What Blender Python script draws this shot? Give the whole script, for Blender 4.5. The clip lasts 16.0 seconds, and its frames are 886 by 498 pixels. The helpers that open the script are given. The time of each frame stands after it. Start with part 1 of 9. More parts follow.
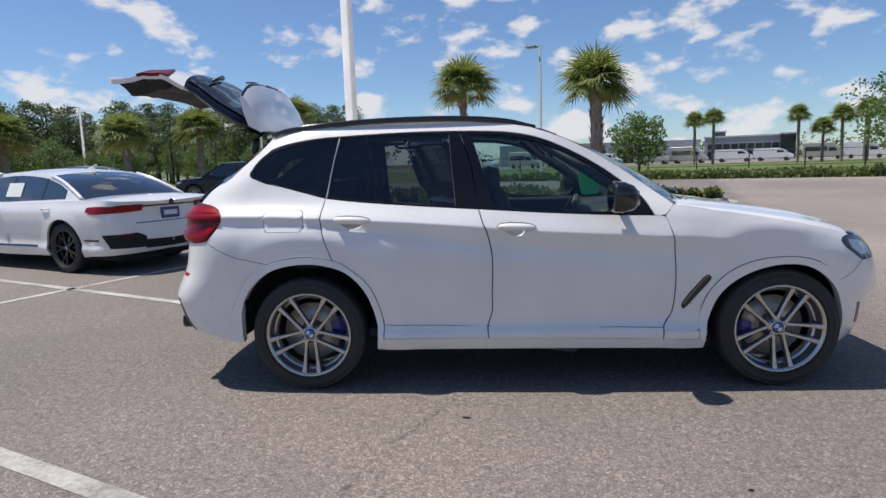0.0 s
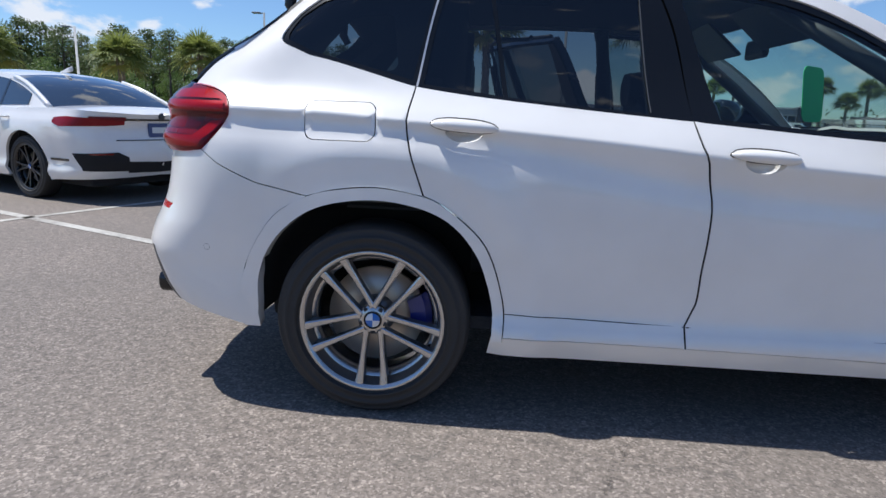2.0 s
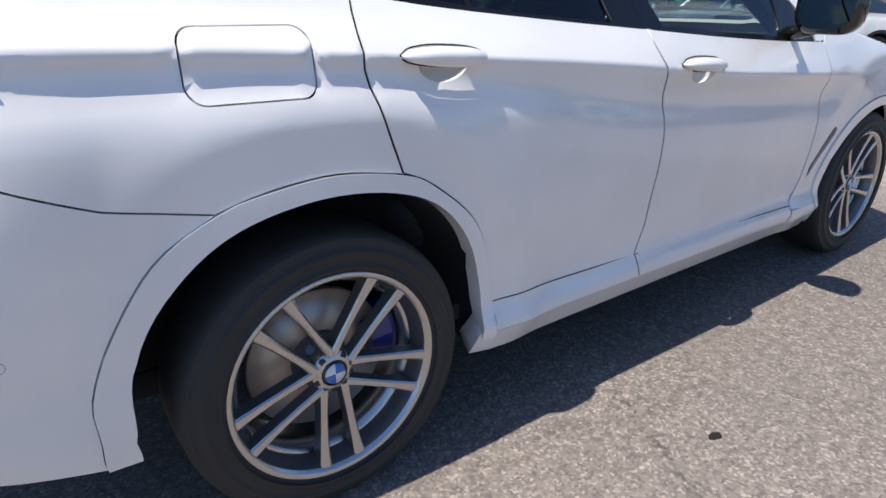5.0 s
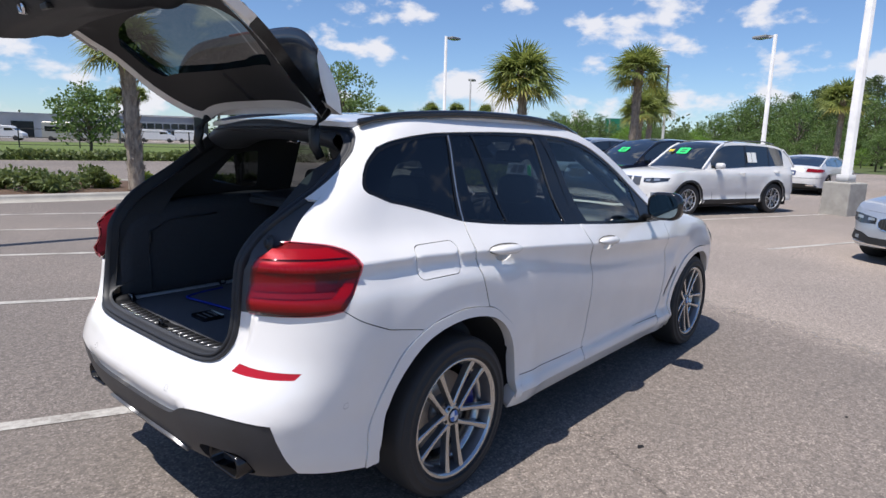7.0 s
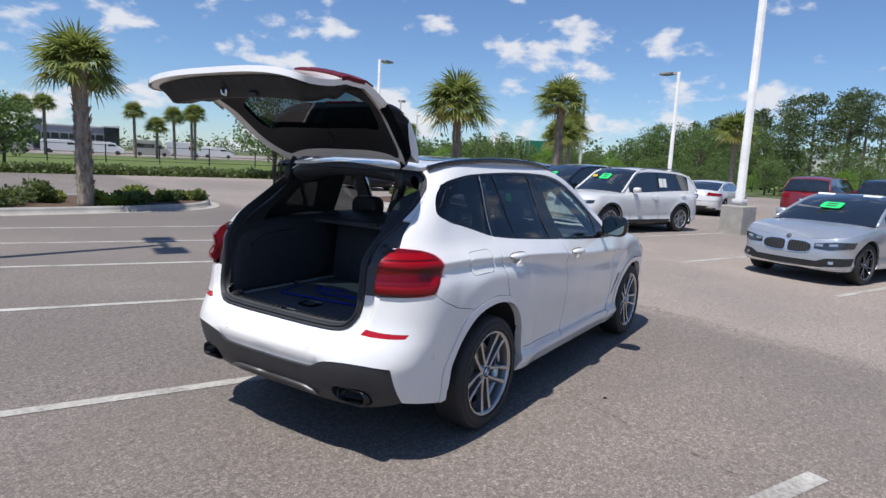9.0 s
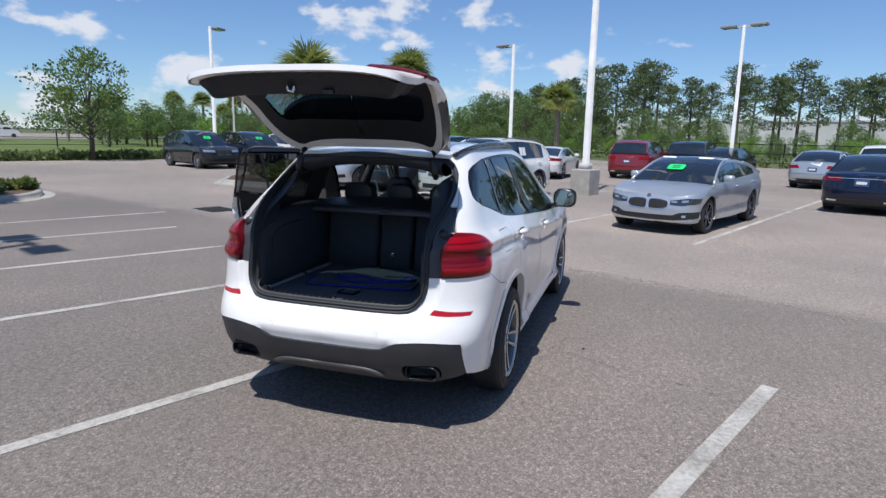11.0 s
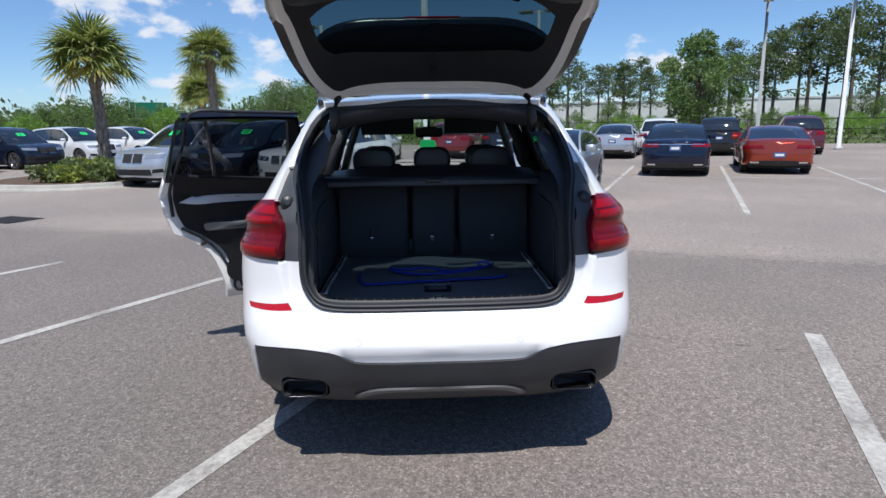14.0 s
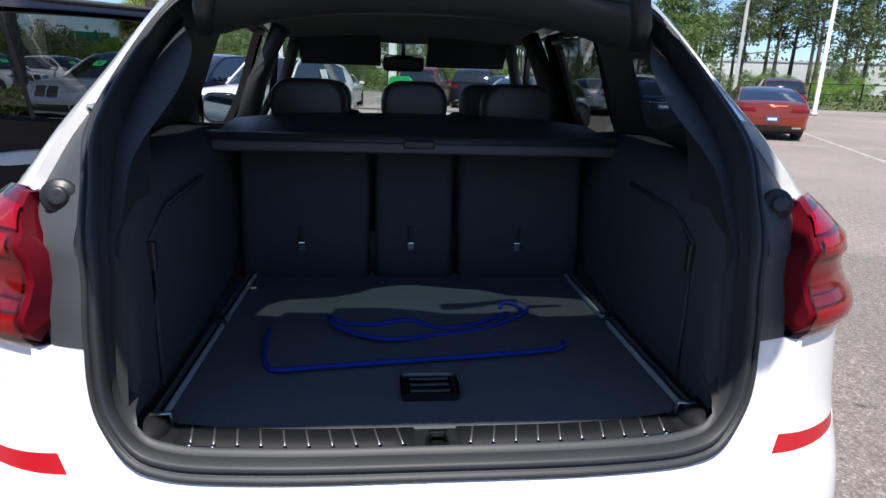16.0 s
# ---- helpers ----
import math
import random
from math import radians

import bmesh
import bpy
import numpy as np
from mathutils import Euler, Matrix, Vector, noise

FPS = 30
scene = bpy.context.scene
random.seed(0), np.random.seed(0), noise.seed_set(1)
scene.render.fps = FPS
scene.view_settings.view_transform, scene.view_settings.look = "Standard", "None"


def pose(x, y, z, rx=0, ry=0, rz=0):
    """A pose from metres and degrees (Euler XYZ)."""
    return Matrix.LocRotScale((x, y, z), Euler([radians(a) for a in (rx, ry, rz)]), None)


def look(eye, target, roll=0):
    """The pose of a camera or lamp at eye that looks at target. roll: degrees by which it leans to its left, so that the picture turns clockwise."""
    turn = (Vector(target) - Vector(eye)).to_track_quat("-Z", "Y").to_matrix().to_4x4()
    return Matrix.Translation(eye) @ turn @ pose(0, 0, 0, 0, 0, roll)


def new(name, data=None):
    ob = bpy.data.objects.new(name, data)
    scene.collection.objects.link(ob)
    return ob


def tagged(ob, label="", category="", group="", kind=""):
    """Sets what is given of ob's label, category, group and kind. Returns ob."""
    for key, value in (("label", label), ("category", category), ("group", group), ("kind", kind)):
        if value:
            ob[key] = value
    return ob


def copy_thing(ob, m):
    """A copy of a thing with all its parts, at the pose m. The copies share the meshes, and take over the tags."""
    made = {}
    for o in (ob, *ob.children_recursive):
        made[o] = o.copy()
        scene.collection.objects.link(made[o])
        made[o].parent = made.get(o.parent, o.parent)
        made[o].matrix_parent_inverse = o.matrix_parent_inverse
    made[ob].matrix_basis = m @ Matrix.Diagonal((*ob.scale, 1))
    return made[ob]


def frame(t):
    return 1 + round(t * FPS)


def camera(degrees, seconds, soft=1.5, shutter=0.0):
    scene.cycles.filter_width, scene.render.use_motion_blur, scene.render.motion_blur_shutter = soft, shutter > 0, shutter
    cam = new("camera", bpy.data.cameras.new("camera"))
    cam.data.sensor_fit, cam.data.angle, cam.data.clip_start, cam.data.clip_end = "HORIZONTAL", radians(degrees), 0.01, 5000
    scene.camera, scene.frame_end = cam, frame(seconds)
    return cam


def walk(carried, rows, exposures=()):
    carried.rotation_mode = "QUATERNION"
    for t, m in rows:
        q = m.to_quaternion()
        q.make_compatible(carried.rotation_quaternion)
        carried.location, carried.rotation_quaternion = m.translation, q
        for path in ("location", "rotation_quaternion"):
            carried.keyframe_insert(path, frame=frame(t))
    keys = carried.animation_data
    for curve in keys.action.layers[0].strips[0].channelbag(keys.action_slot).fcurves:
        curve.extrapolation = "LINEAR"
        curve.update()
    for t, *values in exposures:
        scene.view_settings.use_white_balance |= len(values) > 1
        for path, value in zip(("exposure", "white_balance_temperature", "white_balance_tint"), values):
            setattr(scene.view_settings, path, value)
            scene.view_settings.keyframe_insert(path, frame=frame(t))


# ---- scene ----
cam = camera(72.3, 16.0)
PATH = [
    (0, (1.086, -4.55, 1.405), (0.963, -2.573, 1.123), -1.8),
    (0.5, (0.883, -4.269, 1.266), (0.61, -2.323, 0.895), -3.1),
    (1, (0.669, -3.929, 1.157), (0.509, -1.972, 0.781), -2.3),
    (1.5, (0.503, -3.476, 1.118), (0.434, -1.519, 0.712), -1.1),
    (2, (0.37, -3.009, 1.109), (0.26, -1.059, 0.679), 2.1),
    (2.5, (0.23, -2.601, 1.062), (0.224, -0.684, 0.494), 1.2),
    (3, (0.154, -2.195, 1.007), (0.176, -0.331, 0.283), 1.9),
    (3.5, (0.079, -1.953, 0.979), (0.295, -0.164, 0.112), 3.2),
    (3.7, (0.006, -1.896, 0.995), (0.411, -0.172, 0.065), 1.5),
    (5.8, (-0.986, -2.263, 1.35), (0.266, -0.825, 0.746), 1.0),
    (6, (-1.127, -2.326, 1.398), (0.144, -0.898, 0.812), 0.8),
    (6.5, (-1.543, -2.374, 1.5), (-0.124, -1.045, 1.034), 1.5),
    (7, (-1.937, -2.485, 1.556), (-0.449, -1.195, 1.203), 1.5),
    (7.5, (-2.314, -2.616, 1.589), (-0.78, -1.37, 1.281), 1.5),
    (8, (-2.701, -2.637, 1.614), (-1.103, -1.477, 1.296), 1.6),
    (8.2, (-2.836, -2.717, 1.624), (-1.233, -1.564, 1.309), 1.6),
    (10.5, (-3.836, -2.068, 1.729), (-2.009, -1.318, 1.416), 2.9),
    (11, (-4.013, -1.677, 1.738), (-2.138, -1.085, 1.372), 1.2),
    (11.5, (-4.013, -1.247, 1.755), (-2.094, -0.799, 1.413), 0.7),
    (12, (-4.065, -0.837, 1.737), (-2.115, -0.559, 1.393), -0.6),
    (12.5, (-3.97, -0.48, 1.717), (-1.993, -0.406, 1.421), -0.4),
    (13, (-3.836, -0.17, 1.713), (-1.859, -0.21, 1.411), -0.3),
    (13.5, (-3.718, 0.051, 1.627), (-1.747, -0.056, 1.305), -1.7),
    (14, (-3.385, 0.057, 1.498), (-1.426, -0.004, 1.102), -0.9),
    (14.5, (-2.983, 0.09, 1.454), (-1.038, -0.101, 1.033), -0.0),
    (15, (-2.582, 0.162, 1.442), (-0.649, -0.066, 0.981), 0.7),
    (15.5, (-2.167, 0.112, 1.442), (-0.227, -0.042, 0.98), 1.4),
    (16, (-1.816, 0.096, 1.401), (0.097, -0.095, 0.851), 1.8),
]
walk(cam, [(t, look(eye, target, roll)) for t, eye, target, roll in PATH], exposures=[(0, 0.19, 6500, 12), (1, 0.18, 6460, 12), (2, 0.36, 6120, 10), (3.5, 0.60, 6170, 9), (6, 0.50, 6500, 13), (7, 0.37, 6390, 13), (8, 0.29, 6330, 12), (10.5, 0.23, 6180, 11), (12.5, 0.19, 6030, 10), (13.5, 0.24, 6030, 10), (15, 0.57, 6280, 12), (16, 0.70, 6330, 12)])


# ---- world and light ----
SUN = Vector((-0.44, 0.05, 1.0)).normalized()


def make_world():
    w = bpy.data.worlds.new("sky")
    scene.world = w
    w.use_nodes = True
    n, l = w.node_tree.nodes, w.node_tree.links
    n.clear()
    out = n.new("ShaderNodeOutputWorld")
    bg = n.new("ShaderNodeBackground")
    sky = n.new("ShaderNodeTexSky")
    sky.sky_type = "NISHITA"
    sky.sun_disc = False
    sky.sun_elevation = math.asin(SUN.z)
    sky.sun_rotation = math.atan2(SUN.x, SUN.y)
    sky.altitude = 900.0
    sky.air_density, sky.dust_density, sky.ozone_density = 1.0, 0.3, 2.5
    co = n.new("ShaderNodeTexCoord")
    sep = n.new("ShaderNodeSeparateXYZ")
    l.new(co.outputs["Generated"], sep.inputs[0])

    def m(op, a, b=None, c=None, clamp=False):
        k = n.new("ShaderNodeMath")
        k.operation, k.use_clamp = op, clamp
        for i, v in enumerate((a, b, c)):
            if v is None:
                continue
            if isinstance(v, (int, float)):
                k.inputs[i].default_value = v
            else:
                l.new(v, k.inputs[i])
        return k.outputs[0]

    # cumulus: rounded heaps, wider than high, thinning out overhead
    h = m("MAXIMUM", sep.outputs[2], 0.0)
    comb = n.new("ShaderNodeCombineXYZ")
    l.new(sep.outputs[0], comb.inputs[0])
    l.new(sep.outputs[1], comb.inputs[1])
    l.new(m("MULTIPLY", h, 1.9), comb.inputs[2])
    big = n.new("ShaderNodeTexNoise")
    big.inputs["Scale"].default_value = 10.5
    big.inputs["Detail"].default_value = 9.0
    big.inputs["Roughness"].default_value = 0.53
    big.inputs["Distortion"].default_value = 0.1
    l.new(comb.outputs[0], big.inputs["Vector"])
    low = n.new("ShaderNodeMapRange")
    low.inputs[1].default_value, low.inputs[2].default_value = 0.05, 0.6
    low.inputs[3].default_value, low.inputs[4].default_value = 0.020, -0.035
    l.new(h, low.inputs[0])
    dens = m("ADD", m("ADD", big.outputs["Fac"], low.outputs[0]), m("MULTIPLY", sep.outputs[1], 0.050))
    mr = n.new("ShaderNodeMapRange")
    mr.interpolation_type = "SMOOTHSTEP"
    mr.inputs[1].default_value, mr.inputs[2].default_value = 0.562, 0.68
    l.new(dens, mr.inputs[0])
    mix = n.new("ShaderNodeMixRGB")
    l.new(m("MULTIPLY", mr.outputs[0], 0.92), mix.inputs[0])
    blue = n.new("ShaderNodeMixRGB")
    blue.blend_type = "MULTIPLY"
    blue.inputs[0].default_value = 1.0
    deep = n.new("ShaderNodeMapRange")
    deep.inputs[1].default_value, deep.inputs[2].default_value = 0.0, 0.45
    l.new(h, deep.inputs[0])
    tint = n.new("ShaderNodeMixRGB")
    tint.inputs[1].default_value, tint.inputs[2].default_value = (0.70, 0.825, 0.955, 1), (0.83, 0.925, 1.06, 1)
    l.new(deep.outputs[0], tint.inputs[0])
    l.new(tint.outputs[0], blue.inputs[2])
    l.new(sky.outputs[0], blue.inputs[1])
    l.new(blue.outputs[0], mix.inputs[1])
    mix.inputs[2].default_value = (6.7, 6.75, 6.95, 1)
    l.new(mix.outputs[0], bg.inputs[0])
    bg.inputs[1].default_value = 0.100
    l.new(bg.outputs[0], out.inputs[0])


make_world()
sun = new("sun", bpy.data.lights.new("sun", "SUN"))
sun.data.energy, sun.data.angle, sun.data.color = 4.3, radians(0.6), (1.0, 0.955, 0.88)
sun.matrix_world = look(SUN * 60, (0, 0, 0))


# ---- materials ----
class Mat:
    """A node material with a principled shader, and short ways to add noise and bump."""

    def __init__(self, name, color=(0.5, 0.5, 0.5), rough=0.5, metal=0.0, coat=0.0, spec=0.5):
        self.mat = bpy.data.materials.new(name)
        self.mat.use_nodes = True
        self.n, self.l = self.mat.node_tree.nodes, self.mat.node_tree.links
        self.b = self.n["Principled BSDF"]
        self.b.inputs["Base Color"].default_value = (*color, 1)
        self.b.inputs["Roughness"].default_value = rough
        self.b.inputs["Metallic"].default_value = metal
        self.b.inputs["Coat Weight"].default_value = coat
        self.b.inputs["Coat Roughness"].default_value = 0.03
        self.b.inputs["Specular IOR Level"].default_value = spec
        self.co = None

    def coords(self, kind="Object"):
        if self.co is None:
            self.co = self.n.new("ShaderNodeTexCoord")
        return self.co.outputs[kind]

    def noise(self, scale, detail=4.0, rough=0.55, kind="Object", stretch=None):
        t = self.n.new("ShaderNodeTexNoise")
        t.inputs["Scale"].default_value, t.inputs["Detail"].default_value, t.inputs["Roughness"].default_value = scale, detail, rough
        src = self.coords(kind)
        if stretch:
            mp = self.n.new("ShaderNodeMapping")
            mp.inputs["Scale"].default_value = stretch
            self.l.new(src, mp.inputs[0])
            src = mp.outputs[0]
        self.l.new(src, t.inputs["Vector"])
        return t.outputs["Fac"]

    def voronoi(self, scale, kind="Object", out="Distance"):
        t = self.n.new("ShaderNodeTexVoronoi")
        t.inputs["Scale"].default_value = scale
        self.l.new(self.coords(kind), t.inputs["Vector"])
        return t.outputs[out]

    def ramp(self, fac, stops):
        r = self.n.new("ShaderNodeValToRGB")
        e = r.color_ramp.elements
        while len(e) < len(stops):
            e.new(0.5)
        for el, (p, c) in zip(e, stops):
            el.position = p
            el.color = (*c, 1) if len(c) == 3 else c
        self.l.new(fac, r.inputs[0])
        return r.outputs[0]

    def mix(self, fac, a, b, mode="MIX"):
        k = self.n.new("ShaderNodeMixRGB")
        k.blend_type = mode
        for i, v in enumerate((fac, a, b)):
            if isinstance(v, (int, float)):
                k.inputs[i].default_value = v
            elif isinstance(v, tuple):
                k.inputs[i].default_value = (*v, 1)
            else:
                self.l.new(v, k.inputs[i])
        return k.outputs[0]

    def map(self, v, a, b, c, d):
        k = self.n.new("ShaderNodeMapRange")
        for i, x in enumerate((a, b, c, d)):
            k.inputs[i + 1].default_value = x
        self.l.new(v, k.inputs[0])
        return k.outputs[0]

    def color(self, out):
        self.l.new(out, self.b.inputs["Base Color"])
        return self

    def rough(self, out):
        self.l.new(out, self.b.inputs["Roughness"])
        return self

    def bump(self, out, strength=0.3, dist=0.01):
        k = self.n.new("ShaderNodeBump")
        k.inputs["Strength"].default_value, k.inputs["Distance"].default_value = strength, dist
        self.l.new(out, k.inputs["Height"])
        self.l.new(k.outputs[0], self.b.inputs["Normal"])
        return self

    def random(self):
        return self.n.new("ShaderNodeObjectInfo").outputs["Random"]

    def island(self):
        return self.n.new("ShaderNodeNewGeometry").outputs["Random Per Island"]


def paint(name, color, metal=0.0, rough=0.3):
    m = Mat(name, color, rough, metal, 1.0)
    dust = m.noise(3.0, 3.0)
    dark = tuple(c * 0.93 for c in color)
    m.color(m.mix(m.map(dust, 0.35, 0.7, 0, 1), color, dark))
    m.b.inputs["Coat Roughness"].default_value = 0.035
    if max(color) < 0.1:
        m.b.inputs["Specular IOR Level"].default_value = 0.12
    return m.mat


def plastic(name, color, rough=0.5, grain=260.0, strength=0.12, spec=0.5):
    m = Mat(name, color, rough, spec=spec)
    g = m.noise(grain, 2.0)
    v = m.noise(5.0, 3.0)
    m.color(m.mix(m.map(v, 0.3, 0.7, 0, 1), color, tuple(c * 1.35 for c in color)))
    m.bump(g, strength, 0.0015)
    return m.mat


def glass(name, tint, gloss=0.02, least=0.07):
    """Tinted pane: lets part of the light straight through and mirrors at grazing angles."""
    mat = bpy.data.materials.new(name)
    mat.use_nodes = True
    n, l = mat.node_tree.nodes, mat.node_tree.links
    n.clear()
    out, mx = n.new("ShaderNodeOutputMaterial"), n.new("ShaderNodeMixShader")
    tr, gl, lw = n.new("ShaderNodeBsdfTransparent"), n.new("ShaderNodeBsdfGlossy"), n.new("ShaderNodeLayerWeight")
    pw, sc = n.new("ShaderNodeMath"), n.new("ShaderNodeMath")
    pw.operation, sc.operation = "POWER", "MULTIPLY_ADD"
    lw.inputs["Blend"].default_value = 0.5
    pw.inputs[1].default_value = 4.5
    sc.inputs[1].default_value, sc.inputs[2].default_value = 1 - least, least
    l.new(lw.outputs["Facing"], pw.inputs[0])
    l.new(pw.outputs[0], sc.inputs[0])
    tr.inputs[0].default_value = (*tint, 1)
    gl.inputs["Roughness"].default_value = gloss
    l.new(sc.outputs[0], mx.inputs[0])
    l.new(tr.outputs[0], mx.inputs[1])
    l.new(gl.outputs[0], mx.inputs[2])
    l.new(mx.outputs[0], out.inputs[0])
    return mat


def asphalt():
    m = Mat("asphalt", (0.2, 0.2, 0.19), 0.85)
    big = m.noise(0.16, 4.0)
    mid = m.noise(0.9, 5.0, 0.6)
    fine = m.noise(70.0, 3.0, 0.7)
    stones = m.voronoi(115.0, out="Color")
    st2 = m.voronoi(115.0)
    sep = m.n.new("ShaderNodeSeparateColor")
    m.l.new(stones, sep.inputs[0])
    speck = m.ramp(sep.outputs[0], [(0.0, (0.110, 0.094, 0.083)), (0.45, (0.162, 0.139, 0.123)), (0.8, (0.201, 0.174, 0.155)), (1.0, (0.305, 0.266, 0.238))])
    base = m.ramp(big, [(0.32, (0.78, 0.785, 0.79)), (0.5, (0.97, 0.96, 0.95)), (0.68, (1.2, 1.17, 1.13))])
    c = m.mix(1.0, speck, base, "MULTIPLY")
    # coarse chippings and dirt between them, larger patches of wear
    c = m.mix(1.0, c, m.ramp(m.noise(24.0, 4.0, 0.75), [(0.34, (0.72, 0.72, 0.72)), (0.5, (1.02, 1.02, 1.015)), (0.66, (1.32, 1.31, 1.29))]), "MULTIPLY")
    c = m.mix(m.map(mid, 0.42, 0.72, 0.0, 0.4), c, (0.145, 0.128, 0.11))
    # the older surface of the aisle, ahead of the bays and away to the side, is paler
    sx = m.n.new("ShaderNodeSeparateXYZ")
    m.l.new(m.coords("Object"), sx.inputs[0])
    edge = m.n.new("ShaderNodeMath")
    edge.operation = "MULTIPLY_ADD"
    edge.inputs[1].default_value = -0.33
    m.l.new(sx.outputs[1], edge.inputs[0])
    m.l.new(sx.outputs[0], edge.inputs[2])
    wav = m.n.new("ShaderNodeMath")
    wav.operation = "MULTIPLY_ADD"
    wav.inputs[1].default_value = 0.9
    m.l.new(mid, wav.inputs[0])
    m.l.new(edge.outputs[0], wav.inputs[2])
    pale = m.map(wav.outputs[0], 4.55, 5.1, 0.0, 1.0)
    c = m.mix(pale, c, m.mix(1.0, c, (1.46, 1.45, 1.44), "MULTIPLY"))
    # fine hairline cracks
    crack = m.n.new("ShaderNodeTexVoronoi")
    crack.feature = "DISTANCE_TO_EDGE"
    crack.inputs["Scale"].default_value = 0.33
    wob = m.n.new("ShaderNodeMixRGB")
    wob.blend_type = "ADD"
    wob.inputs[0].default_value = 0.35
    nz = m.n.new("ShaderNodeTexNoise")
    nz.inputs["Scale"].default_value, nz.inputs["Detail"].default_value = 2.5, 6.0
    m.l.new(m.coords("Object"), nz.inputs["Vector"])
    m.l.new(m.coords("Object"), wob.inputs[1])
    m.l.new(nz.outputs["Color"], wob.inputs[2])
    m.l.new(wob.outputs[0], crack.inputs["Vector"])
    line = m.map(crack.outputs["Distance"], 0.0, 0.004, 0.28, 0.0)
    keep = m.n.new("ShaderNodeMath")
    keep.operation = "MULTIPLY"
    m.l.new(line, keep.inputs[0])
    m.l.new(m.map(m.noise(0.5, 2.0), 0.5, 0.6, 0.0, 1.0), keep.inputs[1])
    c = m.mix(keep.outputs[0], c, (0.05, 0.05, 0.048))
    m.color(c)
    h = m.mix(0.5, fine, st2)
    m.bump(h, 0.35, 0.004)
    return m.mat


def worn():
    m = Mat("worn_asphalt", (0.30, 0.27, 0.235), 0.9)
    n1, n2 = m.noise(1.3, 4.0), m.noise(55.0, 3.0, 0.7)
    m.color(m.ramp(n2, [(0.3, (0.20, 0.178, 0.155)), (0.7, (0.38, 0.345, 0.30))]))
    m.l.new(m.map(m.mix(0.5, n1, n2), 0.42, 0.62, 0.0, 0.5), m.b.inputs["Alpha"])
    return m.mat


def crack_mat():
    m = Mat("crack", (0.05, 0.045, 0.04), 0.95)
    m.l.new(m.map(m.mix(0.5, m.noise(60.0, 4.0, 0.7), m.noise(7.0, 3.0)), 0.46, 0.62, 0.0, 0.5), m.b.inputs["Alpha"])
    return m.mat


def lines_paint():
    m = Mat("line_paint", (0.62, 0.6, 0.55), 0.75)
    wear = m.noise(28.0, 6.0, 0.7)
    wide = m.noise(2.0, 3.0)
    w = m.mix(0.5, wear, wide)
    m.color(m.ramp(w, [(0.36, (0.20, 0.18, 0.157)), (0.48, (0.37, 0.35, 0.315)), (0.64, (0.57, 0.55, 0.505))]))
    m.bump(m.noise(120.0, 3.0), 0.5, 0.004)
    return m.mat


def leafy(name, dark, light, rough=0.55):
    m = Mat(name, light, rough)
    m.color(m.mix(m.island(), dark, light))
    # light shines through the blades
    tr, mx = m.n.new("ShaderNodeBsdfTranslucent"), m.n.new("ShaderNodeMixShader")
    tr.inputs[0].default_value = (*[min(1.0, c * 1.3) for c in light], 1)
    mx.inputs[0].default_value = 0.3
    m.l.new(m.b.outputs[0], mx.inputs[1])
    m.l.new(tr.outputs[0], mx.inputs[2])
    m.l.new(mx.outputs[0], m.n["Material Output"].inputs["Surface"])
    return m.mat


def bark(name, dark, light, scale=9.0):
    m = Mat(name, light, 0.9)
    v = m.noise(scale, 6.0, 0.65, stretch=(1, 1, 0.35))
    m.color(m.ramp(v, [(0.3, dark), (0.7, light)]))
    m.bump(v, 0.8, 0.03)
    return m.mat


def ground_mat(name, a, b, c, scale):
    m = Mat(name, a, 0.95)
    v = m.noise(scale, 6.0, 0.7)
    f = m.noise(scale * 14, 3.0, 0.7)
    m.color(m.mix(m.map(f, 0.3, 0.7, 0, 0.6), m.ramp(v, [(0.3, a), (0.55, b), (0.75, c)]), tuple(x * 0.5 for x in a)))
    m.bump(f, 0.8, 0.04)
    return m.mat


def concrete(name, col, scale=3.0):
    m = Mat(name, col, 0.85)
    v = m.noise(scale, 6.0, 0.65)
    f = m.noise(scale * 25, 3.0)
    lo = tuple(c * 0.68 for c in col)
    m.color(m.mix(m.map(f, 0.4, 0.8, 0, 0.35), m.ramp(v, [(0.3, lo), (0.65, col)]), lo))
    m.bump(f, 0.35, 0.004)
    return m.mat


def cloth(name, col, scale=420.0):
    m = Mat(name, col, 0.95, spec=0.2)
    f = m.noise(scale, 2.0, 0.8)
    m.color(m.mix(m.map(f, 0.3, 0.7, 0, 1), tuple(c * 0.6 for c in col), tuple(c * 1.5 for c in col)))
    m.bump(f, 0.6, 0.002)
    return m.mat


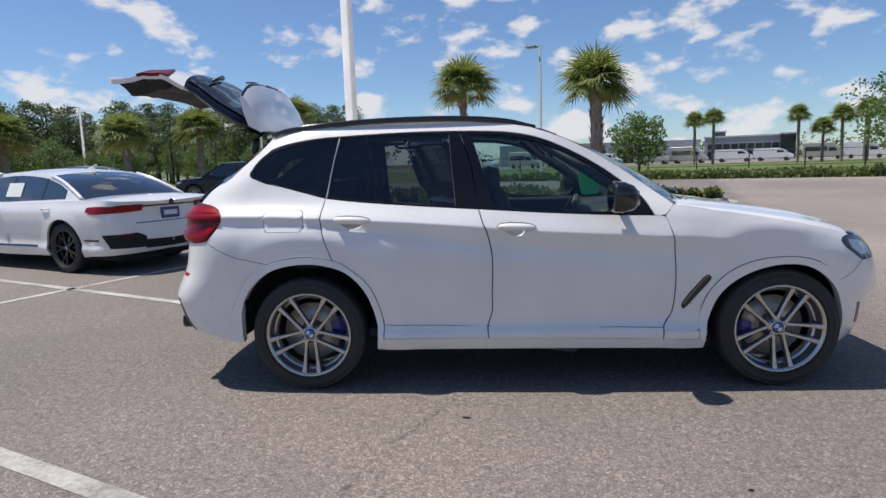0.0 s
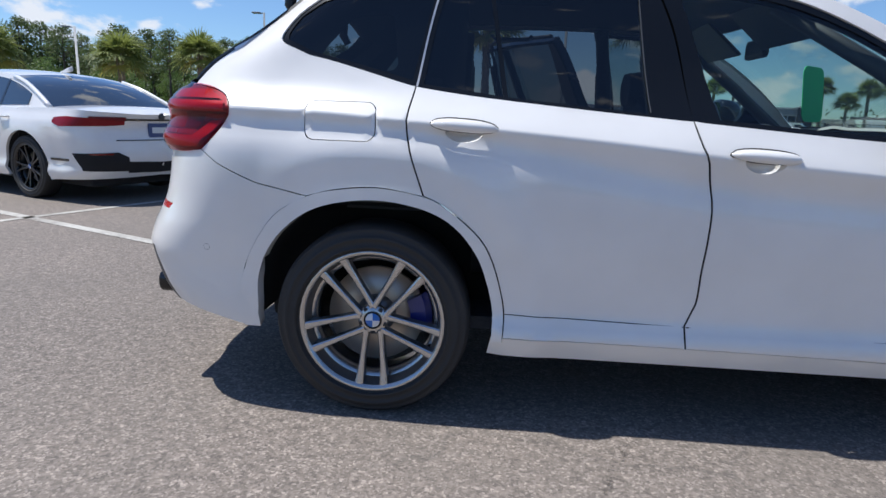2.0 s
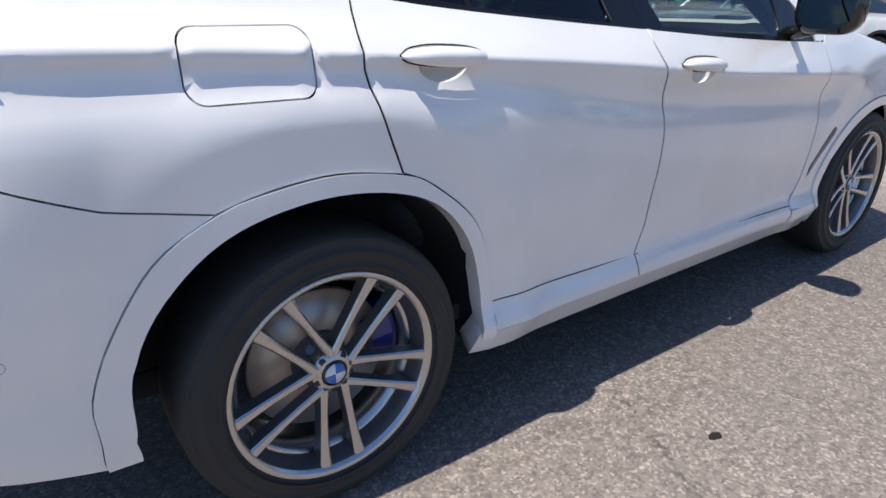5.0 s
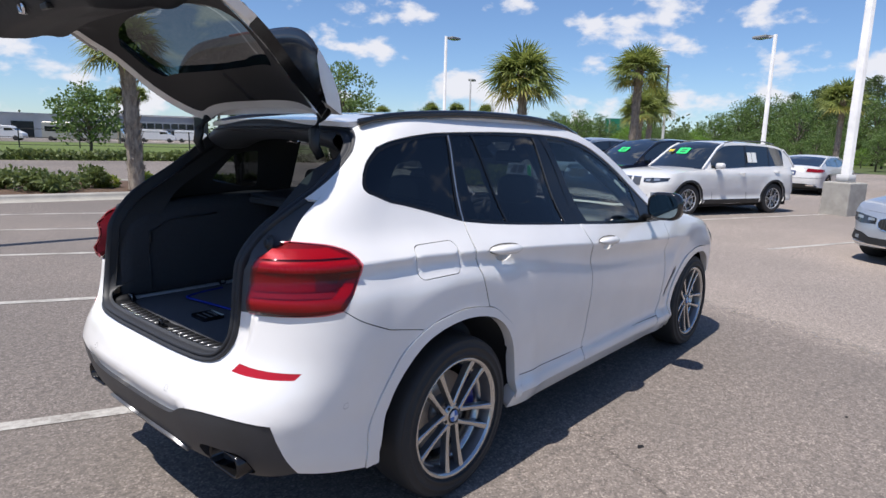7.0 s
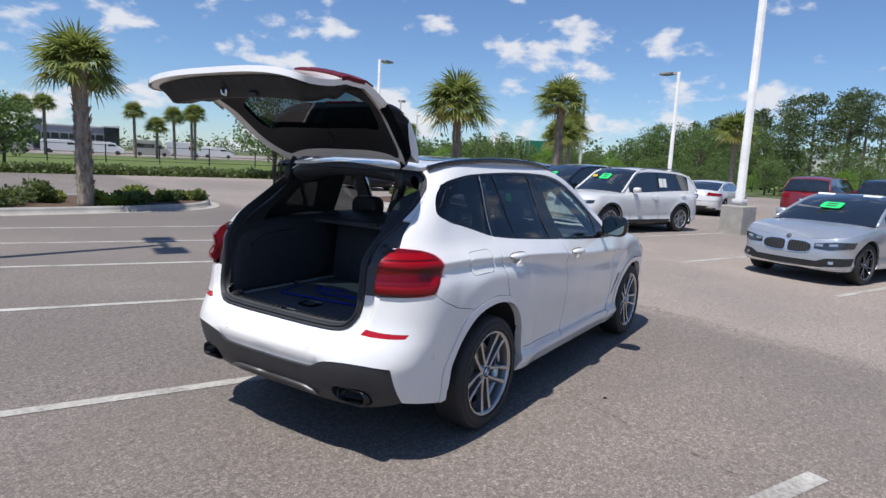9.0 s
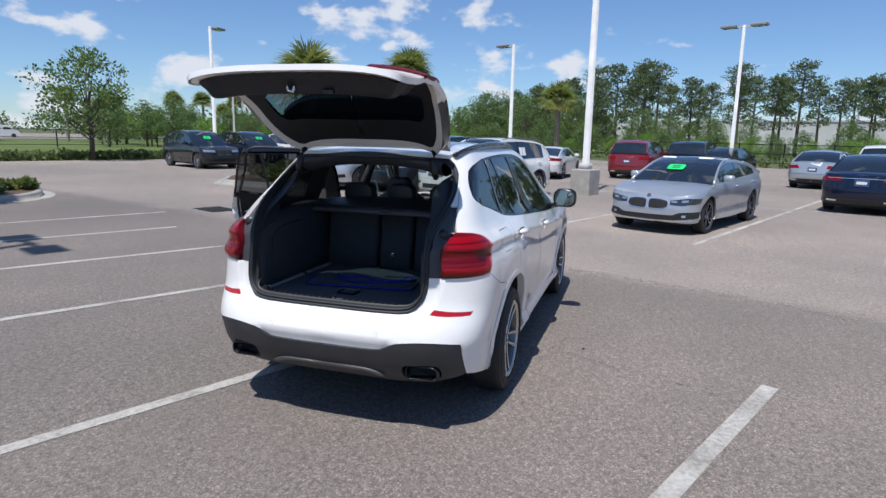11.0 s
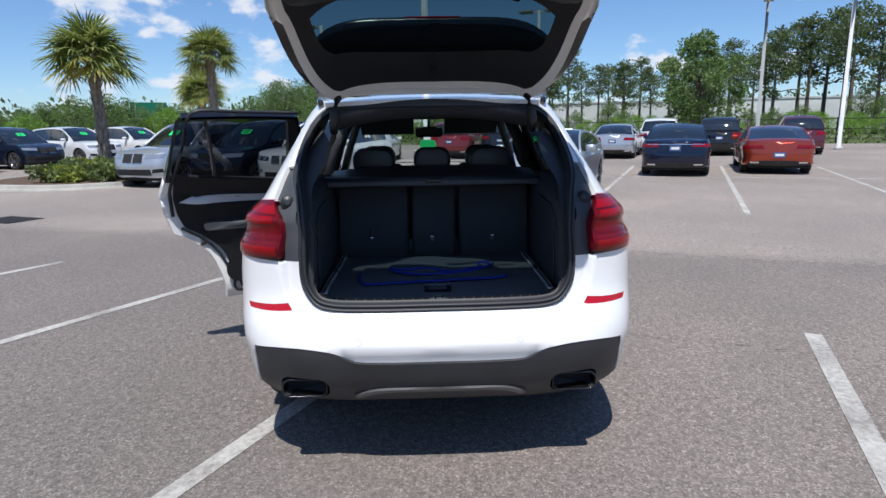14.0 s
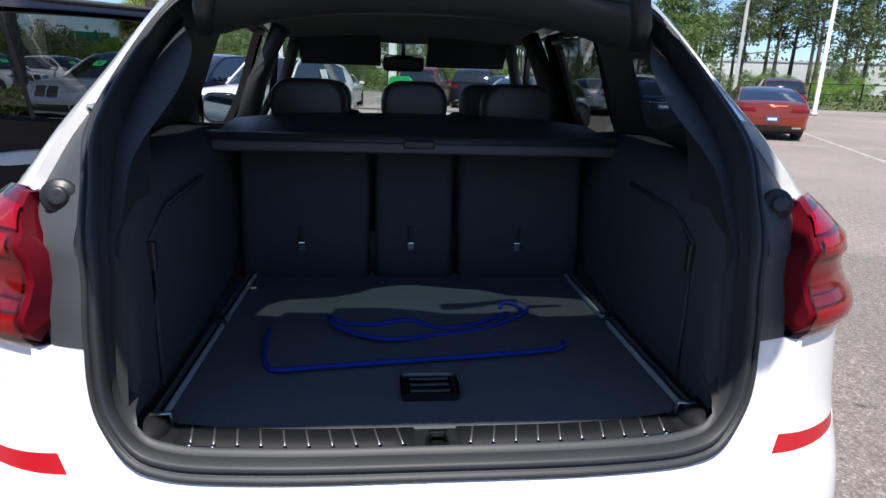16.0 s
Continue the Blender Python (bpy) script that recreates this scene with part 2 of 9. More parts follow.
M = {
    "white": paint("white_paint", (0.83, 0.812, 0.785), 0.0, 0.28),
    "white2": paint("mineral_white_paint", (0.75, 0.74, 0.715), 0.0, 0.3),
    "silver": paint("silver_paint", (0.50, 0.53, 0.57), 0.6, 0.35),
    "navy": paint("navy_paint", (0.003, 0.006, 0.024), 0.0, 0.3),
    "orange": paint("orange_paint", (0.36, 0.042, 0.014), 0.6, 0.3),
    "black": paint("black_paint", (0.012, 0.013, 0.016), 0.0, 0.3),
    "darkblue": paint("dark_blue_paint", (0.008, 0.012, 0.028), 0.0, 0.3),
    "grey": paint("grey_paint", (0.28, 0.30, 0.32), 0.5, 0.35),
    "red": paint("red_paint", (0.20, 0.012, 0.018), 0.1, 0.3),
    "maroon": paint("maroon_paint", (0.10, 0.012, 0.02), 0.2, 0.3),
    "vanwhite": paint("van_white_paint", (0.7, 0.71, 0.72), 0.0, 0.4),
    "vansilver": paint("van_beige_paint", (0.42, 0.41, 0.36), 0.3, 0.4),
    "trim": plastic("black_trim", (0.016, 0.017, 0.018), 0.42),
    "gloss": Mat("gloss_black", (0.008, 0.008, 0.009), 0.12, 0, 0.6).mat,
    "framegloss": Mat("window_frame_black", (0.006, 0.0065, 0.0075), 0.16, 0, 0.0, 0.4).mat,
    "gutter": plastic("dark_grey_trim", (0.045, 0.048, 0.053), 0.5),
    "gatetrim": plastic("tailgate_trim", (0.0085, 0.0095, 0.012), 0.62),
    "diffuser": plastic("charcoal_bumper", (0.030, 0.030, 0.0325), 0.5),
    "rubber": plastic("tyre_rubber", (0.021, 0.0205, 0.0205), 0.68, 90.0, 0.3),
    "seal": plastic("rubber_seal", (0.018, 0.019, 0.022), 0.55, 150.0),
    "well": plastic("wheel_well", (0.014, 0.014, 0.015), 0.95),
    "alloy": Mat("alloy", (0.52, 0.51, 0.50), 0.24, 0.9, 0.4).mat,
    "alloydark": Mat("alloy_grey", (0.15, 0.15, 0.155), 0.35, 0.6, 0.3).mat,
    "blackrim": Mat("black_alloy", (0.015, 0.015, 0.016), 0.3, 0.3, 0.5).mat,
    "chrome": Mat("chrome", (0.75, 0.75, 0.76), 0.12, 1.0).mat,
    "mirror": Mat("mirror_glass", (0.24, 0.29, 0.28), 0.02, 1.0).mat,
    "disc": Mat("brake_disc", (0.50, 0.45, 0.39), 0.42, 0.85).mat,
    "caliper": Mat("blue_caliper", (0.010, 0.018, 0.16), 0.35, 0, 0.5).mat,
    "lampred": Mat("lamp_red", (0.30, 0.001, 0.014), 0.35, 0, 0.0, 0.2).mat,
    "lampmid": Mat("lamp_mid_red", (0.15, 0.0015, 0.010), 0.35, 0, 0.0, 0.2).mat,
    "lampsheen": Mat("lamp_sky_sheen", (0.16, 0.02, 0.04), 0.12, 0, 0.5, 0.5).mat,
    "lamplens": glass("lamp_lens", (0.95, 0.25, 0.30), 0.02, 0.045),
    "lampdark": Mat("lamp_smoked_red", (0.13, 0.003, 0.010), 0.4, 0, 0.0, 0.3).mat,
    "lampflat": Mat("lamp_deep_red", (0.22, 0.004, 0.010), 0.25, 0, 0.0, 0.3).mat,
    "darkchrome": Mat("dark_chrome", (0.05, 0.05, 0.053), 0.2, 0.9).mat,
    "brightalloy": Mat("bright_alloy", (0.62, 0.62, 0.62), 0.35, 0.6, 0.3).mat,
    "doortrim": plastic("door_trim_black", (0.011, 0.011, 0.0125), 0.55, 190.0, 0.2, 0.3),
    "stripsilver": Mat("silver_trim_strip", (0.55, 0.55, 0.56), 0.38, 0.25).mat,
    "lampsmoke": Mat("lamp_smoked", (0.055, 0.006, 0.018), 0.35, 0, 0.0, 0.4).mat,
    "headdark": Mat("headlamp_dark", (0.03, 0.035, 0.045), 0.15, 0.2, 1.0).mat,
    "lampclear": Mat("lamp_clear", (0.35, 0.38, 0.42), 0.1, 0.5, 1.0).mat,
    "reflector": Mat("reflector_red", (0.42, 0.004, 0.010), 0.25, 0, 0.25).mat,
    "marker": Mat("marker_dark_red", (0.16, 0.012, 0.008), 0.2, 0, 1.0).mat,
    "carpet": cloth("black_carpet", (0.056, 0.059, 0.065)),
    "mat": cloth("charcoal_floor_mat", (0.082, 0.087, 0.098)),
    "bootfloor": cloth("boot_floor_carpet", (0.095, 0.098, 0.105)),
    "sillblack": plastic("sill_black", (0.010, 0.0105, 0.012), 0.6, spec=0.2),
    "bluepipe": cloth("blue_piping", (0.014, 0.03, 0.26)),
    "leather": plastic("black_leather", (0.028, 0.029, 0.031), 0.45, 190.0, 0.25),
    "cabin": plastic("interior_black", (0.03, 0.031, 0.033), 0.55),
    "headliner": cloth("headliner_grey", (0.09, 0.095, 0.10)),
    "satin": Mat("satin_aluminium", (0.55, 0.55, 0.56), 0.35, 0.9).mat,
    "tint": glass("privacy_glass", (0.15, 0.165, 0.175)),
    "gateglass": glass("tailgate_glass", (0.13, 0.185, 0.185)),
    "green": glass("green_tint_glass", (0.60, 0.73, 0.71)),
    "screen": glass("windscreen_glass", (0.62, 0.70, 0.67)),
    "carglass": Mat("dark_car_glass", (0.010, 0.014, 0.017), 0.03, 0, 1.0, 0.9).mat,
    "saletag": Mat("green_tag_card", (0.02, 0.62, 0.16), 0.6).mat,
    "yellowtag": Mat("yellow_tag_card", (0.75, 0.55, 0.02), 0.6).mat,
    "paper": Mat("paper", (0.72, 0.74, 0.72), 0.8).mat,
    "ink": Mat("ink", (0.03, 0.04, 0.05), 0.7).mat,
    "plate": Mat("plate_blue", (0.05, 0.08, 0.20), 0.4).mat,
    "badgeblue": Mat("badge_blue", (0.02, 0.14, 0.48), 0.3, 0, 0.6).mat,
    "badgewhite": Mat("badge_white", (0.75, 0.75, 0.76), 0.3, 0, 0.6).mat,
    "gap": Mat("panel_gap", (0.006, 0.006, 0.007), 0.9).mat,
    "asphalt": asphalt(),
    "line": lines_paint(),
    "worn": worn(),
    "crack": crack_mat(),
    "concrete": concrete("concrete", (0.42, 0.40, 0.36)),
    "kerb": concrete("kerb_concrete", (0.40, 0.38, 0.34), 2.0),
    "mulch": ground_mat("mulch", (0.10, 0.06, 0.04), (0.16, 0.10, 0.065), (0.22, 0.15, 0.10), 4.0),
    "grass": ground_mat("grass", (0.085, 0.125, 0.022), (0.125, 0.175, 0.03), (0.165, 0.19, 0.055), 0.35),
    "drygrass": ground_mat("verge", (0.07, 0.10, 0.03), (0.10, 0.13, 0.04), (0.15, 0.15, 0.07), 0.12),
    "pole": concrete("pole_white_paint", (0.62, 0.62, 0.62), 1.0),
    "polegrey": concrete("pole_grey", (0.30, 0.31, 0.31), 1.0),
    "wallwhite": concrete("warehouse_wall", (0.66, 0.66, 0.63), 0.08),
    "wallgrey": concrete("showroom_wall", (0.36, 0.38, 0.41), 0.1),
    "iron": plastic("iron_grate", (0.03, 0.03, 0.03), 0.7),
    "fence": plastic("black_fence", (0.01, 0.01, 0.01), 0.6),
    "palmleaf": leafy("palm_leaf", (0.065, 0.10, 0.022), (0.265, 0.305, 0.078)),
    "palmdry": leafy("palm_dry_leaf", (0.18, 0.18, 0.04), (0.38, 0.34, 0.07)),
    "palmtrunk": bark("palm_trunk", (0.14, 0.105, 0.08), (0.46, 0.385, 0.30), 14.0),
    "pineleaf": leafy("pine_needles", (0.046, 0.076, 0.028), (0.13, 0.17, 0.058)),
    "oakleaf": leafy("oak_leaf", (0.055, 0.105, 0.024), (0.165, 0.24, 0.065)),
    "limeleaf": leafy("bright_leaf", (0.09, 0.19, 0.02), (0.22, 0.36, 0.05)),
    "shrubleaf": leafy("shrub_leaf", (0.05, 0.08, 0.02), (0.16, 0.20, 0.06)),
    "yellowleaf": leafy("yellow_shrub_leaf", (0.12, 0.16, 0.025), (0.30, 0.34, 0.06)),
    "bark": bark("pine_bark", (0.05, 0.04, 0.032), (0.17, 0.135, 0.11), 3.0),
    "paneldark": Mat("window_dark", (0.02, 0.025, 0.03), 0.1, 0, 0.4).mat,
    "highway": Mat("green_sign", (0.01, 0.16, 0.09), 0.5).mat,
}


# ---- shapes ----
from mathutils import geometry


def root(name, m=None, label="", category="", group="", kind=""):
    ob = new(name)
    ob.empty_display_size = 0.1
    if m is not None:
        ob.matrix_basis = m
    return tagged(ob, label, category, group, kind)


def finish(name, bm, mats, parent=None, label="", smooth=True, m=None):
    """Links a bmesh as one mesh object under parent."""
    me = bpy.data.meshes.new(name)
    bm.to_mesh(me)
    bm.free()
    for mat in mats if isinstance(mats, (list, tuple)) else [mats]:
        me.materials.append(mat)
    if smooth:
        for p in me.polygons:
            p.use_smooth = True
    ob = new(name, me)
    if parent is not None:
        ob.parent = parent
    if m is not None:
        ob.matrix_basis = m
    return tagged(ob, label)


def pchip(pts):
    """A smooth function through (x, y) points."""
    xs, ys = np.array([p[0] for p in pts], float), np.array([p[1] for p in pts], float)
    h, d = np.diff(xs), np.diff(ys) / np.diff(xs)
    k = np.zeros(len(xs))
    for i in range(1, len(xs) - 1):
        if d[i - 1] * d[i] > 0:
            w1, w2 = 2 * h[i] + h[i - 1], h[i] + 2 * h[i - 1]
            k[i] = (w1 + w2) / (w1 / d[i - 1] + w2 / d[i])
    k[0], k[-1] = d[0], d[-1]
    X, Y, K, H = xs.tolist(), ys.tolist(), k.tolist(), h.tolist()

    def f(x):
        if x <= X[0]:
            return Y[0]
        if x >= X[-1]:
            return Y[-1]
        i = 0
        while X[i + 1] < x:
            i += 1
        t = (x - X[i]) / H[i]
        a, b = t * t * (3 - 2 * t), t * (1 - t)
        return Y[i] * (1 - a) + Y[i + 1] * a + H[i] * b * (K[i] * (1 - t) - K[i + 1] * t)

    return f


def spline(pts, step=0.03):
    """Points along a smooth open curve through pts."""
    p = [Vector(q) for q in pts]
    if len(p) == 2:
        p = [p[0], (p[0] + p[1]) / 2, p[1]]
    ext = [p[0] * 2 - p[1], *p, p[-1] * 2 - p[-2]]
    out = []
    for i in range(1, len(ext) - 2):
        a, b, c, d = ext[i - 1 : i + 3]
        n = max(2, int((c - b).length / step))
        for j in range(n):
            t = j / n
            out.append(0.5 * (2 * b + (c - a) * t + (2 * a - 5 * b + 4 * c - d) * t * t + (3 * b - a - 3 * c + d) * t**3))
    out.append(p[-1])
    return out


def ring(*curves, step=0.03):
    """One closed outline from smooth curves laid end to end."""
    out = []
    for c in curves:
        pts = spline(c, step) if len(c) > 2 else spline([c[0], (Vector(c[0]) + Vector(c[1])) / 2, c[1]], step)
        for q in pts:
            if not out or (q - out[-1]).length > 1e-4:
                out.append(q)
    if (out[0] - out[-1]).length < 1e-4:
        out.pop()
    return out


def rounded(a, b, w, h, r, n=5, skew=0.0):
    """A rounded rectangle's outline round (a, b)."""
    r = min(r, w / 2.01, h / 2.01)
    out = []
    for cx, cy, s in ((w / 2 - r, h / 2 - r, 0), (-w / 2 + r, h / 2 - r, 1), (-w / 2 + r, -h / 2 + r, 2), (w / 2 - r, -h / 2 + r, 3)):
        for j in range(n + 1):
            t = (s + j / n) * math.pi / 2
            x, y = cx + r * math.cos(t), cy + r * math.sin(t)
            out.append(Vector((a + x + skew * y, b + y)))
    return out


def contains(p, poly):
    q = np.array([tuple(v) for v in poly])
    a, b = q, np.roll(q, -1, 0)
    x, y = p[:, :1], p[:, 1:]
    hit = ((a[:, 1] > y) != (b[:, 1] > y)) & (x < (b[:, 0] - a[:, 0]) * (y - a[:, 1]) / (b[:, 1] - a[:, 1] + 1e-12) + a[:, 0])
    return hit.sum(1) % 2 == 1


def sheet(outline, holes, step, folds=()):
    """Triangles that fill an outline with holes, with an even grid of points inside."""
    loops = [outline, *holes]
    pts, edges = [], []
    for lp in loops:
        s = len(pts)
        pts += [tuple(v) for v in lp]
        edges += [(s + i, s + (i + 1) % len(lp)) for i in range(len(lp))]
    q = np.array(pts)
    lo, hi = q.min(0), q.max(0)
    near = [np.array([tuple(v) for v in lp]) for lp in loops]
    for fold in folds:
        c = np.array([tuple(v) for v in fold])
        ok = contains(c, outline)
        for hl in holes:
            ok &= ~contains(c, hl)
        edge = np.concatenate(near[: len(loops)])
        ok &= np.array([np.min((edge[:, 0] - x) ** 2 + (edge[:, 1] - y) ** 2) > 0.006**2 for x, y in c])
        last = None
        for i, v in enumerate(c):
            if ok[i]:
                pts.append(tuple(v))
                if last == i - 1:
                    edges.append((len(pts) - 2, len(pts) - 1))
                last = i
        if ok.any():
            near.append(c[ok])
    ax, ay = np.arange(lo[0] + step / 2, hi[0], step), np.arange(lo[1] + step / 2, hi[1], step)
    if len(ax) and len(ay):
        g = np.array([(x + (step / 2 if j % 2 else 0), y) for j, y in enumerate(ay) for x in ax])
        ok = contains(g, outline)
        for hl in holes:
            ok &= ~contains(g, hl)
        g = g[ok]
        dense = np.concatenate(near)
        if len(g):
            ok = np.array([np.min((dense[:, 0] - x) ** 2 + (dense[:, 1] - y) ** 2) > (0.55 * step) ** 2 for x, y in g])
            pts += [tuple(v) for v in g[ok]]
    vs, _, fs, *_ = geometry.delaunay_2d_cdt([Vector(v) for v in pts], edges, [], 0, 1e-6)
    v = np.array([tuple(x) for x in vs])
    f = np.array([x for x in fs if len(x) == 3])
    c = v[f].mean(1)
    ok = contains(c, outline)
    for hl in holes:
        ok &= ~contains(c, hl)
    return v, f[ok]


def shrink(outline, d):
    """The outline drawn in by d."""
    n = len(outline)
    area = sum(outline[i - 1].x * outline[i].y - outline[i].x * outline[i - 1].y for i in range(n))
    g = 1 if area > 0 else -1
    out = []
    for i in range(n):
        t = (outline[(i + 1) % n] - outline[i - 1])
        t = t.normalized() if t.length > 1e-9 else Vector((1, 0))
        out.append(outline[i] + Vector((-t.y, t.x)) * d * g)
    return out


def panel(name, outline, f, mat, parent, holes=(), step=0.05, lift=0.0, depth=0.012, core=(1.3, 0, 0.7), label="", flip=False, m=None, gap=0.0, folds=()):
    """A bent sheet with turned-in edges: the outline lies in f's two coordinates. flip: on the other side of the car."""
    if gap:
        drawn = shrink(outline, gap)
        outline = [q if f(p.x, p.y).y < -0.03 else p for p, q in zip(outline, drawn)]
    v, tris = sheet(outline, holes, step, folds)
    core, e = Vector(core), 2e-3
    bm = bmesh.new()
    verts, norms = [], []
    for a, b in v:
        p = f(a, b)
        n = (f(a + e, b) - f(a - e, b)).cross(f(a, b + e) - f(a, b - e))
        n = n.normalized() if n.length > 1e-12 else Vector((0, 0, 1))
        if n.dot(p - Vector((core.x if abs(p.x - core.x) < 1.2 else core.x + (p.x - core.x) * 0.55, core.y, core.z))) < 0:
            n = -n
        p = p + n * lift
        if abs(p.y) < 0.015 and core.y == 0:
            p.y = 0.0
        if flip:
            p, n = Vector((p.x, -p.y, p.z)), Vector((n.x, -n.y, n.z))
        verts.append(bm.verts.new(p))
        norms.append(n)
    bm.verts.index_update()
    for t in tris:
        a, b, c = (verts[i] for i in t)
        g = (b.co - a.co).cross(c.co - a.co)
        bm.faces.new((a, b, c) if g.dot(norms[t[0]] + norms[t[1]] + norms[t[2]]) > 0 else (a, c, b))
    if depth:
        rim = [x for x in bm.edges if x.is_boundary]
        down = {}
        for x in rim:
            for w in x.verts:
                if w not in down:
                    down[w] = bm.verts.new(w.co - norms[w.index] * depth)
        for x in rim:
            lp = x.link_loops[0]
            a, b = lp.vert, lp.link_loop_next.vert
            bm.faces.new((b, a, down[a], down[b]))
            x.smooth = False
    loose = [w for w in bm.verts if not w.link_faces]
    bmesh.ops.delete(bm, geom=loose, context="VERTS")
    return finish(name, bm, mat, parent, label, m=m)


def grid(name, nu, nv, f, mat, parent, label="", thick=0.0, m=None):
    """A sheet f(u, v), u and v from 0 to 1."""
    bm = bmesh.new()
    rows = [[bm.verts.new(f(i / nu, j / nv)) for j in range(nv + 1)] for i in range(nu + 1)]
    for i in range(nu):
        for j in range(nv):
            bm.faces.new((rows[i][j], rows[i + 1][j], rows[i + 1][j + 1], rows[i][j + 1]))
    bmesh.ops.recalc_face_normals(bm, faces=bm.faces)
    if thick:
        bmesh.ops.solidify(bm, geom=bm.faces[:], thickness=thick)
    return finish(name, bm, mat, parent, label, m=m)


def tube_mesh(bm, pts, radii, n=8, caps=True):
    """A tube through points, with its own radius at each."""
    rings = []
    pts = [Vector(p) for p in pts]
    up = Vector((0, 0, 1))
    for i, p in enumerate(pts):
        d = (pts[min(i + 1, len(pts) - 1)] - pts[max(i - 1, 0)]).normalized()
        a = d.cross(up if abs(d.z) < 0.9 else Vector((1, 0, 0))).normalized()
        b = d.cross(a)
        r = radii[i] if isinstance(radii, (list, tuple)) else radii
        rings.append([bm.verts.new(p + (a * math.cos(2 * math.pi * k / n) + b * math.sin(2 * math.pi * k / n)) * r) for k in range(n)])
    for r0, r1 in zip(rings, rings[1:]):
        for k in range(n):
            bm.faces.new((r0[k], r0[(k + 1) % n], r1[(k + 1) % n], r1[k]))
    if caps:
        bm.faces.new(rings[0][::-1])
        bm.faces.new(rings[-1])
    return rings


def tube(name, pts, radii, mat, parent=None, n=8, label="", m=None):
    bm = bmesh.new()
    tube_mesh(bm, pts, radii, n)
    bmesh.ops.recalc_face_normals(bm, faces=bm.faces)
    return finish(name, bm, mat, parent, label, m=m)


def box_mesh(bm, lo, hi, bevel=0.0, segs=2):
    g = bmesh.ops.create_cube(bm, size=1.0)["verts"]
    for v in g:
        v.co = Vector([(lo[i] + hi[i]) / 2 + v.co[i] * (hi[i] - lo[i]) for i in range(3)])
    if bevel:
        es = list({e for v in g for e in v.link_edges})
        bmesh.ops.bevel(bm, geom=es, offset=bevel, segments=segs, affect="EDGES", profile=0.5)


def box(name, lo, hi, mat, parent=None, bevel=0.0, label="", segs=2, m=None):
    bm = bmesh.new()
    box_mesh(bm, lo, hi, bevel, segs)
    ob = finish(name, bm, mat, parent, label, smooth=False, m=m)
    return ob


def lathe_mesh(bm, prof, n, centre=(0, 0, 0), closed=False):
    """Turns a profile of (radius, y) round the y axis."""
    c = Vector(centre)
    rings = [[bm.verts.new(c + Vector((r * math.cos(2 * math.pi * k / n), y, r * math.sin(2 * math.pi * k / n)))) for k in range(n)] for r, y in prof]
    pairs = list(zip(rings, rings[1:])) + ([(rings[-1], rings[0])] if closed else [])
    for a, b in pairs:
        for k in range(n):
            bm.faces.new((a[k], a[(k + 1) % n], b[(k + 1) % n], b[k]))
    return rings


def lathe(name, prof, n, mat, parent, label="", closed=False, m=None):
    bm = bmesh.new()
    lathe_mesh(bm, prof, n, closed=closed)
    bmesh.ops.recalc_face_normals(bm, faces=bm.faces)
    return finish(name, bm, mat, parent, label, m=m)


def loft(bm, sections):
    """Joins closed sections of equal length and closes the ends."""
    rows = [[bm.verts.new(p) for p in s] for s in sections]
    for a, b in zip(rows, rows[1:]):
        for k in range(len(a)):
            bm.faces.new((a[k], a[(k + 1) % len(a)], b[(k + 1) % len(a)], b[k]))
    bm.faces.new(rows[0][::-1])
    bm.faces.new(rows[-1])


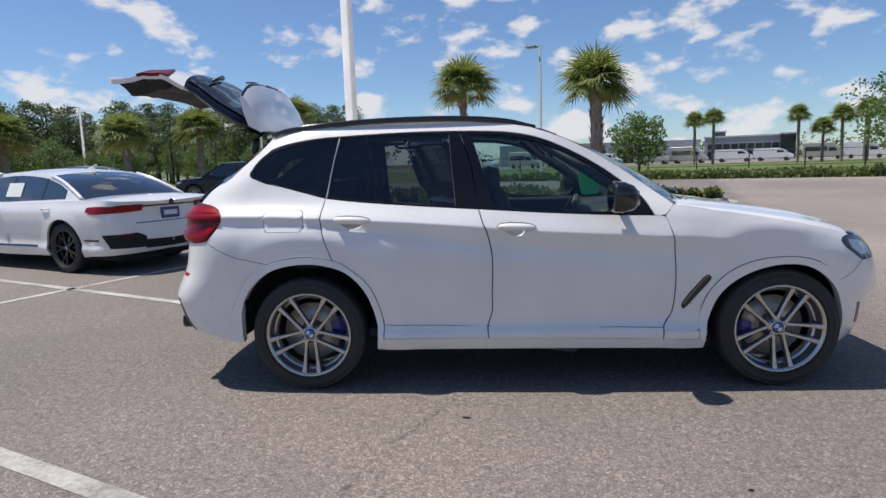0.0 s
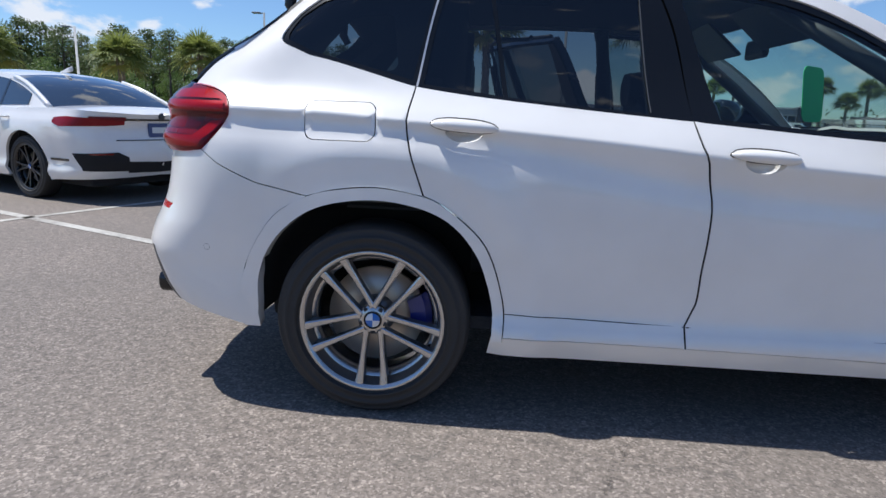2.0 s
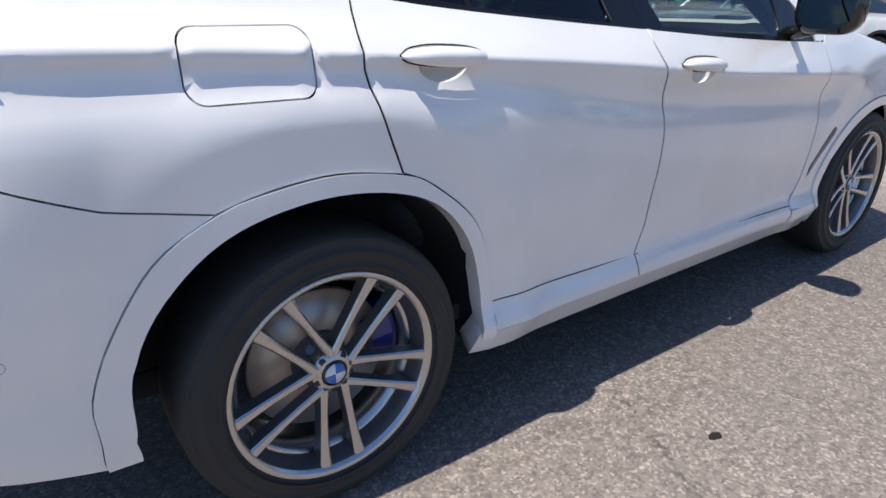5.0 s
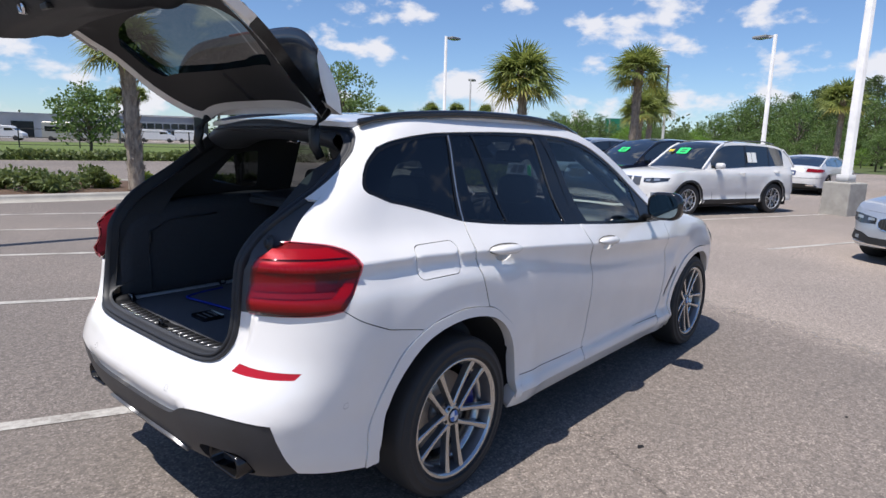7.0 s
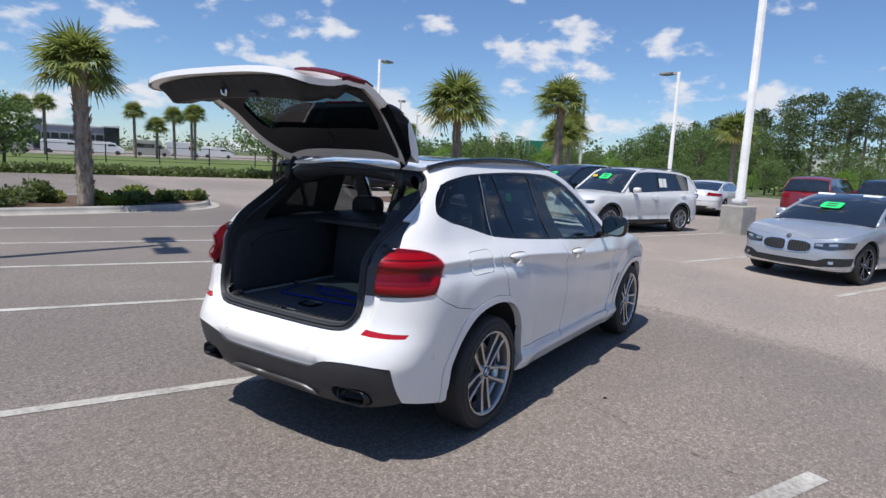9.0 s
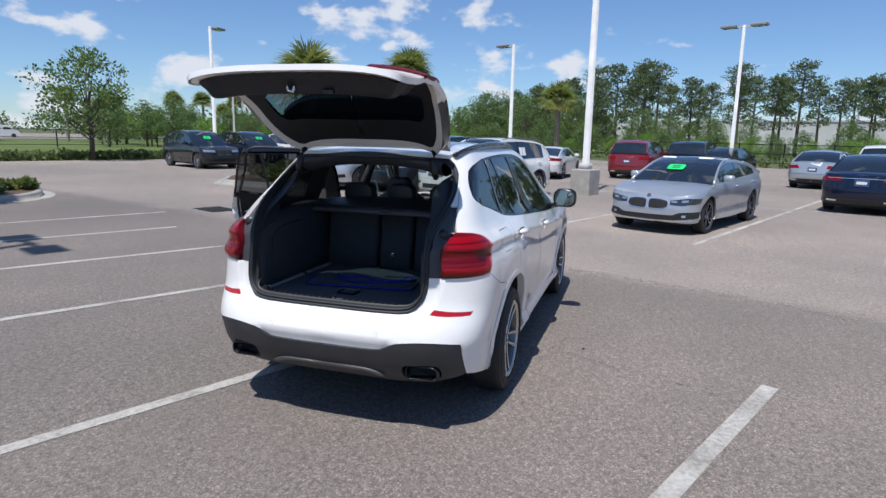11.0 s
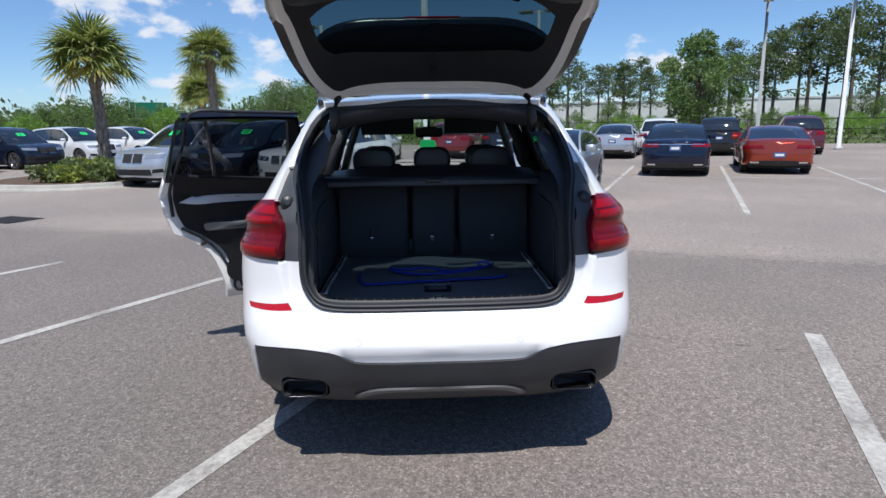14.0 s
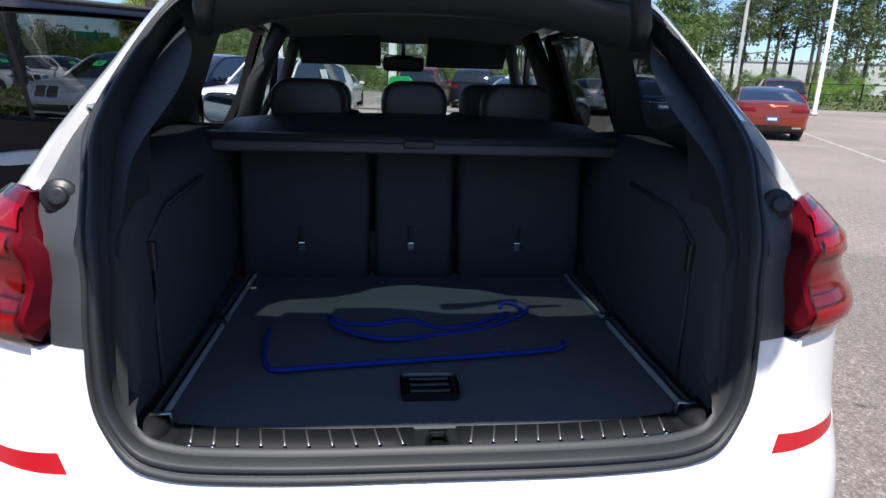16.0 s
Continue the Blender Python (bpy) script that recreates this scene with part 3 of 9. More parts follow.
def wheel(parent, x, y, side, r=0.36, width=0.245, rim=0.25, style="twin", spin=0.0, face=None, dark=None, brake=0, steer=0.0, detail=64):
    """A wheel whose outer face looks along side * y."""
    face, dark = face or M["alloy"], dark or M["alloydark"]
    k = rim / 0.25
    turn = pose(x, y, r, 0, 0, steer + (180 if side > 0 else 0))
    tw = lathe("wheel", [(0.248 * k, -0.46 * width), (0.262 * k, -0.485 * width), (r * 0.77, -0.498 * width), (r * 0.775, -0.510 * width), (r * 0.795, -0.511 * width), (r * 0.80, -0.50 * width), (r * 0.86, -0.494 * width), (r * 0.865, -0.503 * width), (r * 0.89, -0.500 * width), (r * 0.895, -0.486 * width), (r * 0.95, -0.448 * width), (r * 0.955, -0.452 * width), (r * 0.965, -0.440 * width),
                         (r * 0.985, -0.39 * width), (r * 0.998, -0.3 * width), (r, -0.1 * width), (r, 0.1 * width), (r * 0.998, 0.3 * width), (r * 0.985, 0.39 * width),
                         (r * 0.93, 0.46 * width), (r * 0.8, 0.5 * width), (0.25 * k, 0.46 * width)], detail, M["rubber"], parent, "black rubber tyre on an alloy rim", m=turn)
    out = -0.47 * width
    lathe("rim_lip", [(0.226 * k, out + 0.03), (0.236 * k, out + 0.004), (0.246 * k, out - 0.002), (0.252 * k, out + 0.004), (0.25 * k, out + 0.02)], detail, face, tw)
    lathe("rim_barrel", [(0.232 * k, out + 0.012), (0.222 * k, out + 0.04), (0.220 * k, out + 0.062)], detail, dark, tw)
    lathe("rim_well", [(0.220 * k, out + 0.062), (0.208 * k, out + 0.066), (0.206 * k, 0.1 * width), (0.212 * k, 0.4 * width)], detail, face, tw)
    bm = bmesh.new()
    n = 5
    for i in range(n):
        for j in (-1, 1):
            a0 = math.radians(spin) + 2 * math.pi * i / n
            secs = []
            for q in range(7):
                t = q / 6
                rr = (0.038 + 0.199 * t) * k
                if style == "twin":
                    off = j * (0.025 + 0.020 * t) * k
                    hw = (0.0105 - 0.0025 * math.sin(math.pi * t) + 0.0045 * t * t) * k
                elif style == "star":
                    off = j * (0.010 + 0.050 * t * t) * k
                    hw = (0.012 - 0.003 * t) * k
                else:
                    off = j * 0.055 * t * k
                    hw = 0.0125 * k
                z0 = out + 0.030 - 0.022 * t * t
                ax, tx = Vector((math.sin(a0), 0, -math.cos(a0))), Vector((math.cos(a0), 0, math.sin(a0)))
                base = ax * rr + tx * off
                dep = 0.034
                secs.append([base + tx * (-hw) + Vector((0, z0 + 0.004, 0)), base + tx * (-hw * 0.6) + Vector((0, z0, 0)), base + tx * (hw * 0.6) + Vector((0, z0, 0)),
                             base + tx * hw + Vector((0, z0 + 0.004, 0)), base + tx * hw * 1.25 + Vector((0, z0 + dep, 0)), base - tx * hw * 1.25 + Vector((0, z0 + dep, 0))])
            loft(bm, secs)
    bmesh.ops.recalc_face_normals(bm, faces=bm.faces)
    for fc in bm.faces:
        fc.material_index = 0 if abs(fc.normal.y) > 0.45 and fc.calc_center_median().y < out + 0.035 else 1
    sp = finish("spokes", bm, [face, dark], tw, smooth=False)
    bm = bmesh.new()
    lathe_mesh(bm, [(0.054 * k, out + 0.07), (0.054 * k, out + 0.042), (0.046 * k, out + 0.034), (0.032 * k, out + 0.030)], 32)
    bmesh.ops.recalc_face_normals(bm, faces=bm.faces)
    finish("hub", bm, face, tw)
    if detail >= 64:
        for i in range(5):
            a = math.radians(spin) + 2 * math.pi * i / 5
            lathe("wheel_bolt", [(0.0001, out + 0.032), (0.009, out + 0.032), (0.009, out + 0.05)], 6, M["trim"], tw, m=pose(0.046 * math.sin(a), 0, -0.046 * math.cos(a)))
    # centre cap: a dark ring with four plain quarters
    bm = bmesh.new()
    lathe_mesh(bm, [(0.0001, out + 0.026), (0.030 * k, out + 0.026), (0.030 * k, out + 0.04)], 32)
    cap = finish("centre_cap", bm, [M["gloss"], M["badgeblue"], M["badgewhite"]], tw)
    bm = bmesh.new()
    lathe_mesh(bm, [(0.0001, out + 0.024), (0.024 * k, out + 0.024), (0.025 * k, out + 0.0265)], 32)
    for i, fc in enumerate(bm.faces):
        c = fc.calc_center_median()
        fc.material_index = 0 if c.x * c.z > 0 else 1
    finish("cap_disc", bm, [M["badgeblue"], M["badgewhite"]], tw)
    lathe("brake_disc", [(0.07 * k, 0.005), (0.17 * k, 0.005), (0.17 * k, 0.03), (0.07 * k, 0.03), (0.07 * k, 0.005)], 48, M["disc"], tw)
    lathe("hub_bell", [(0.0001, -0.03), (0.06 * k, -0.03), (0.072 * k, 0.01), (0.072 * k, 0.04)], 32, dark, tw)
    if brake:
        bm = bmesh.new()
        prof = [(-0.045, 0.125), (-0.05, 0.18), (-0.03, 0.2), (0.04, 0.2), (0.06, 0.18), (0.06, 0.125)]
        secs = []
        for q in range(7):
            a = math.radians(-10 + 38 * q / 6) + (0 if brake > 0 else math.pi)
            sh = 1 - 0.12 * abs(q - 3) / 3
            secs.append([Vector((math.cos(a) * rr * k, yy * sh + 0.012, math.sin(a) * rr * k)) for yy, rr in prof])
        loft(bm, secs)
        bmesh.ops.recalc_face_normals(bm, faces=bm.faces)
        finish("brake_caliper", bm, M["caliper"] if style == "twin" else M["alloydark"], tw, "bright blue brake caliper" if style == "twin" else "", smooth=False)
    return tw


# ---- the white SUV with the raised tailgate ----
suv = root("suv_car", None, "white mid-size SUV with raised tailgate and open rear door", "car")

S_W = pchip([(0.20, 0.86), (0.25, 0.893), (0.315, 0.925), (0.342, 0.936), (0.40, 0.906), (0.42, 0.902), (0.55, 0.912), (0.70, 0.928), (0.85, 0.934), (0.96, 0.930), (1.02, 0.918),
             (1.08, 0.895), (1.14, 0.860), (1.20, 0.818), (1.30, 0.767), (1.40, 0.727), (1.50, 0.688), (1.58, 0.650), (1.66, 0.588), (1.72, 0.52)])
S_REAR = pchip([(0.20, -0.70), (0.28, -0.84), (0.36, -0.94), (0.46, -0.995), (0.58, -1.02), (0.66, -0.995), (0.73, -0.955), (0.80, -0.925), (0.92, -0.905), (1.12, -0.885), (1.25, -0.82),
                (1.41, -0.62), (1.62, -0.36), (1.72, -0.24)])
S_FRONT = pchip([(0.15, 3.42), (0.26, 3.52), (0.48, 3.60), (0.62, 3.63), (0.73, 3.60), (0.84, 3.54), (0.92, 3.45), (1.02, 3.26), (1.2, 3.04)])
S_PLAIN = pchip([(0.20, 0.83), (0.30, 0.872), (0.40, 0.893), (0.55, 0.908)])
SHOULDER = pchip([(-0.55, 1.108), (-0.2, 1.100), (0.09, 1.083), (0.45, 1.061), (0.70, 1.045), (1.0, 1.021), (1.38, 0.984), (1.95, 0.945), (2.45, 0.920), (2.9, 0.90)])
UNDER = pchip([(0.0, 0.019), (0.03, 0.004), (0.06, -0.010), (0.085, -0.0170), (0.105, -0.0180), (0.15, -0.0095), (0.20, -0.003), (0.30, 0.0)])
CREASE = [[Vector((-0.721 + 0.028 * i, SHOULDER(-0.721 + 0.028 * i) + dz)) for i in range(119)] for dz in (-0.012, 0.0, 0.012)]
CREASE += [[Vector((0.44 + 0.028 * i, zz)) for i in range(72)] for zz in (0.342, 0.41)]
CORNER, WRAP, NOSE = 0.50, 1.35, 0.62
EXP = 2 / 3.2


def side_width(x, z):
    w = S_W(z)
    if z < 0.55:
        # the sill flares out between the wheels only
        k = min(1.0, max(0.0, (x - 0.36) / 0.12)) * min(1.0, max(0.0, (2.52 - x) / 0.12))
        w = S_PLAIN(z) + (w - S_PLAIN(z)) * k
    # shoulder: flatter below the fold, turned upwards above it
    zc = SHOULDER(x)
    k = min(1.0, max(0.0, (x + 0.62) / 0.16)) * min(1.0, max(0.0, (2.65 - x) / 0.45))
    if zc - 0.30 < z < zc:
        f = 0.55 + 0.45 * min(1.0, max(0.0, (x - 0.40) / 0.65))
        w += UNDER((zc - z) / f) * (f if zc - z > 0.03 * f else 1.0 - (1.0 - f) * (zc - z) / (0.03 * f)) * k + (max(S_W(zc), w) - w) * k * max(0.0, 1 - (zc - z) / 0.10)
    elif zc <= z < zc + 0.08:
        w += 0.019 * k * (1 - (z - zc) / 0.08)
    w -= 0.03 * max(0.0, (0.6 - x) / 1.4) ** 2
    # swelling over the wheels
    for c in (0.0, 2.85):
        d = math.hypot(x - c, z - 0.40)
        w += (0.010 * math.exp(-(((d - 0.40) / 0.09) ** 2)) + 0.011 * math.exp(-(((d - 0.59) / 0.07) ** 2)) * min(1.0, max(0.0, (x + 0.50) / 0.35))) * (1 if z < 1.0 else max(0.0, 1 - (z - 1.0) / 0.12))
    return w


def skin(s, z):
    """The right-hand skin: s runs along x, and on round the corners to the middle of the back and front."""
    xr, xf = S_REAR(z), S_FRONT(z)
    x0, x1 = xr + CORNER, xf - NOSE
    if s >= x0 and s <= x1:
        return Vector((s, -side_width(s, z), z))
    if s < x0:
        t = min((x0 - s) / WRAP, 1.0)
        a = (t**1.6) * math.pi / 2
        return Vector((x0 - (x0 - xr) * max(math.sin(a), 0) ** EXP, -side_width(x0, z) * max(math.cos(a), 0) ** EXP, z))
    t = min((s - x1) / WRAP, 1.0)
    a = (t**1.6) * math.pi / 2
    return Vector((x1 + (xf - x1) * max(math.sin(a), 0) ** EXP, -side_width(x1, z) * max(math.cos(a), 0) ** EXP, z))


def at_x(x, z):
    """The skin's coordinates for a place given by x."""
    xr, xf = S_REAR(z), S_FRONT(z)
    x0, x1 = xr + CORNER, xf - NOSE
    if x >= x0 and x <= x1:
        return (x, z)
    if x < x0:
        q = min((x0 - x) / CORNER, 1.0)
        return (x0 - WRAP * (math.asin(q ** (1 / EXP)) / (math.pi / 2)) ** (1 / 1.6), z)
    q = min((x - x1) / NOSE, 1.0)
    return (x1 + WRAP * (math.asin(q ** (1 / EXP)) / (math.pi / 2)) ** (1 / 1.6), z)


def at_y(y, z):
    """The skin's coordinates for a place on the back given by its distance from the middle."""
    x0 = S_REAR(z) + CORNER
    q = max(0.0, min(abs(y) / side_width(x0, z), 1.0))
    return (x0 - WRAP * (math.acos(q ** (1 / EXP)) / (math.pi / 2)) ** (1 / 1.6), z)


def front_y(y, z):
    x1 = S_FRONT(z) - NOSE
    q = max(0.0, min(abs(y) / side_width(x1, z), 1.0))
    return (x1 + WRAP * (math.acos(q ** (1 / EXP)) / (math.pi / 2)) ** (1 / 1.6), z)


def X(pts):
    return [at_x(*p) for p in pts]


def Y(pts):
    return [at_y(*p) for p in pts]


def pair(name, outline, mat, parent=suv, left=True, **kw):
    kw.setdefault("folds", CREASE if mat is M["white"] else ())
    panel(name, outline, skin, mat, parent, **kw)
    if left:
        panel(name, outline, skin, mat, parent, flip=True, **kw)


def mid(z0, z1, f=None):
    return [(f or at_y)(0.0, z0 + (z1 - z0) * k / 8) for k in range(9)]


def rev(c):
    return list(reversed(c))


# curves shared by neighbouring panels, in (x, z)
ARCH_R = [(0.478, 0.315), (0.472, 0.46), (0.40, 0.665), (0.265, 0.79), (0.18, 0.832), (0.02, 0.856), (-0.13, 0.843), (-0.235, 0.815), (-0.358, 0.738), (-0.460, 0.58), (-0.496, 0.40), (-0.494, 0.308)]
LIP_R = [(0.440, 0.315), (0.430, 0.46), (0.365, 0.64), (0.235, 0.765), (0.02, 0.812), (-0.20, 0.775), (-0.345, 0.665), (-0.42, 0.52), (-0.435, 0.36), (-0.43, 0.306)]
ARCH_F = [(2.385, 0.365), (2.40, 0.50), (2.475, 0.645), (2.62, 0.755), (2.84, 0.80), (3.05, 0.77), (3.20, 0.655), (3.275, 0.46), (3.29, 0.25)]
LIP_F = [(2.43, 0.25), (2.435, 0.38), (2.50, 0.57), (2.635, 0.69), (2.84, 0.752), (3.03, 0.725), (3.165, 0.61), (3.235, 0.44), (3.245, 0.25)]
SEAM_R = [(0.178, 0.834), (0.126, 0.985), (0.109, 1.09), (0.130, 1.207)]
SEAM_M = [(1.126, 0.325), (1.122, 0.405), (1.151, 0.49), (1.152, 0.62), (1.157, 0.75), (1.154, 0.86), (1.127, 0.985), (1.105, 1.035), (1.080, 1.121)]
SEAM_F = [(2.18, 0.303), (2.183, 0.39), (2.23, 0.48), (2.244, 0.66), (2.236, 0.87), (2.212, 0.97), (2.184, 1.052), (2.12, 1.105)]
BELT = [(0.130, 1.207), (0.36, 1.179), (0.72, 1.148), (1.080, 1.121), (1.5, 1.090), (1.85, 1.070), (2.12, 1.06)]
WIN_TOP = [(-0.245, 1.52), (-0.16, 1.548), (-0.02, 1.572), (0.2, 1.59), (0.57, 1.602), (0.92, 1.602), (1.26, 1.585), (1.47, 1.54), (1.66, 1.455), (1.82, 1.36), (1.96, 1.255), (2.06, 1.165), (2.12, 1.06)]
WIN_REAR = [(0.130, 1.207), (0.08, 1.219), (-0.19, 1.292), (-0.305, 1.325), (-0.365, 1.352), (-0.372, 1.385), (-0.325, 1.455), (-0.245, 1.52)]
ROOF_EDGE = [(-0.315, 1.615), (-0.15, 1.642), (0.1, 1.660), (0.5, 1.672), (0.9, 1.670), (1.2, 1.653), (1.42, 1.612)]
PILLAR_A = [(1.42, 1.612), (1.6, 1.545), (1.8, 1.44), (2.0, 1.305), (2.17, 1.175), (2.24, 1.12)]
BUMPER_SEAM = [(-0.235, 0.815), (-0.36, 0.842), (-0.48, 0.880), (-0.56, 0.918), (-0.62, 0.962)]
LIGHT_FRONT = [(-0.62, 0.962), (-0.573, 1.012), (-0.538, 1.062), (-0.520, 1.107), (-0.546, 1.150), (-0.605, 1.176), (-0.69, 1.189), (-0.735, 1.192)]

# rear wing with the pillar and the roof's side, in one piece as far as the windscreen
D_EDGE = Y([(0.712, 1.196), (0.690, 1.27)]) + Y([(0.666, 1.36), (0.630, 1.47), (0.575, 1.56), (0.525, 1.60)])
side_outline = ring(X(ARCH_R[4:8][::-1]), X(SEAM_R), X(WIN_REAR), X(WIN_TOP),
                    X([(2.12, 1.06), (2.185, 1.06), (2.24, 1.12)]), X(rev(PILLAR_A)), X(rev(ROOF_EDGE)), [at_x(-0.315, 1.615), D_EDGE[-1]], rev(D_EDGE), [D_EDGE[0], at_x(-0.735, 1.192)],
                    X(rev(LIGHT_FRONT)), X(rev(BUMPER_SEAM)))
FUEL = rounded(-0.123, 1.078, 0.252, 0.136, 0.035, 6)
pair("rear_wing", side_outline, M["white"], holes=[FUEL], step=0.03, depth=0.02, gap=0.0026)
pair("fuel_flap", rounded(-0.123, 1.078, 0.2455, 0.1295, 0.033, 6), M["white"], step=0.03, lift=0.0005)

# doors: the two on the right and the front one on the left are shut
rear_door_outline = ring(X([SEAM_R[0], *ARCH_R[3:0:-1], (0.4775, 0.334)]), X([(0.4775, 0.334), (0.8, 0.332), (1.126, 0.328)]), X([(1.126, 0.328), *SEAM_M[1:]]), X(rev(BELT[:4])), X(rev(SEAM_R)))
front_door_outline = ring(X([(1.126, 0.328), *SEAM_M[1:]]), X(BELT[3:]), X([(2.12, 1.06), *rev(SEAM_F)[1:]]),
                          X([(2.18, 0.303), (1.7, 0.318), (1.126, 0.328)]))
def scoop(x, z):
    """The outline of the hollow behind a door handle."""
    return [Vector((x + 0.066 * math.cos(t), z - 0.016 + 0.038 * math.sin(t))) for t in np.linspace(0, 2 * math.pi, 33)[:-1]]


rear_door = panel("rear_door", rear_door_outline, skin, M["white"], suv, step=0.03, depth=0.03, label="closed white rear door", holes=[scoop(0.309, 1.074)], gap=0.0036, folds=CREASE)
front_door = panel("front_door", front_door_outline, skin, M["white"], suv, step=0.03, depth=0.03, label="closed white front door", holes=[scoop(1.306, 1.011)], gap=0.0036, folds=CREASE)
front_door_left = panel("front_door", front_door_outline, skin, M["white"], suv, step=0.04, depth=0.03, flip=True)

SILL = ring(X([(0.436, 0.33), (0.9, 0.3285), (1.6, 0.318), (2.18, 0.301), (2.44, 0.298)]), X([(2.44, 0.298), (2.43, 0.235)]), X([(2.43, 0.235), (1.6, 0.245), (0.9, 0.25), (0.425, 0.252)]), X([(0.425, 0.252), (0.436, 0.33)]))
pair("side_sill", SILL, M["white"], depth=0.08, lift=-0.003, step=0.03)

# dark rubber inside the gaps round the doors
for curve in (SEAM_R, SEAM_M, SEAM_F[:-2]):
    pair("door_gap_seal", ring(X([(a - 0.007, b) for a, b in curve]), [at_x(curve[-1][0] - 0.007, curve[-1][1]), at_x(curve[-1][0] + 0.007, curve[-1][1])], X([(a + 0.007, b) for a, b in rev(curve)]), [at_x(curve[0][0] + 0.007, curve[0][1]), at_x(curve[0][0] - 0.007, curve[0][1])]), M["gap"], step=0.03, lift=-0.0035, depth=0.0)

# wheel arch mouldings
pair("wheel_arch", ring(X(ARCH_R), X([ARCH_R[-1], LIP_R[-1]]), X(rev(LIP_R)), X([LIP_R[0], ARCH_R[0]])), M["white"], lift=0.006, depth=0.05, step=0.025, gap=0.0012)
pair("wheel_arch", ring(X(ARCH_F), X([ARCH_F[-1], LIP_F[-1]]), X(rev(LIP_F)), X([LIP_F[0], (2.39, 0.303)]), X([(2.39, 0.303), ARCH_F[0]])), M["white"], lift=0.006, depth=0.05, step=0.025, gap=0.0022)

# front wing, bumper and lamp
WING_TOP = [(2.24, 1.12), (2.45, 1.085), (2.75, 1.035), (3.0, 0.985), (3.2, 0.935), (3.27, 0.91)]
HEAD_REAR = [(3.27, 0.91), (3.205, 0.895), (3.21, 0.855), (3.33, 0.765)]
FRONT_SEAM = [(3.33, 0.765), (3.27, 0.70), (3.20, 0.655)]
wing = ring(X([(2.182, 0.362), *ARCH_F[:7]]), X(rev(FRONT_SEAM)), X(rev(HEAD_REAR)), X(rev(WING_TOP)), X([(2.24, 1.12), (2.185, 1.06)]), X(rev(SEAM_F)[1:-1] + [(2.182, 0.362)]))
VENT = ring(X([(2.445, 0.69), (2.41, 0.692), (2.285, 0.535), (2.293, 0.49)]), X([(2.293, 0.49), (2.325, 0.515), (2.448, 0.668), (2.445, 0.69)]))
pair("front_wing", wing, M["white"], holes=[VENT], step=0.03, depth=0.02, gap=0.0028)
pair("wing_vent", VENT, M["gloss"], lift=-0.004, label="gloss black slanted air vent")
pair("wing_vent_trim", ring(X([(2.44, 0.682), (2.41, 0.686), (2.292, 0.538)]), X([(2.292, 0.538), (2.30, 0.528), (2.412, 0.672), (2.44, 0.682)])), M["alloydark"], lift=0.003)
pair("front_sill_panel", ring(X([(2.182, 0.362), (2.385, 0.36)]), X([(2.385, 0.36), (2.39, 0.305)]), X([(2.39, 0.305), (2.182, 0.306)]), X([(2.182, 0.306), (2.182, 0.362)])), M["white"], lift=0.001)
fr_bumper = ring(X(ARCH_F[6:] + [(3.30, 0.19)]), [at_x(3.30, 0.19), front_y(0.62, 0.2), front_y(0.3, 0.2), front_y(0.0, 0.2)], mid(0.2, 0.78, front_y),
                 [front_y(0.0, 0.78), front_y(0.3, 0.78), front_y(0.62, 0.765), at_x(3.33, 0.765)], X(FRONT_SEAM))
pair("front_bumper", fr_bumper, M["white"], step=0.05, gap=0.0028)
nose = ring([front_y(0.0, 0.785), front_y(0.3, 0.785), front_y(0.40, 0.78)], [front_y(0.40, 0.78), front_y(0.38, 0.88), front_y(0.3, 0.92)], [front_y(0.3, 0.92), front_y(0.0, 0.925)], mid(0.925, 0.785, front_y))
pair("grille", nose, M["gloss"], step=0.05)
head = ring(X(rev(HEAD_REAR)), X([(3.27, 0.91), (3.33, 0.895)]) + [front_y(0.62, 0.885), front_y(0.42, 0.88)], [front_y(0.42, 0.88), front_y(0.42, 0.80)], [front_y(0.42, 0.80), front_y(0.62, 0.77), at_x(3.33, 0.765)])
pair("headlamp", head, M["headdark"], lift=0.004, step=0.04, label="dark headlamp with clear lens")
pair("lamp_lens", ring(X([(3.245, 0.885), (3.25, 0.84), (3.31, 0.795)]), X([(3.31, 0.795), (3.36, 0.80), (3.355, 0.86), (3.245, 0.885)])), M["lampclear"], lift=0.008, step=0.04)
pair("side_marker", ring(X([(3.335, 0.50), (3.355, 0.50)]), X([(3.355, 0.50), (3.37, 0.365)]), X([(3.37, 0.365), (3.35, 0.365)]), X([(3.35, 0.365), (3.335, 0.50)])), M["marker"], lift=0.004, step=0.02)

# rear bumper, the charcoal apron under it, reflectors
OPEN_LOW = [(0.0, 0.737), (0.30, 0.737), (0.455, 0.741), (0.528, 0.763), (0.575, 0.82), (0.591, 0.88), (0.593, 0.945)]
APRON_TOP = [(0.0, 0.532), (0.25, 0.533), (0.355, 0.538), (0.40, 0.560), (0.45, 0.584), (0.56, 0.597), (0.68, 0.596), (0.80, 0.582)]
apron_side = [at_y(0.80, 0.582), at_x(-0.845, 0.52), at_x(-0.81, 0.44), at_x(-0.765, 0.375)]
REFL = ring(Y([(0.620, 0.743), (0.68, 0.737), (0.76, 0.734), (0.830, 0.734)]), Y([(0.830, 0.734), (0.842, 0.756)]), Y([(0.842, 0.756), (0.77, 0.759), (0.70, 0.764), (0.642, 0.772)]), Y([(0.642, 0.772), (0.620, 0.743)]))
SHUT = pchip([(0.70, 0.585), (0.745, 0.616), (0.79, 0.646), (0.85, 0.657), (0.96, 0.664)])


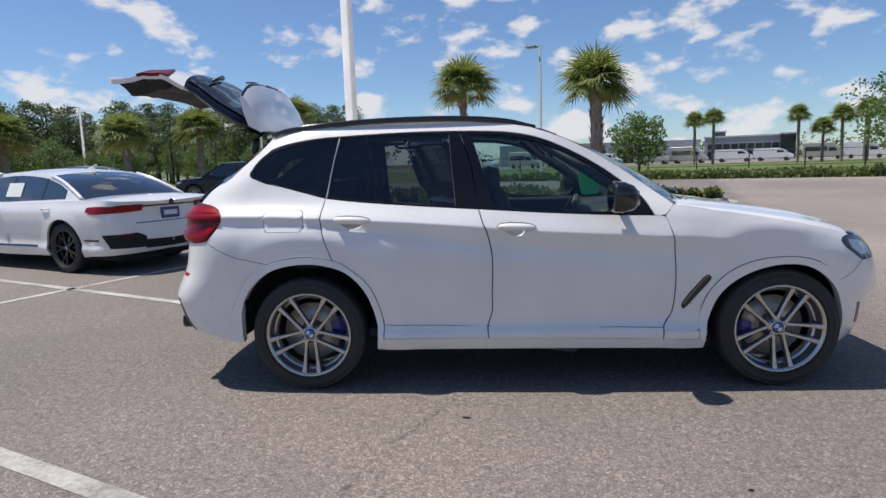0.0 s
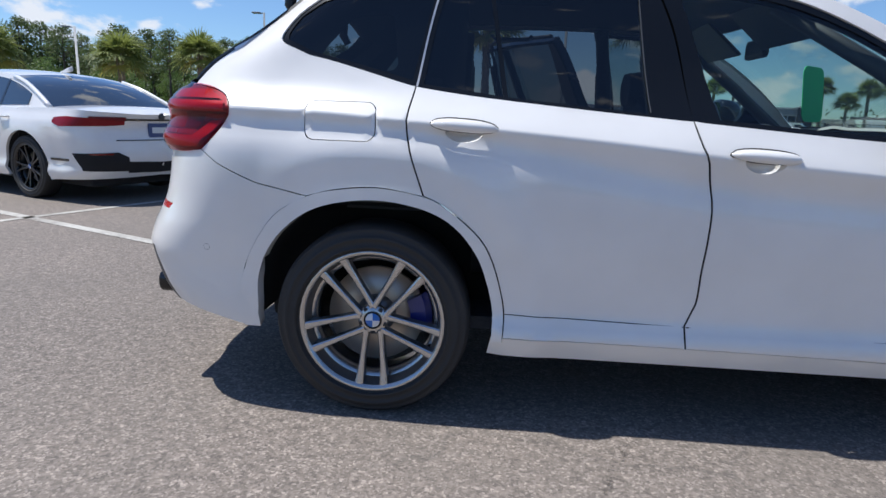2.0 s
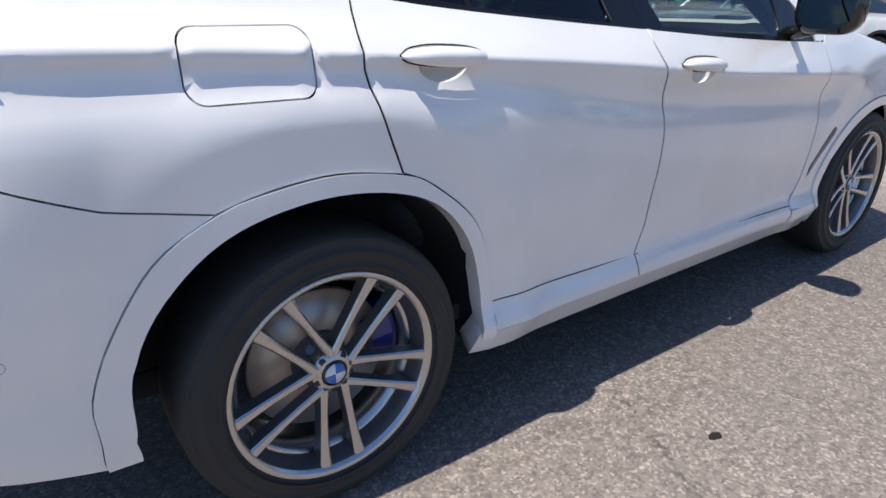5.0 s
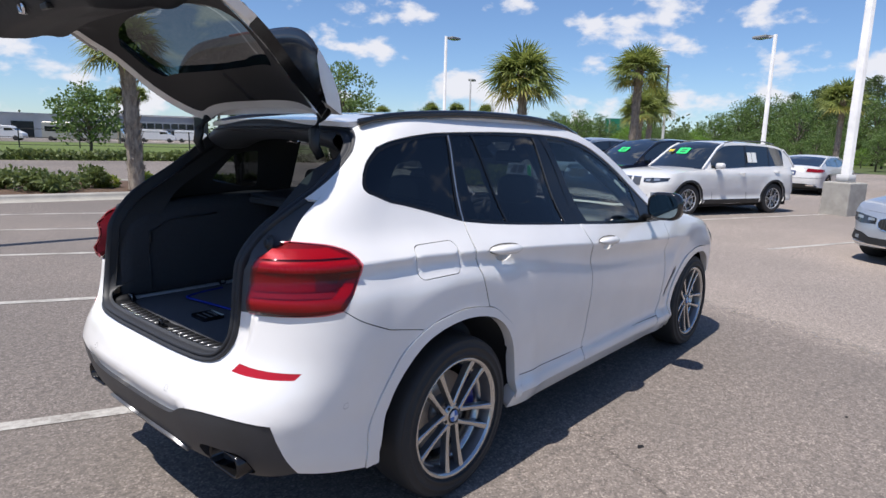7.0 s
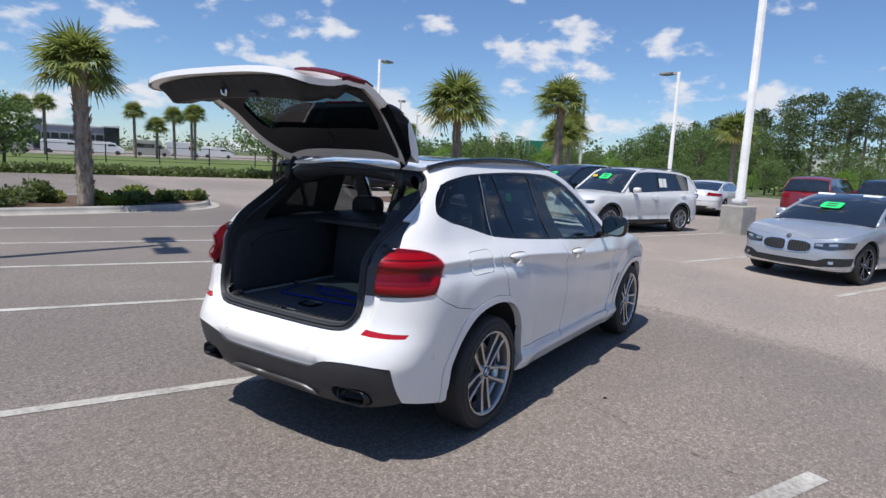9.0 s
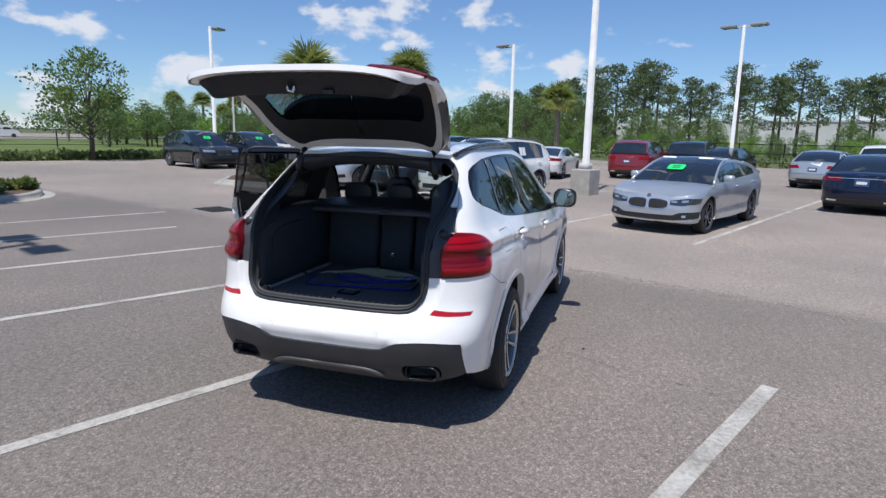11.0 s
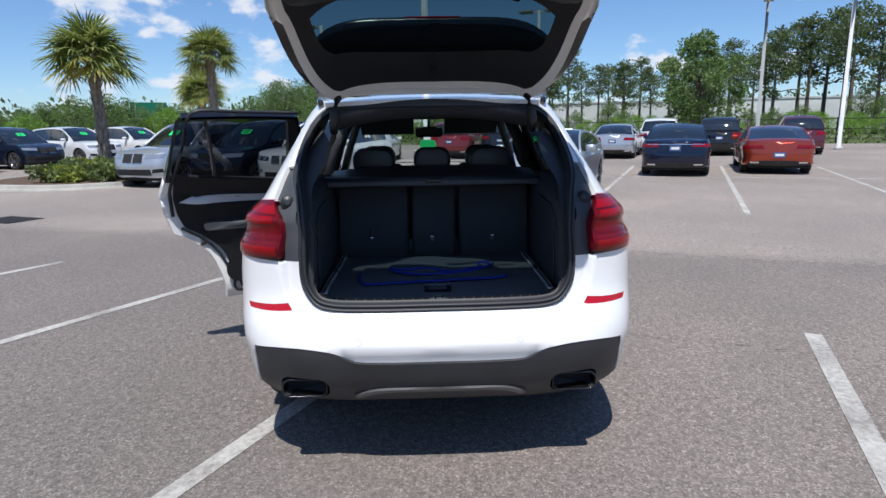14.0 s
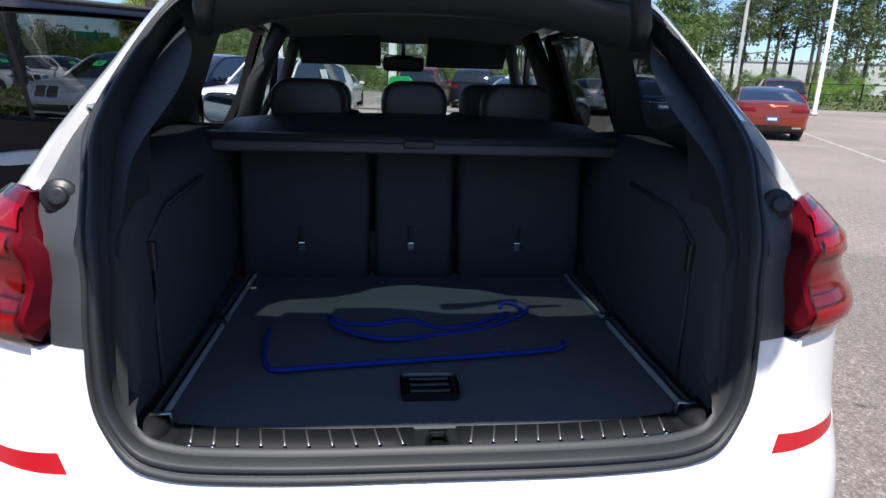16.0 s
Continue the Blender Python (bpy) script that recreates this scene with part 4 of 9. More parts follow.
def bumper_skin(s, z):
    """The bumper: set back inside the gate's shut line, tucked in above the apron."""
    p = skin(s, z)
    y = -p.y
    d = 0.022 * min(1.0, max(0.0, (SHUT(z) - y) / 0.009)) * min(1.0, max(0.0, (z - 0.715) / 0.03))
    d += 0.020 * min(1.0, max(0.0, (0.605 - z) / 0.055)) * min(1.0, max(0.0, (0.46 - y) / 0.06))
    return Vector((p.x + d, p.y, p.z)) if p.x < -0.6 else p


SHUT_FOLDS = [[Vector(at_y(SHUT(0.70 + 0.012 * i) - dy, 0.70 + 0.012 * i)) for i in range(21)] for dy in (0.0, 0.009)]
SHUT_FOLDS += [[Vector(at_y(0.02 * i, z)) for i in range(24)] for z in (0.605, 0.55)] + [[Vector(at_y(y, 0.54 + 0.012 * i)) for i in range(6)] for y in (0.40, 0.46)]
bumper = ring(X(BUMPER_SEAM), [at_x(-0.62, 0.962), at_x(-0.72, 0.952), at_y(0.75, 0.948), at_y(0.68, 0.945), at_y(0.593, 0.945)], Y(rev(OPEN_LOW)), mid(0.737, 0.532), Y(APRON_TOP), apron_side,
              X([(-0.765, 0.375), (-0.60, 0.335), (-0.494, 0.308)]), X(rev(ARCH_R[7:])))
for fl in (False, True):
    panel("rear_bumper", bumper, bumper_skin, M["white"], suv, holes=[REFL], step=0.027, depth=0.02, gap=0.0014, folds=SHUT_FOLDS, flip=fl)
pair("rear_reflector", REFL, M["reflector"], lift=-0.001, step=0.03, label="red strip reflector")
apron = ring(Y(APRON_TOP), apron_side, [at_x(-0.765, 0.375), at_y(0.72, 0.345), at_y(0.6, 0.32), at_y(0.5, 0.315)], Y([(0.5, 0.315), (0.40, 0.315), (0.25, 0.325), (0.0, 0.325)]), mid(0.325, 0.532))
outlet = [at_y(p.x, p.y) for p in rounded(0.585, 0.400, 0.216, 0.102, 0.040, 6)]
pair("rear_apron", apron, M["diffuser"], holes=[[Vector(p) for p in outlet]], step=0.03, lift=-0.004, depth=0.06, label="charcoal lower bumper apron")
pair("apron_blade", ring(Y([(0.0, 0.412), (0.22, 0.412), (0.30, 0.402), (0.37, 0.372)]), Y([(0.37, 0.372), (0.35, 0.362)]), Y([(0.35, 0.362), (0.28, 0.388), (0.20, 0.398), (0.0, 0.398)]), [at_y(0, 0.398), at_y(0, 0.412)]),
     M["alloydark"], lift=0.01, step=0.03)
for sg in (-1, 1):
    bm = bmesh.new()
    sec = rounded(sg * 0.585, 0.400, 0.20, 0.088, 0.036, 6)
    sec2 = rounded(sg * 0.585, 0.400, 0.178, 0.068, 0.028, 6)
    loft(bm, [[Vector((-0.80, p.x, p.y)) for p in sec], [Vector((-0.918, p.x, p.y)) for p in sec], [Vector((-0.926, p.x * 0.5 + q.x * 0.5, p.y * 0.5 + q.y * 0.5)) for p, q in zip(sec, sec2)],
              [Vector((-0.918, p.x, p.y)) for p in sec2], [Vector((-0.85, p.x, p.y)) for p in sec2]])
    for fc in bm.faces:
        c = fc.calc_center_median()
        fc.material_index = 1 if abs(c.y - sg * 0.585) < 0.086 and abs(c.z - 0.40) < 0.033 else 0
    finish("exhaust_tip", bm, [M["darkchrome"], M["well"]], suv, "dark chrome rectangular exhaust tip")


def sensor(pts, flip):
    """A painted sensor button with a thin dark ring round it."""
    big, small = pts(0.0118), pts(0.0109)
    panel("sensor_ring", big, bumper_skin, M["gap"], suv, holes=[small], step=0.02, lift=0.0005, depth=0.0, flip=flip)
    panel("parking_sensor", small, bumper_skin, M["white"], suv, step=0.02, lift=0.0006, depth=0.0, flip=flip)


for flip in (False, True):
    for yy, zz in ((0.335, 0.628),):
        sensor(lambda r: [Vector(at_y(yy + r * math.cos(t), zz + r * math.sin(t))) for t in np.linspace(0, 2 * math.pi, 21)[:-1]], flip)
    sensor(lambda r: [Vector(at_x(-0.615 + r * math.cos(t), 0.61 + r * math.sin(t))) for t in np.linspace(0, 2 * math.pi, 21)[:-1]], flip)
# seam above the sill insert on the shut doors
for par, x0, x1, fl in ((rear_door, 0.482, 1.118, False), (front_door, 1.127, 2.18, False), (front_door_left, 1.127, 2.18, True)):
    za, zb = 0.428 - 0.022 * x0, 0.428 - 0.022 * x1
    panel("sill_seam", ring(X([(x0, za), (x1, zb)]), X([(x1, zb), (x1, zb - 0.0035)]), X([(x1, zb - 0.0035), (x0, za - 0.0035)]), X([(x0, za - 0.0035), (x0, za)])), skin, M["gap"], par, step=0.05, lift=0.0012, depth=0.0, flip=fl)

# tail lamps on the wings: a housing with two ridges, red bars, a smoked middle and a clear lens
LAMP_IN = [(0.706, 1.188), (0.684, 1.152), (0.667, 1.115), (0.664, 1.0), (0.662, 0.955)]
tl = ring(X(LIGHT_FRONT), [at_x(-0.735, 1.192), at_y(0.706, 1.188)], Y(LAMP_IN), [at_y(0.662, 0.955), at_y(0.75, 0.953), at_x(-0.70, 0.952), at_x(-0.62, 0.962)])


def lamp_skin(s, z):
    """The lamp stands prouder towards the back; two ridges run along it."""
    p = skin(s, z)
    k = min(1.0, max(0.0, (-0.56 - p.x) / 0.22))
    r = 0.010 * math.exp(-(((z - 1.118) / 0.016) ** 2)) + 0.011 * math.exp(-(((z - 0.998) / 0.018) ** 2)) - 0.004 * math.exp(-(((z - 1.06) / 0.025) ** 2))
    edge = min(1.0, max(0.0, (z - 0.952) / 0.02)) * min(1.0, max(0.0, (1.195 - z) / 0.03))
    d = Vector((-0.93, -0.30, 0.1)).normalized()
    return p + d * ((0.020 * k + r * (0.35 + 0.65 * k)) * edge)


def lamp_part(name, outline, mat, lift, label="", depth=0.0, parents=(suv, suv)):
    return [panel(name, outline, lamp_skin, M[mat], parents[i], lift=lift, depth=depth, step=0.016, label=label, flip=bool(i)) for i in (0, 1)]


lamps = lamp_part("tail_lamp", tl, "lampdark", -0.003, "glossy red tail lamp with smoked middle", 0.045)


def lamp_strip(z0, z1, x0, x1, mat, lift=0.0035, inner=None, name="lamp_bar"):
    """A strip of the lamp from the inner edge, or from inner, forward to x0 (below) and x1 (above)."""
    i0, i1 = (at_y(0.676, z0), at_y(0.676 if z1 < 1.12 else 0.69, z1)) if inner is None else (at_x(inner, z0), at_x(inner, z1))
    row = lambda z, x, i: [tuple(Vector(at_x(x, z)).lerp(Vector(i), t)) for t in (0.0, 0.25, 0.5, 0.75, 1.0)]
    lo, hi = row(z0, x0, i0), row(z1, x1, i1)
    lamp_part(name, ring(lo, [lo[-1], hi[-1]], hi[::-1], [hi[0], lo[0]]), mat, lift, parents=lamps)


lamp_strip(1.138, 1.170, -0.556, -0.61, "lampred")
lamp_strip(1.097, 1.130, -0.538, -0.541, "lampred")
lamp_strip(1.032, 1.092, -0.690, -0.670, "lampmid")
lamp_strip(1.032, 1.092, -0.630, -0.600, "lampsmoke", inner=-0.688)
lamp_strip(1.086, 1.094, -0.534, -0.530, "lampsmoke", 0.0042, -0.60)
lamp_strip(1.070, 1.082, -0.540, -0.536, "lampmid", 0.0042, -0.595)
lamp_strip(1.058, 1.068, -0.552, -0.545, "lampsmoke", 0.0042, -0.595)
# pinkish strip: the sky's reflection on the ledge, put into the colour
lamp_strip(1.010, 1.028, -0.630, -0.635, "lampsheen", 0.0036)
lamp_strip(0.970, 1.006, -0.632, -0.596, "lampred", 0.0040)
lamp_part("lamp_bar", ring([at_x(-0.638, 0.975), at_x(-0.588, 1.012), at_x(-0.546, 1.066)], [at_x(-0.546, 1.066), at_x(-0.59, 1.060)], [at_x(-0.59, 1.060), at_x(-0.63, 1.02), at_x(-0.67, 0.99)], [at_x(-0.67, 0.99), at_x(-0.638, 0.975)]), "lampred", 0.0045, parents=lamps)
for lens in lamp_part("lamp_lens", tl, "lamplens", 0.009, "clear red outer lens", parents=lamps):
    lens.visible_shadow = False
# dark gutter beside the opening with the round buffer
gut = ring(Y([(0.593, 0.945), (0.593, 0.985), (0.590, 1.08), (0.604, 1.20), (0.634, 1.29)]), Y([(0.634, 1.29), (0.640, 1.325), (0.641, 1.345)]), Y([(0.641, 1.345), (0.672, 1.335), (0.689, 1.27), (0.708, 1.20), (0.684, 1.152)]), Y([(0.684, 1.152), (0.668, 1.115), (0.666, 1.0), (0.665, 0.945)]), Y([(0.665, 0.945), (0.593, 0.945)]))
pair("gutter_trim", gut, M["gutter"], lift=-0.020, step=0.02, depth=0.03, label="dark grey gutter trim beside the boot opening")
for sg in (-1, 1):
    p = skin(*at_y(0.645, 1.185)) + Vector((0.014, 0, 0))
    lathe("gate_buffer", [(0.0001, -0.010), (0.012, -0.012), (0.016, -0.010), (0.018, -0.002), (0.026, -0.004), (0.031, 0.004)], 20, M["trim"], suv, m=pose(p.x + 0.004, p.y * -sg, p.z, -14, 0, -90 + 8 * sg))

# the opening's rubber seal with its lip and groove, and the jamb that leads in from it
O1 = [(0.0, 0.737), (0.30, 0.737), (0.455, 0.741), (0.528, 0.763), (0.575, 0.82), (0.591, 0.88), (0.593, 0.945), (0.593, 0.985), (0.590, 1.08), (0.604, 1.20), (0.634, 1.29), (0.642, 1.37), (0.630, 1.45), (0.598, 1.53), (0.545, 1.585), (0.48, 1.606), (0.27, 1.613), (0.0, 1.615)]


def along(profile, name, mat, label=""):
    """Draws a profile of (inwards, outwards, forwards) round the opening."""
    c = spline([Vector(q) for q in O1], 0.02)
    half = []
    for i, q in enumerate(c):
        t = (c[min(i + 1, len(c) - 1)] - c[max(i - 1, 0)]).normalized()
        row = []
        for d, lf, fw in profile:
            y, z = max(0.0, q.x - t.y * d), q.y + t.x * d
            if i in (0, len(c) - 1):
                y = 0.0
            p = skin(*at_y(y, z))
            u = min(1.0, max(0.0, (q.y - 0.79) / 0.08)) * min(1.0, max(0.0, (1.60 - q.y) / 0.05))
            row.append(Vector((p.x - lf + fw * u, -y, z)))
        half.append(row)
    rows = half + [[Vector((p.x, -p.y, p.z)) for p in r] for r in half[-2:0:-1]]
    bm = bmesh.new()
    vs = [[bm.verts.new(p) for p in r] for r in rows]
    for i, r0 in enumerate(vs):
        r1 = vs[(i + 1) % len(vs)]
        for k in range(len(profile) - 1):
            bm.faces.new((r0[k], r0[k + 1], r1[k + 1], r1[k]))
    bmesh.ops.recalc_face_normals(bm, faces=bm.faces)
    return finish(name, bm, mat, suv, label)


along([(-0.003, -0.034, 0), (-0.001, -0.016, 0), (0.003, -0.008, 0), (0.009, -0.006, 0), (0.013, -0.012, 0), (0.015, -0.018, 0), (0.018, -0.010, 0), (0.024, -0.004, 0), (0.030, -0.008, 0), (0.032, -0.030, 0)], "boot_seal", M["seal"], "black ribbed rubber seal round the boot opening")
along([(0.029, -0.020, 0), (0.032, -0.030, 0.02), (0.036, -0.040, 0.08), (0.040, -0.040, 0.20)], "opening_jamb", M["cabin"])
# white upper edge of the opening
pair("rear_pillar_edge", ring(Y([(0.640, 1.335), (0.642, 1.37), (0.630, 1.45), (0.598, 1.53), (0.545, 1.585), (0.49, 1.604)]), Y([(0.49, 1.604), (0.525, 1.60)]), Y([(0.525, 1.60), (0.575, 1.56), (0.630, 1.47), (0.666, 1.36), (0.674, 1.33)]), Y([(0.674, 1.33), (0.655, 1.332), (0.640, 1.335)])), M["white"], lift=-0.004, step=0.025)

# roof, screen, bonnet
ROOF = pchip([(-0.40, 1.625), (-0.32, 1.637), (0.0, 1.672), (0.4, 1.692), (0.8, 1.695), (1.1, 1.683), (1.36, 1.652), (1.60, 1.60)])


def roof_skin(x, y):
    w = 0.60
    return Vector((x, y, ROOF(x) - 0.028 * (abs(y) / w) ** 2.4))


roof_o = ring([(-0.36, 0.0), (-0.355, 0.3), (-0.31, 0.53)], [(-0.31, 0.53), (0.1, 0.585), (0.6, 0.594), (1.1, 0.595), (1.40, 0.600)], [(1.40, 0.600), (1.52, 0.3), (1.56, 0.0)], [(1.56, 0.0), (1.52, -0.3), (1.40, -0.600)],
              [(1.40, -0.600), (1.1, -0.595), (0.6, -0.594), (0.1, -0.585), (-0.31, -0.53)], [(-0.31, -0.53), (-0.355, -0.3), (-0.36, 0.0)])
panel("roof", roof_o, roof_skin, M["white"], suv, step=0.06, core=(0.6, 0, 0.5), depth=0.02)
panel("glass_sunroof", rounded(0.62, 0.0, 1.3, 0.86, 0.08), roof_skin, M["gloss"], suv, step=0.08, core=(0.6, 0, 0.5), lift=0.003)
panel("headliner", [Vector((v.x, v.y * 0.98)) for v in roof_o], lambda x, y: roof_skin(x, y) - Vector((0, 0, 0.055)), M["headliner"], suv, step=0.1, core=(0.6, 0, 0.5), depth=0.0)
for sg in (-1, 1):
    pts = [(x, sg * y, ROOF(x) - 0.026 + dz) for x, y, dz in ((-0.26, 0.555, -0.008), (-0.18, 0.575, 0.010), (0.0, 0.590, 0.017), (0.4, 0.598, 0.020), (0.8, 0.600, 0.020), (1.1, 0.600, 0.020), (1.3, 0.600, 0.016), (1.45, 0.600, -0.004))]
    bm = bmesh.new()
    tube_mesh(bm, spline([Vector(p) for p in pts], 0.08), 0.014, 8)
    tube_mesh(bm, spline([Vector((p[0], p[1], ROOF(p[0]) - 0.022 + (p[2] - ROOF(p[0]) + 0.026) * 0.35)) for p in pts], 0.08), 0.014, 8)
    finish("roof_rail", bm, M["gloss"], suv, "gloss black roof rail")


def screen(u, v):
    y = (u * 2 - 1)
    top = Vector((1.42 + 0.13 * (1 - y * y), y * 0.605, ROOF(1.5) - 0.005 - 0.02 * y * y))
    low = Vector((2.22 + 0.26 * (1 - y * y), y * 0.80, 1.115 + 0.005 * (1 - y * y)))
    p = top.lerp(low, v)
    return p + Vector((0.45, 0, 0.85)).normalized() * 0.035 * math.sin(math.pi * v)


grid("windscreen", 20, 12, screen, M["screen"], suv, "clear windscreen").visible_shadow = False
grid("screen_band", 20, 2, lambda u, v: screen(u, v * 0.10) + Vector((0.003, 0, 0.003)), M["trim"], suv)
grid("scuttle", 16, 2, lambda u, v: screen(u, 0.97) + Vector((0.10 * v, 0, -0.012 - 0.02 * v)), M["trim"], suv)
BONNET = pchip([(2.20, 1.14), (2.5, 1.112), (2.8, 1.073), (3.1, 1.022), (3.3, 0.965), (3.42, 0.90), (3.48, 0.86)])


def bonnet(x, y):
    w = 0.86 - 0.16 * max(0.0, (x - 2.6) / 0.85) ** 2
    rib = 0.010 * math.exp(-(((abs(y) - 0.55) / 0.05) ** 2))
    return Vector((x, y, BONNET(x) - 0.035 * (abs(y) / w) ** 3 + rib))


bo = [(2.245, 0.815), (2.5, 0.825), (2.8, 0.82), (3.05, 0.79), (3.25, 0.70), (3.36, 0.55), (3.41, 0.38), (3.44, 0.0)]
back = [(2.40, 0.0), (2.36, 0.35), (2.245, 0.815)]
panel("bonnet", ring(back, bo, [(x, -y) for x, y in rev(bo)], [(x, -y) for x, y in rev(back)]), bonnet, M["white"], suv, step=0.05, core=(2.8, 0, 0.3), depth=0.015)
# wing tops between the bonnet's edge and the flank
BON_EDGE, TOP_Z = pchip(bo[:6]), pchip(WING_TOP)
for sg in (-1, 1):
    def wing_top(u, v):
        x = 2.25 + 1.01 * u
        p = skin(*at_x(x, TOP_Z(x)))
        q = bonnet(x, BON_EDGE(x) + 0.004)
        r = p.lerp(Vector((q.x, -q.y, q.z)), v)
        return Vector((r.x, r.y * -sg, r.z - 0.002 + 0.012 * math.sin(math.pi * v)))

    grid("wing_top", 24, 4, wing_top, M["white"], suv)
for k, (a, b) in enumerate(((0.62, -0.1), (0.05, -0.62))):
    pts = [screen(0.5 - 0.5 * (a + (b - a) * t), 0.96 - 0.02 * t) + Vector((0.03, 0, 0.02)) for t in (0, 0.3, 0.6, 1)]
    tube("wiper", pts, 0.008, M["trim"], suv, 6)

# glazing: panes set in black frames
GLASS_Q = ring(X([(0.116, 1.230), (-0.16, 1.300), (-0.30, 1.342), (-0.35, 1.362)]), X([(-0.35, 1.362), (-0.352, 1.388), (-0.315, 1.45), (-0.236, 1.507)]), X([(-0.236, 1.507), (-0.15, 1.534), (-0.01, 1.560), (0.188, 1.579)]), X([(0.188, 1.579), (0.148, 1.40), (0.116, 1.230)]))
GLASS_S = ring(X([(0.156, 1.218), (0.438, 1.184)]), X([(0.438, 1.184), (0.400, 1.42), (0.368, 1.587)]), X([(0.368, 1.587), (0.222, 1.582)]), X([(0.222, 1.582), (0.184, 1.40), (0.156, 1.218)]))
GLASS_R = ring(X([(0.454, 1.182), (0.72, 1.159), (0.936, 1.142)]), X([(0.936, 1.142), (0.917, 1.40), (0.898, 1.588)]), X([(0.898, 1.588), (0.6, 1.592), (0.384, 1.588)]), X([(0.384, 1.588), (0.415, 1.42), (0.454, 1.182)]))
GLASS_F = ring(X([(1.170, 1.130), (1.5, 1.107), (1.86, 1.086)]), X([(1.86, 1.086), (1.905, 1.20), (1.90, 1.28)]), X([(1.90, 1.28), (1.76, 1.375), (1.62, 1.453), (1.44, 1.525), (1.25, 1.567), (1.04, 1.583)]), X([(1.04, 1.583), (1.090, 1.42), (1.170, 1.130)]))
frame_r = ring(X(WIN_REAR[::-1]), X(BELT[:4]), X([(1.080, 1.121), (1.030, 1.40), (0.960, 1.6015)]), X([(0.960, 1.6015), (0.57, 1.602), (0.2, 1.59), (-0.02, 1.572), (-0.16, 1.548), (-0.245, 1.52)]))
frame_f = ring(X(BELT[3:]), X(rev(WIN_TOP[6:])), X([(1.26, 1.585), (0.968, 1.6015)]), X([(0.968, 1.6015), (1.038, 1.40), (1.080, 1.121)]))
panel("window_frame", frame_r, skin, M["framegloss"], suv, holes=[GLASS_Q, GLASS_S, GLASS_R], step=0.04, lift=-0.006, depth=0.03)
panel("window_frame", frame_f, skin, M["framegloss"], front_door, holes=[GLASS_F], step=0.04, lift=-0.006, depth=0.03)
panel("window_frame", frame_f, skin, M["framegloss"], front_door_left, holes=[GLASS_F], step=0.04, lift=-0.006, depth=0.03, flip=True)
frame_q = ring(X(WIN_REAR[::-1]), X([(0.130, 1.207), (0.17, 1.40), (0.215, 1.591)]), X([(0.215, 1.591), (0.2, 1.59), (-0.02, 1.572), (-0.16, 1.548), (-0.245, 1.52)]))
panel("window_frame", frame_q, skin, M["framegloss"], suv, holes=[GLASS_Q], step=0.04, lift=-0.006, depth=0.03, flip=True)
for nm, o, mt, par, fl in (("quarter_window", GLASS_Q, "tint", suv, False), ("quarter_window", GLASS_Q, "tint", suv, True), ("fixed_window", GLASS_S, "tint", rear_door, False), ("door_window", GLASS_R, "tint", rear_door, False),
                           ("door_window", GLASS_F, "green", front_door, False), ("door_window", GLASS_F, "green", front_door_left, True)):
    g = panel(nm, o, skin, M[mt], par, step=0.06, lift=-0.010, depth=0.0, flip=fl)
# rear door's frame edge in satin, line before centre pillar in grey: painted highlights
for x0, x1, z0, w, mt in ((0.130, 0.198, 1.210, 0.007, "satin"), (0.938, 0.900, 1.146, 0.0035, "gutter")):
    panel("window_post", ring(X([(x0, z0), ((x0 + x1) / 2 - 0.004, 1.40), (x1, 1.582)]), X([(x1, 1.582), (x1 + w, 1.582)]), X([(x1 + w, 1.582), ((x0 + x1) / 2 - 0.004 + w, 1.40), (x0 + w, z0)]), X([(x0 + w, z0), (x0, z0)])), skin, M[mt], suv, step=0.03, lift=-0.004)

# door handles
def handle(par, x, z, flip=False):
    """A lens-shaped pull with a ridge along it, over a scooped cup with a raised lower lip."""
    g = -1 if flip else 1
    w = 0.115

    def bar(name, half, mid_z, mat, prof):
        bm = bmesh.new()
        secs = []
        for q in range(17):
            u = -1 + q / 8
            e = max(0.0, 1 - abs(u) ** 2.6)
            xx = x + half * u
            y0 = skin(xx, z).y
            secs.append([Vector((xx, (y0 - dy * (0.25 + 0.75 * e ** 0.6)) * g, mid_z - 0.006 * u + dz * (0.14 + 0.86 * e ** 0.55))) for dy, dz in prof])
        loft(bm, secs)
        bmesh.ops.recalc_face_normals(bm, faces=bm.faces)
        finish(name, bm, mat, par)

    bar("door_handle", w, z, M["white"], [(0.004, 0.026), (0.028, 0.024), (0.042, 0.014), (0.047, 0.003), (0.044, -0.008), (0.033, -0.018), (0.006, -0.018)])
    # near-black rim behind the pull: the shade round it, put in as colour
    bar("handle_gasket", w + 0.003, z, M["gap"], [(-0.002, 0.029), (0.003, 0.029), (0.003, -0.021), (-0.002, -0.021)])

    def hollow(a, b):
        r = min(1.0, ((a - x) / 0.066) ** 2 + ((b - z + 0.016) / 0.038) ** 2)
        return skin(a, b) + Vector((0, 0.026 * (1 - r) ** 0.7, 0))

    if not flip:
        panel("handle_cup", scoop(x, z), hollow, M["white"], par, step=0.008, depth=0.0)


handle(rear_door, 0.309, 1.074)
handle(front_door, 1.306, 1.011)
handle(front_door_left, 1.306, 1.011, True)

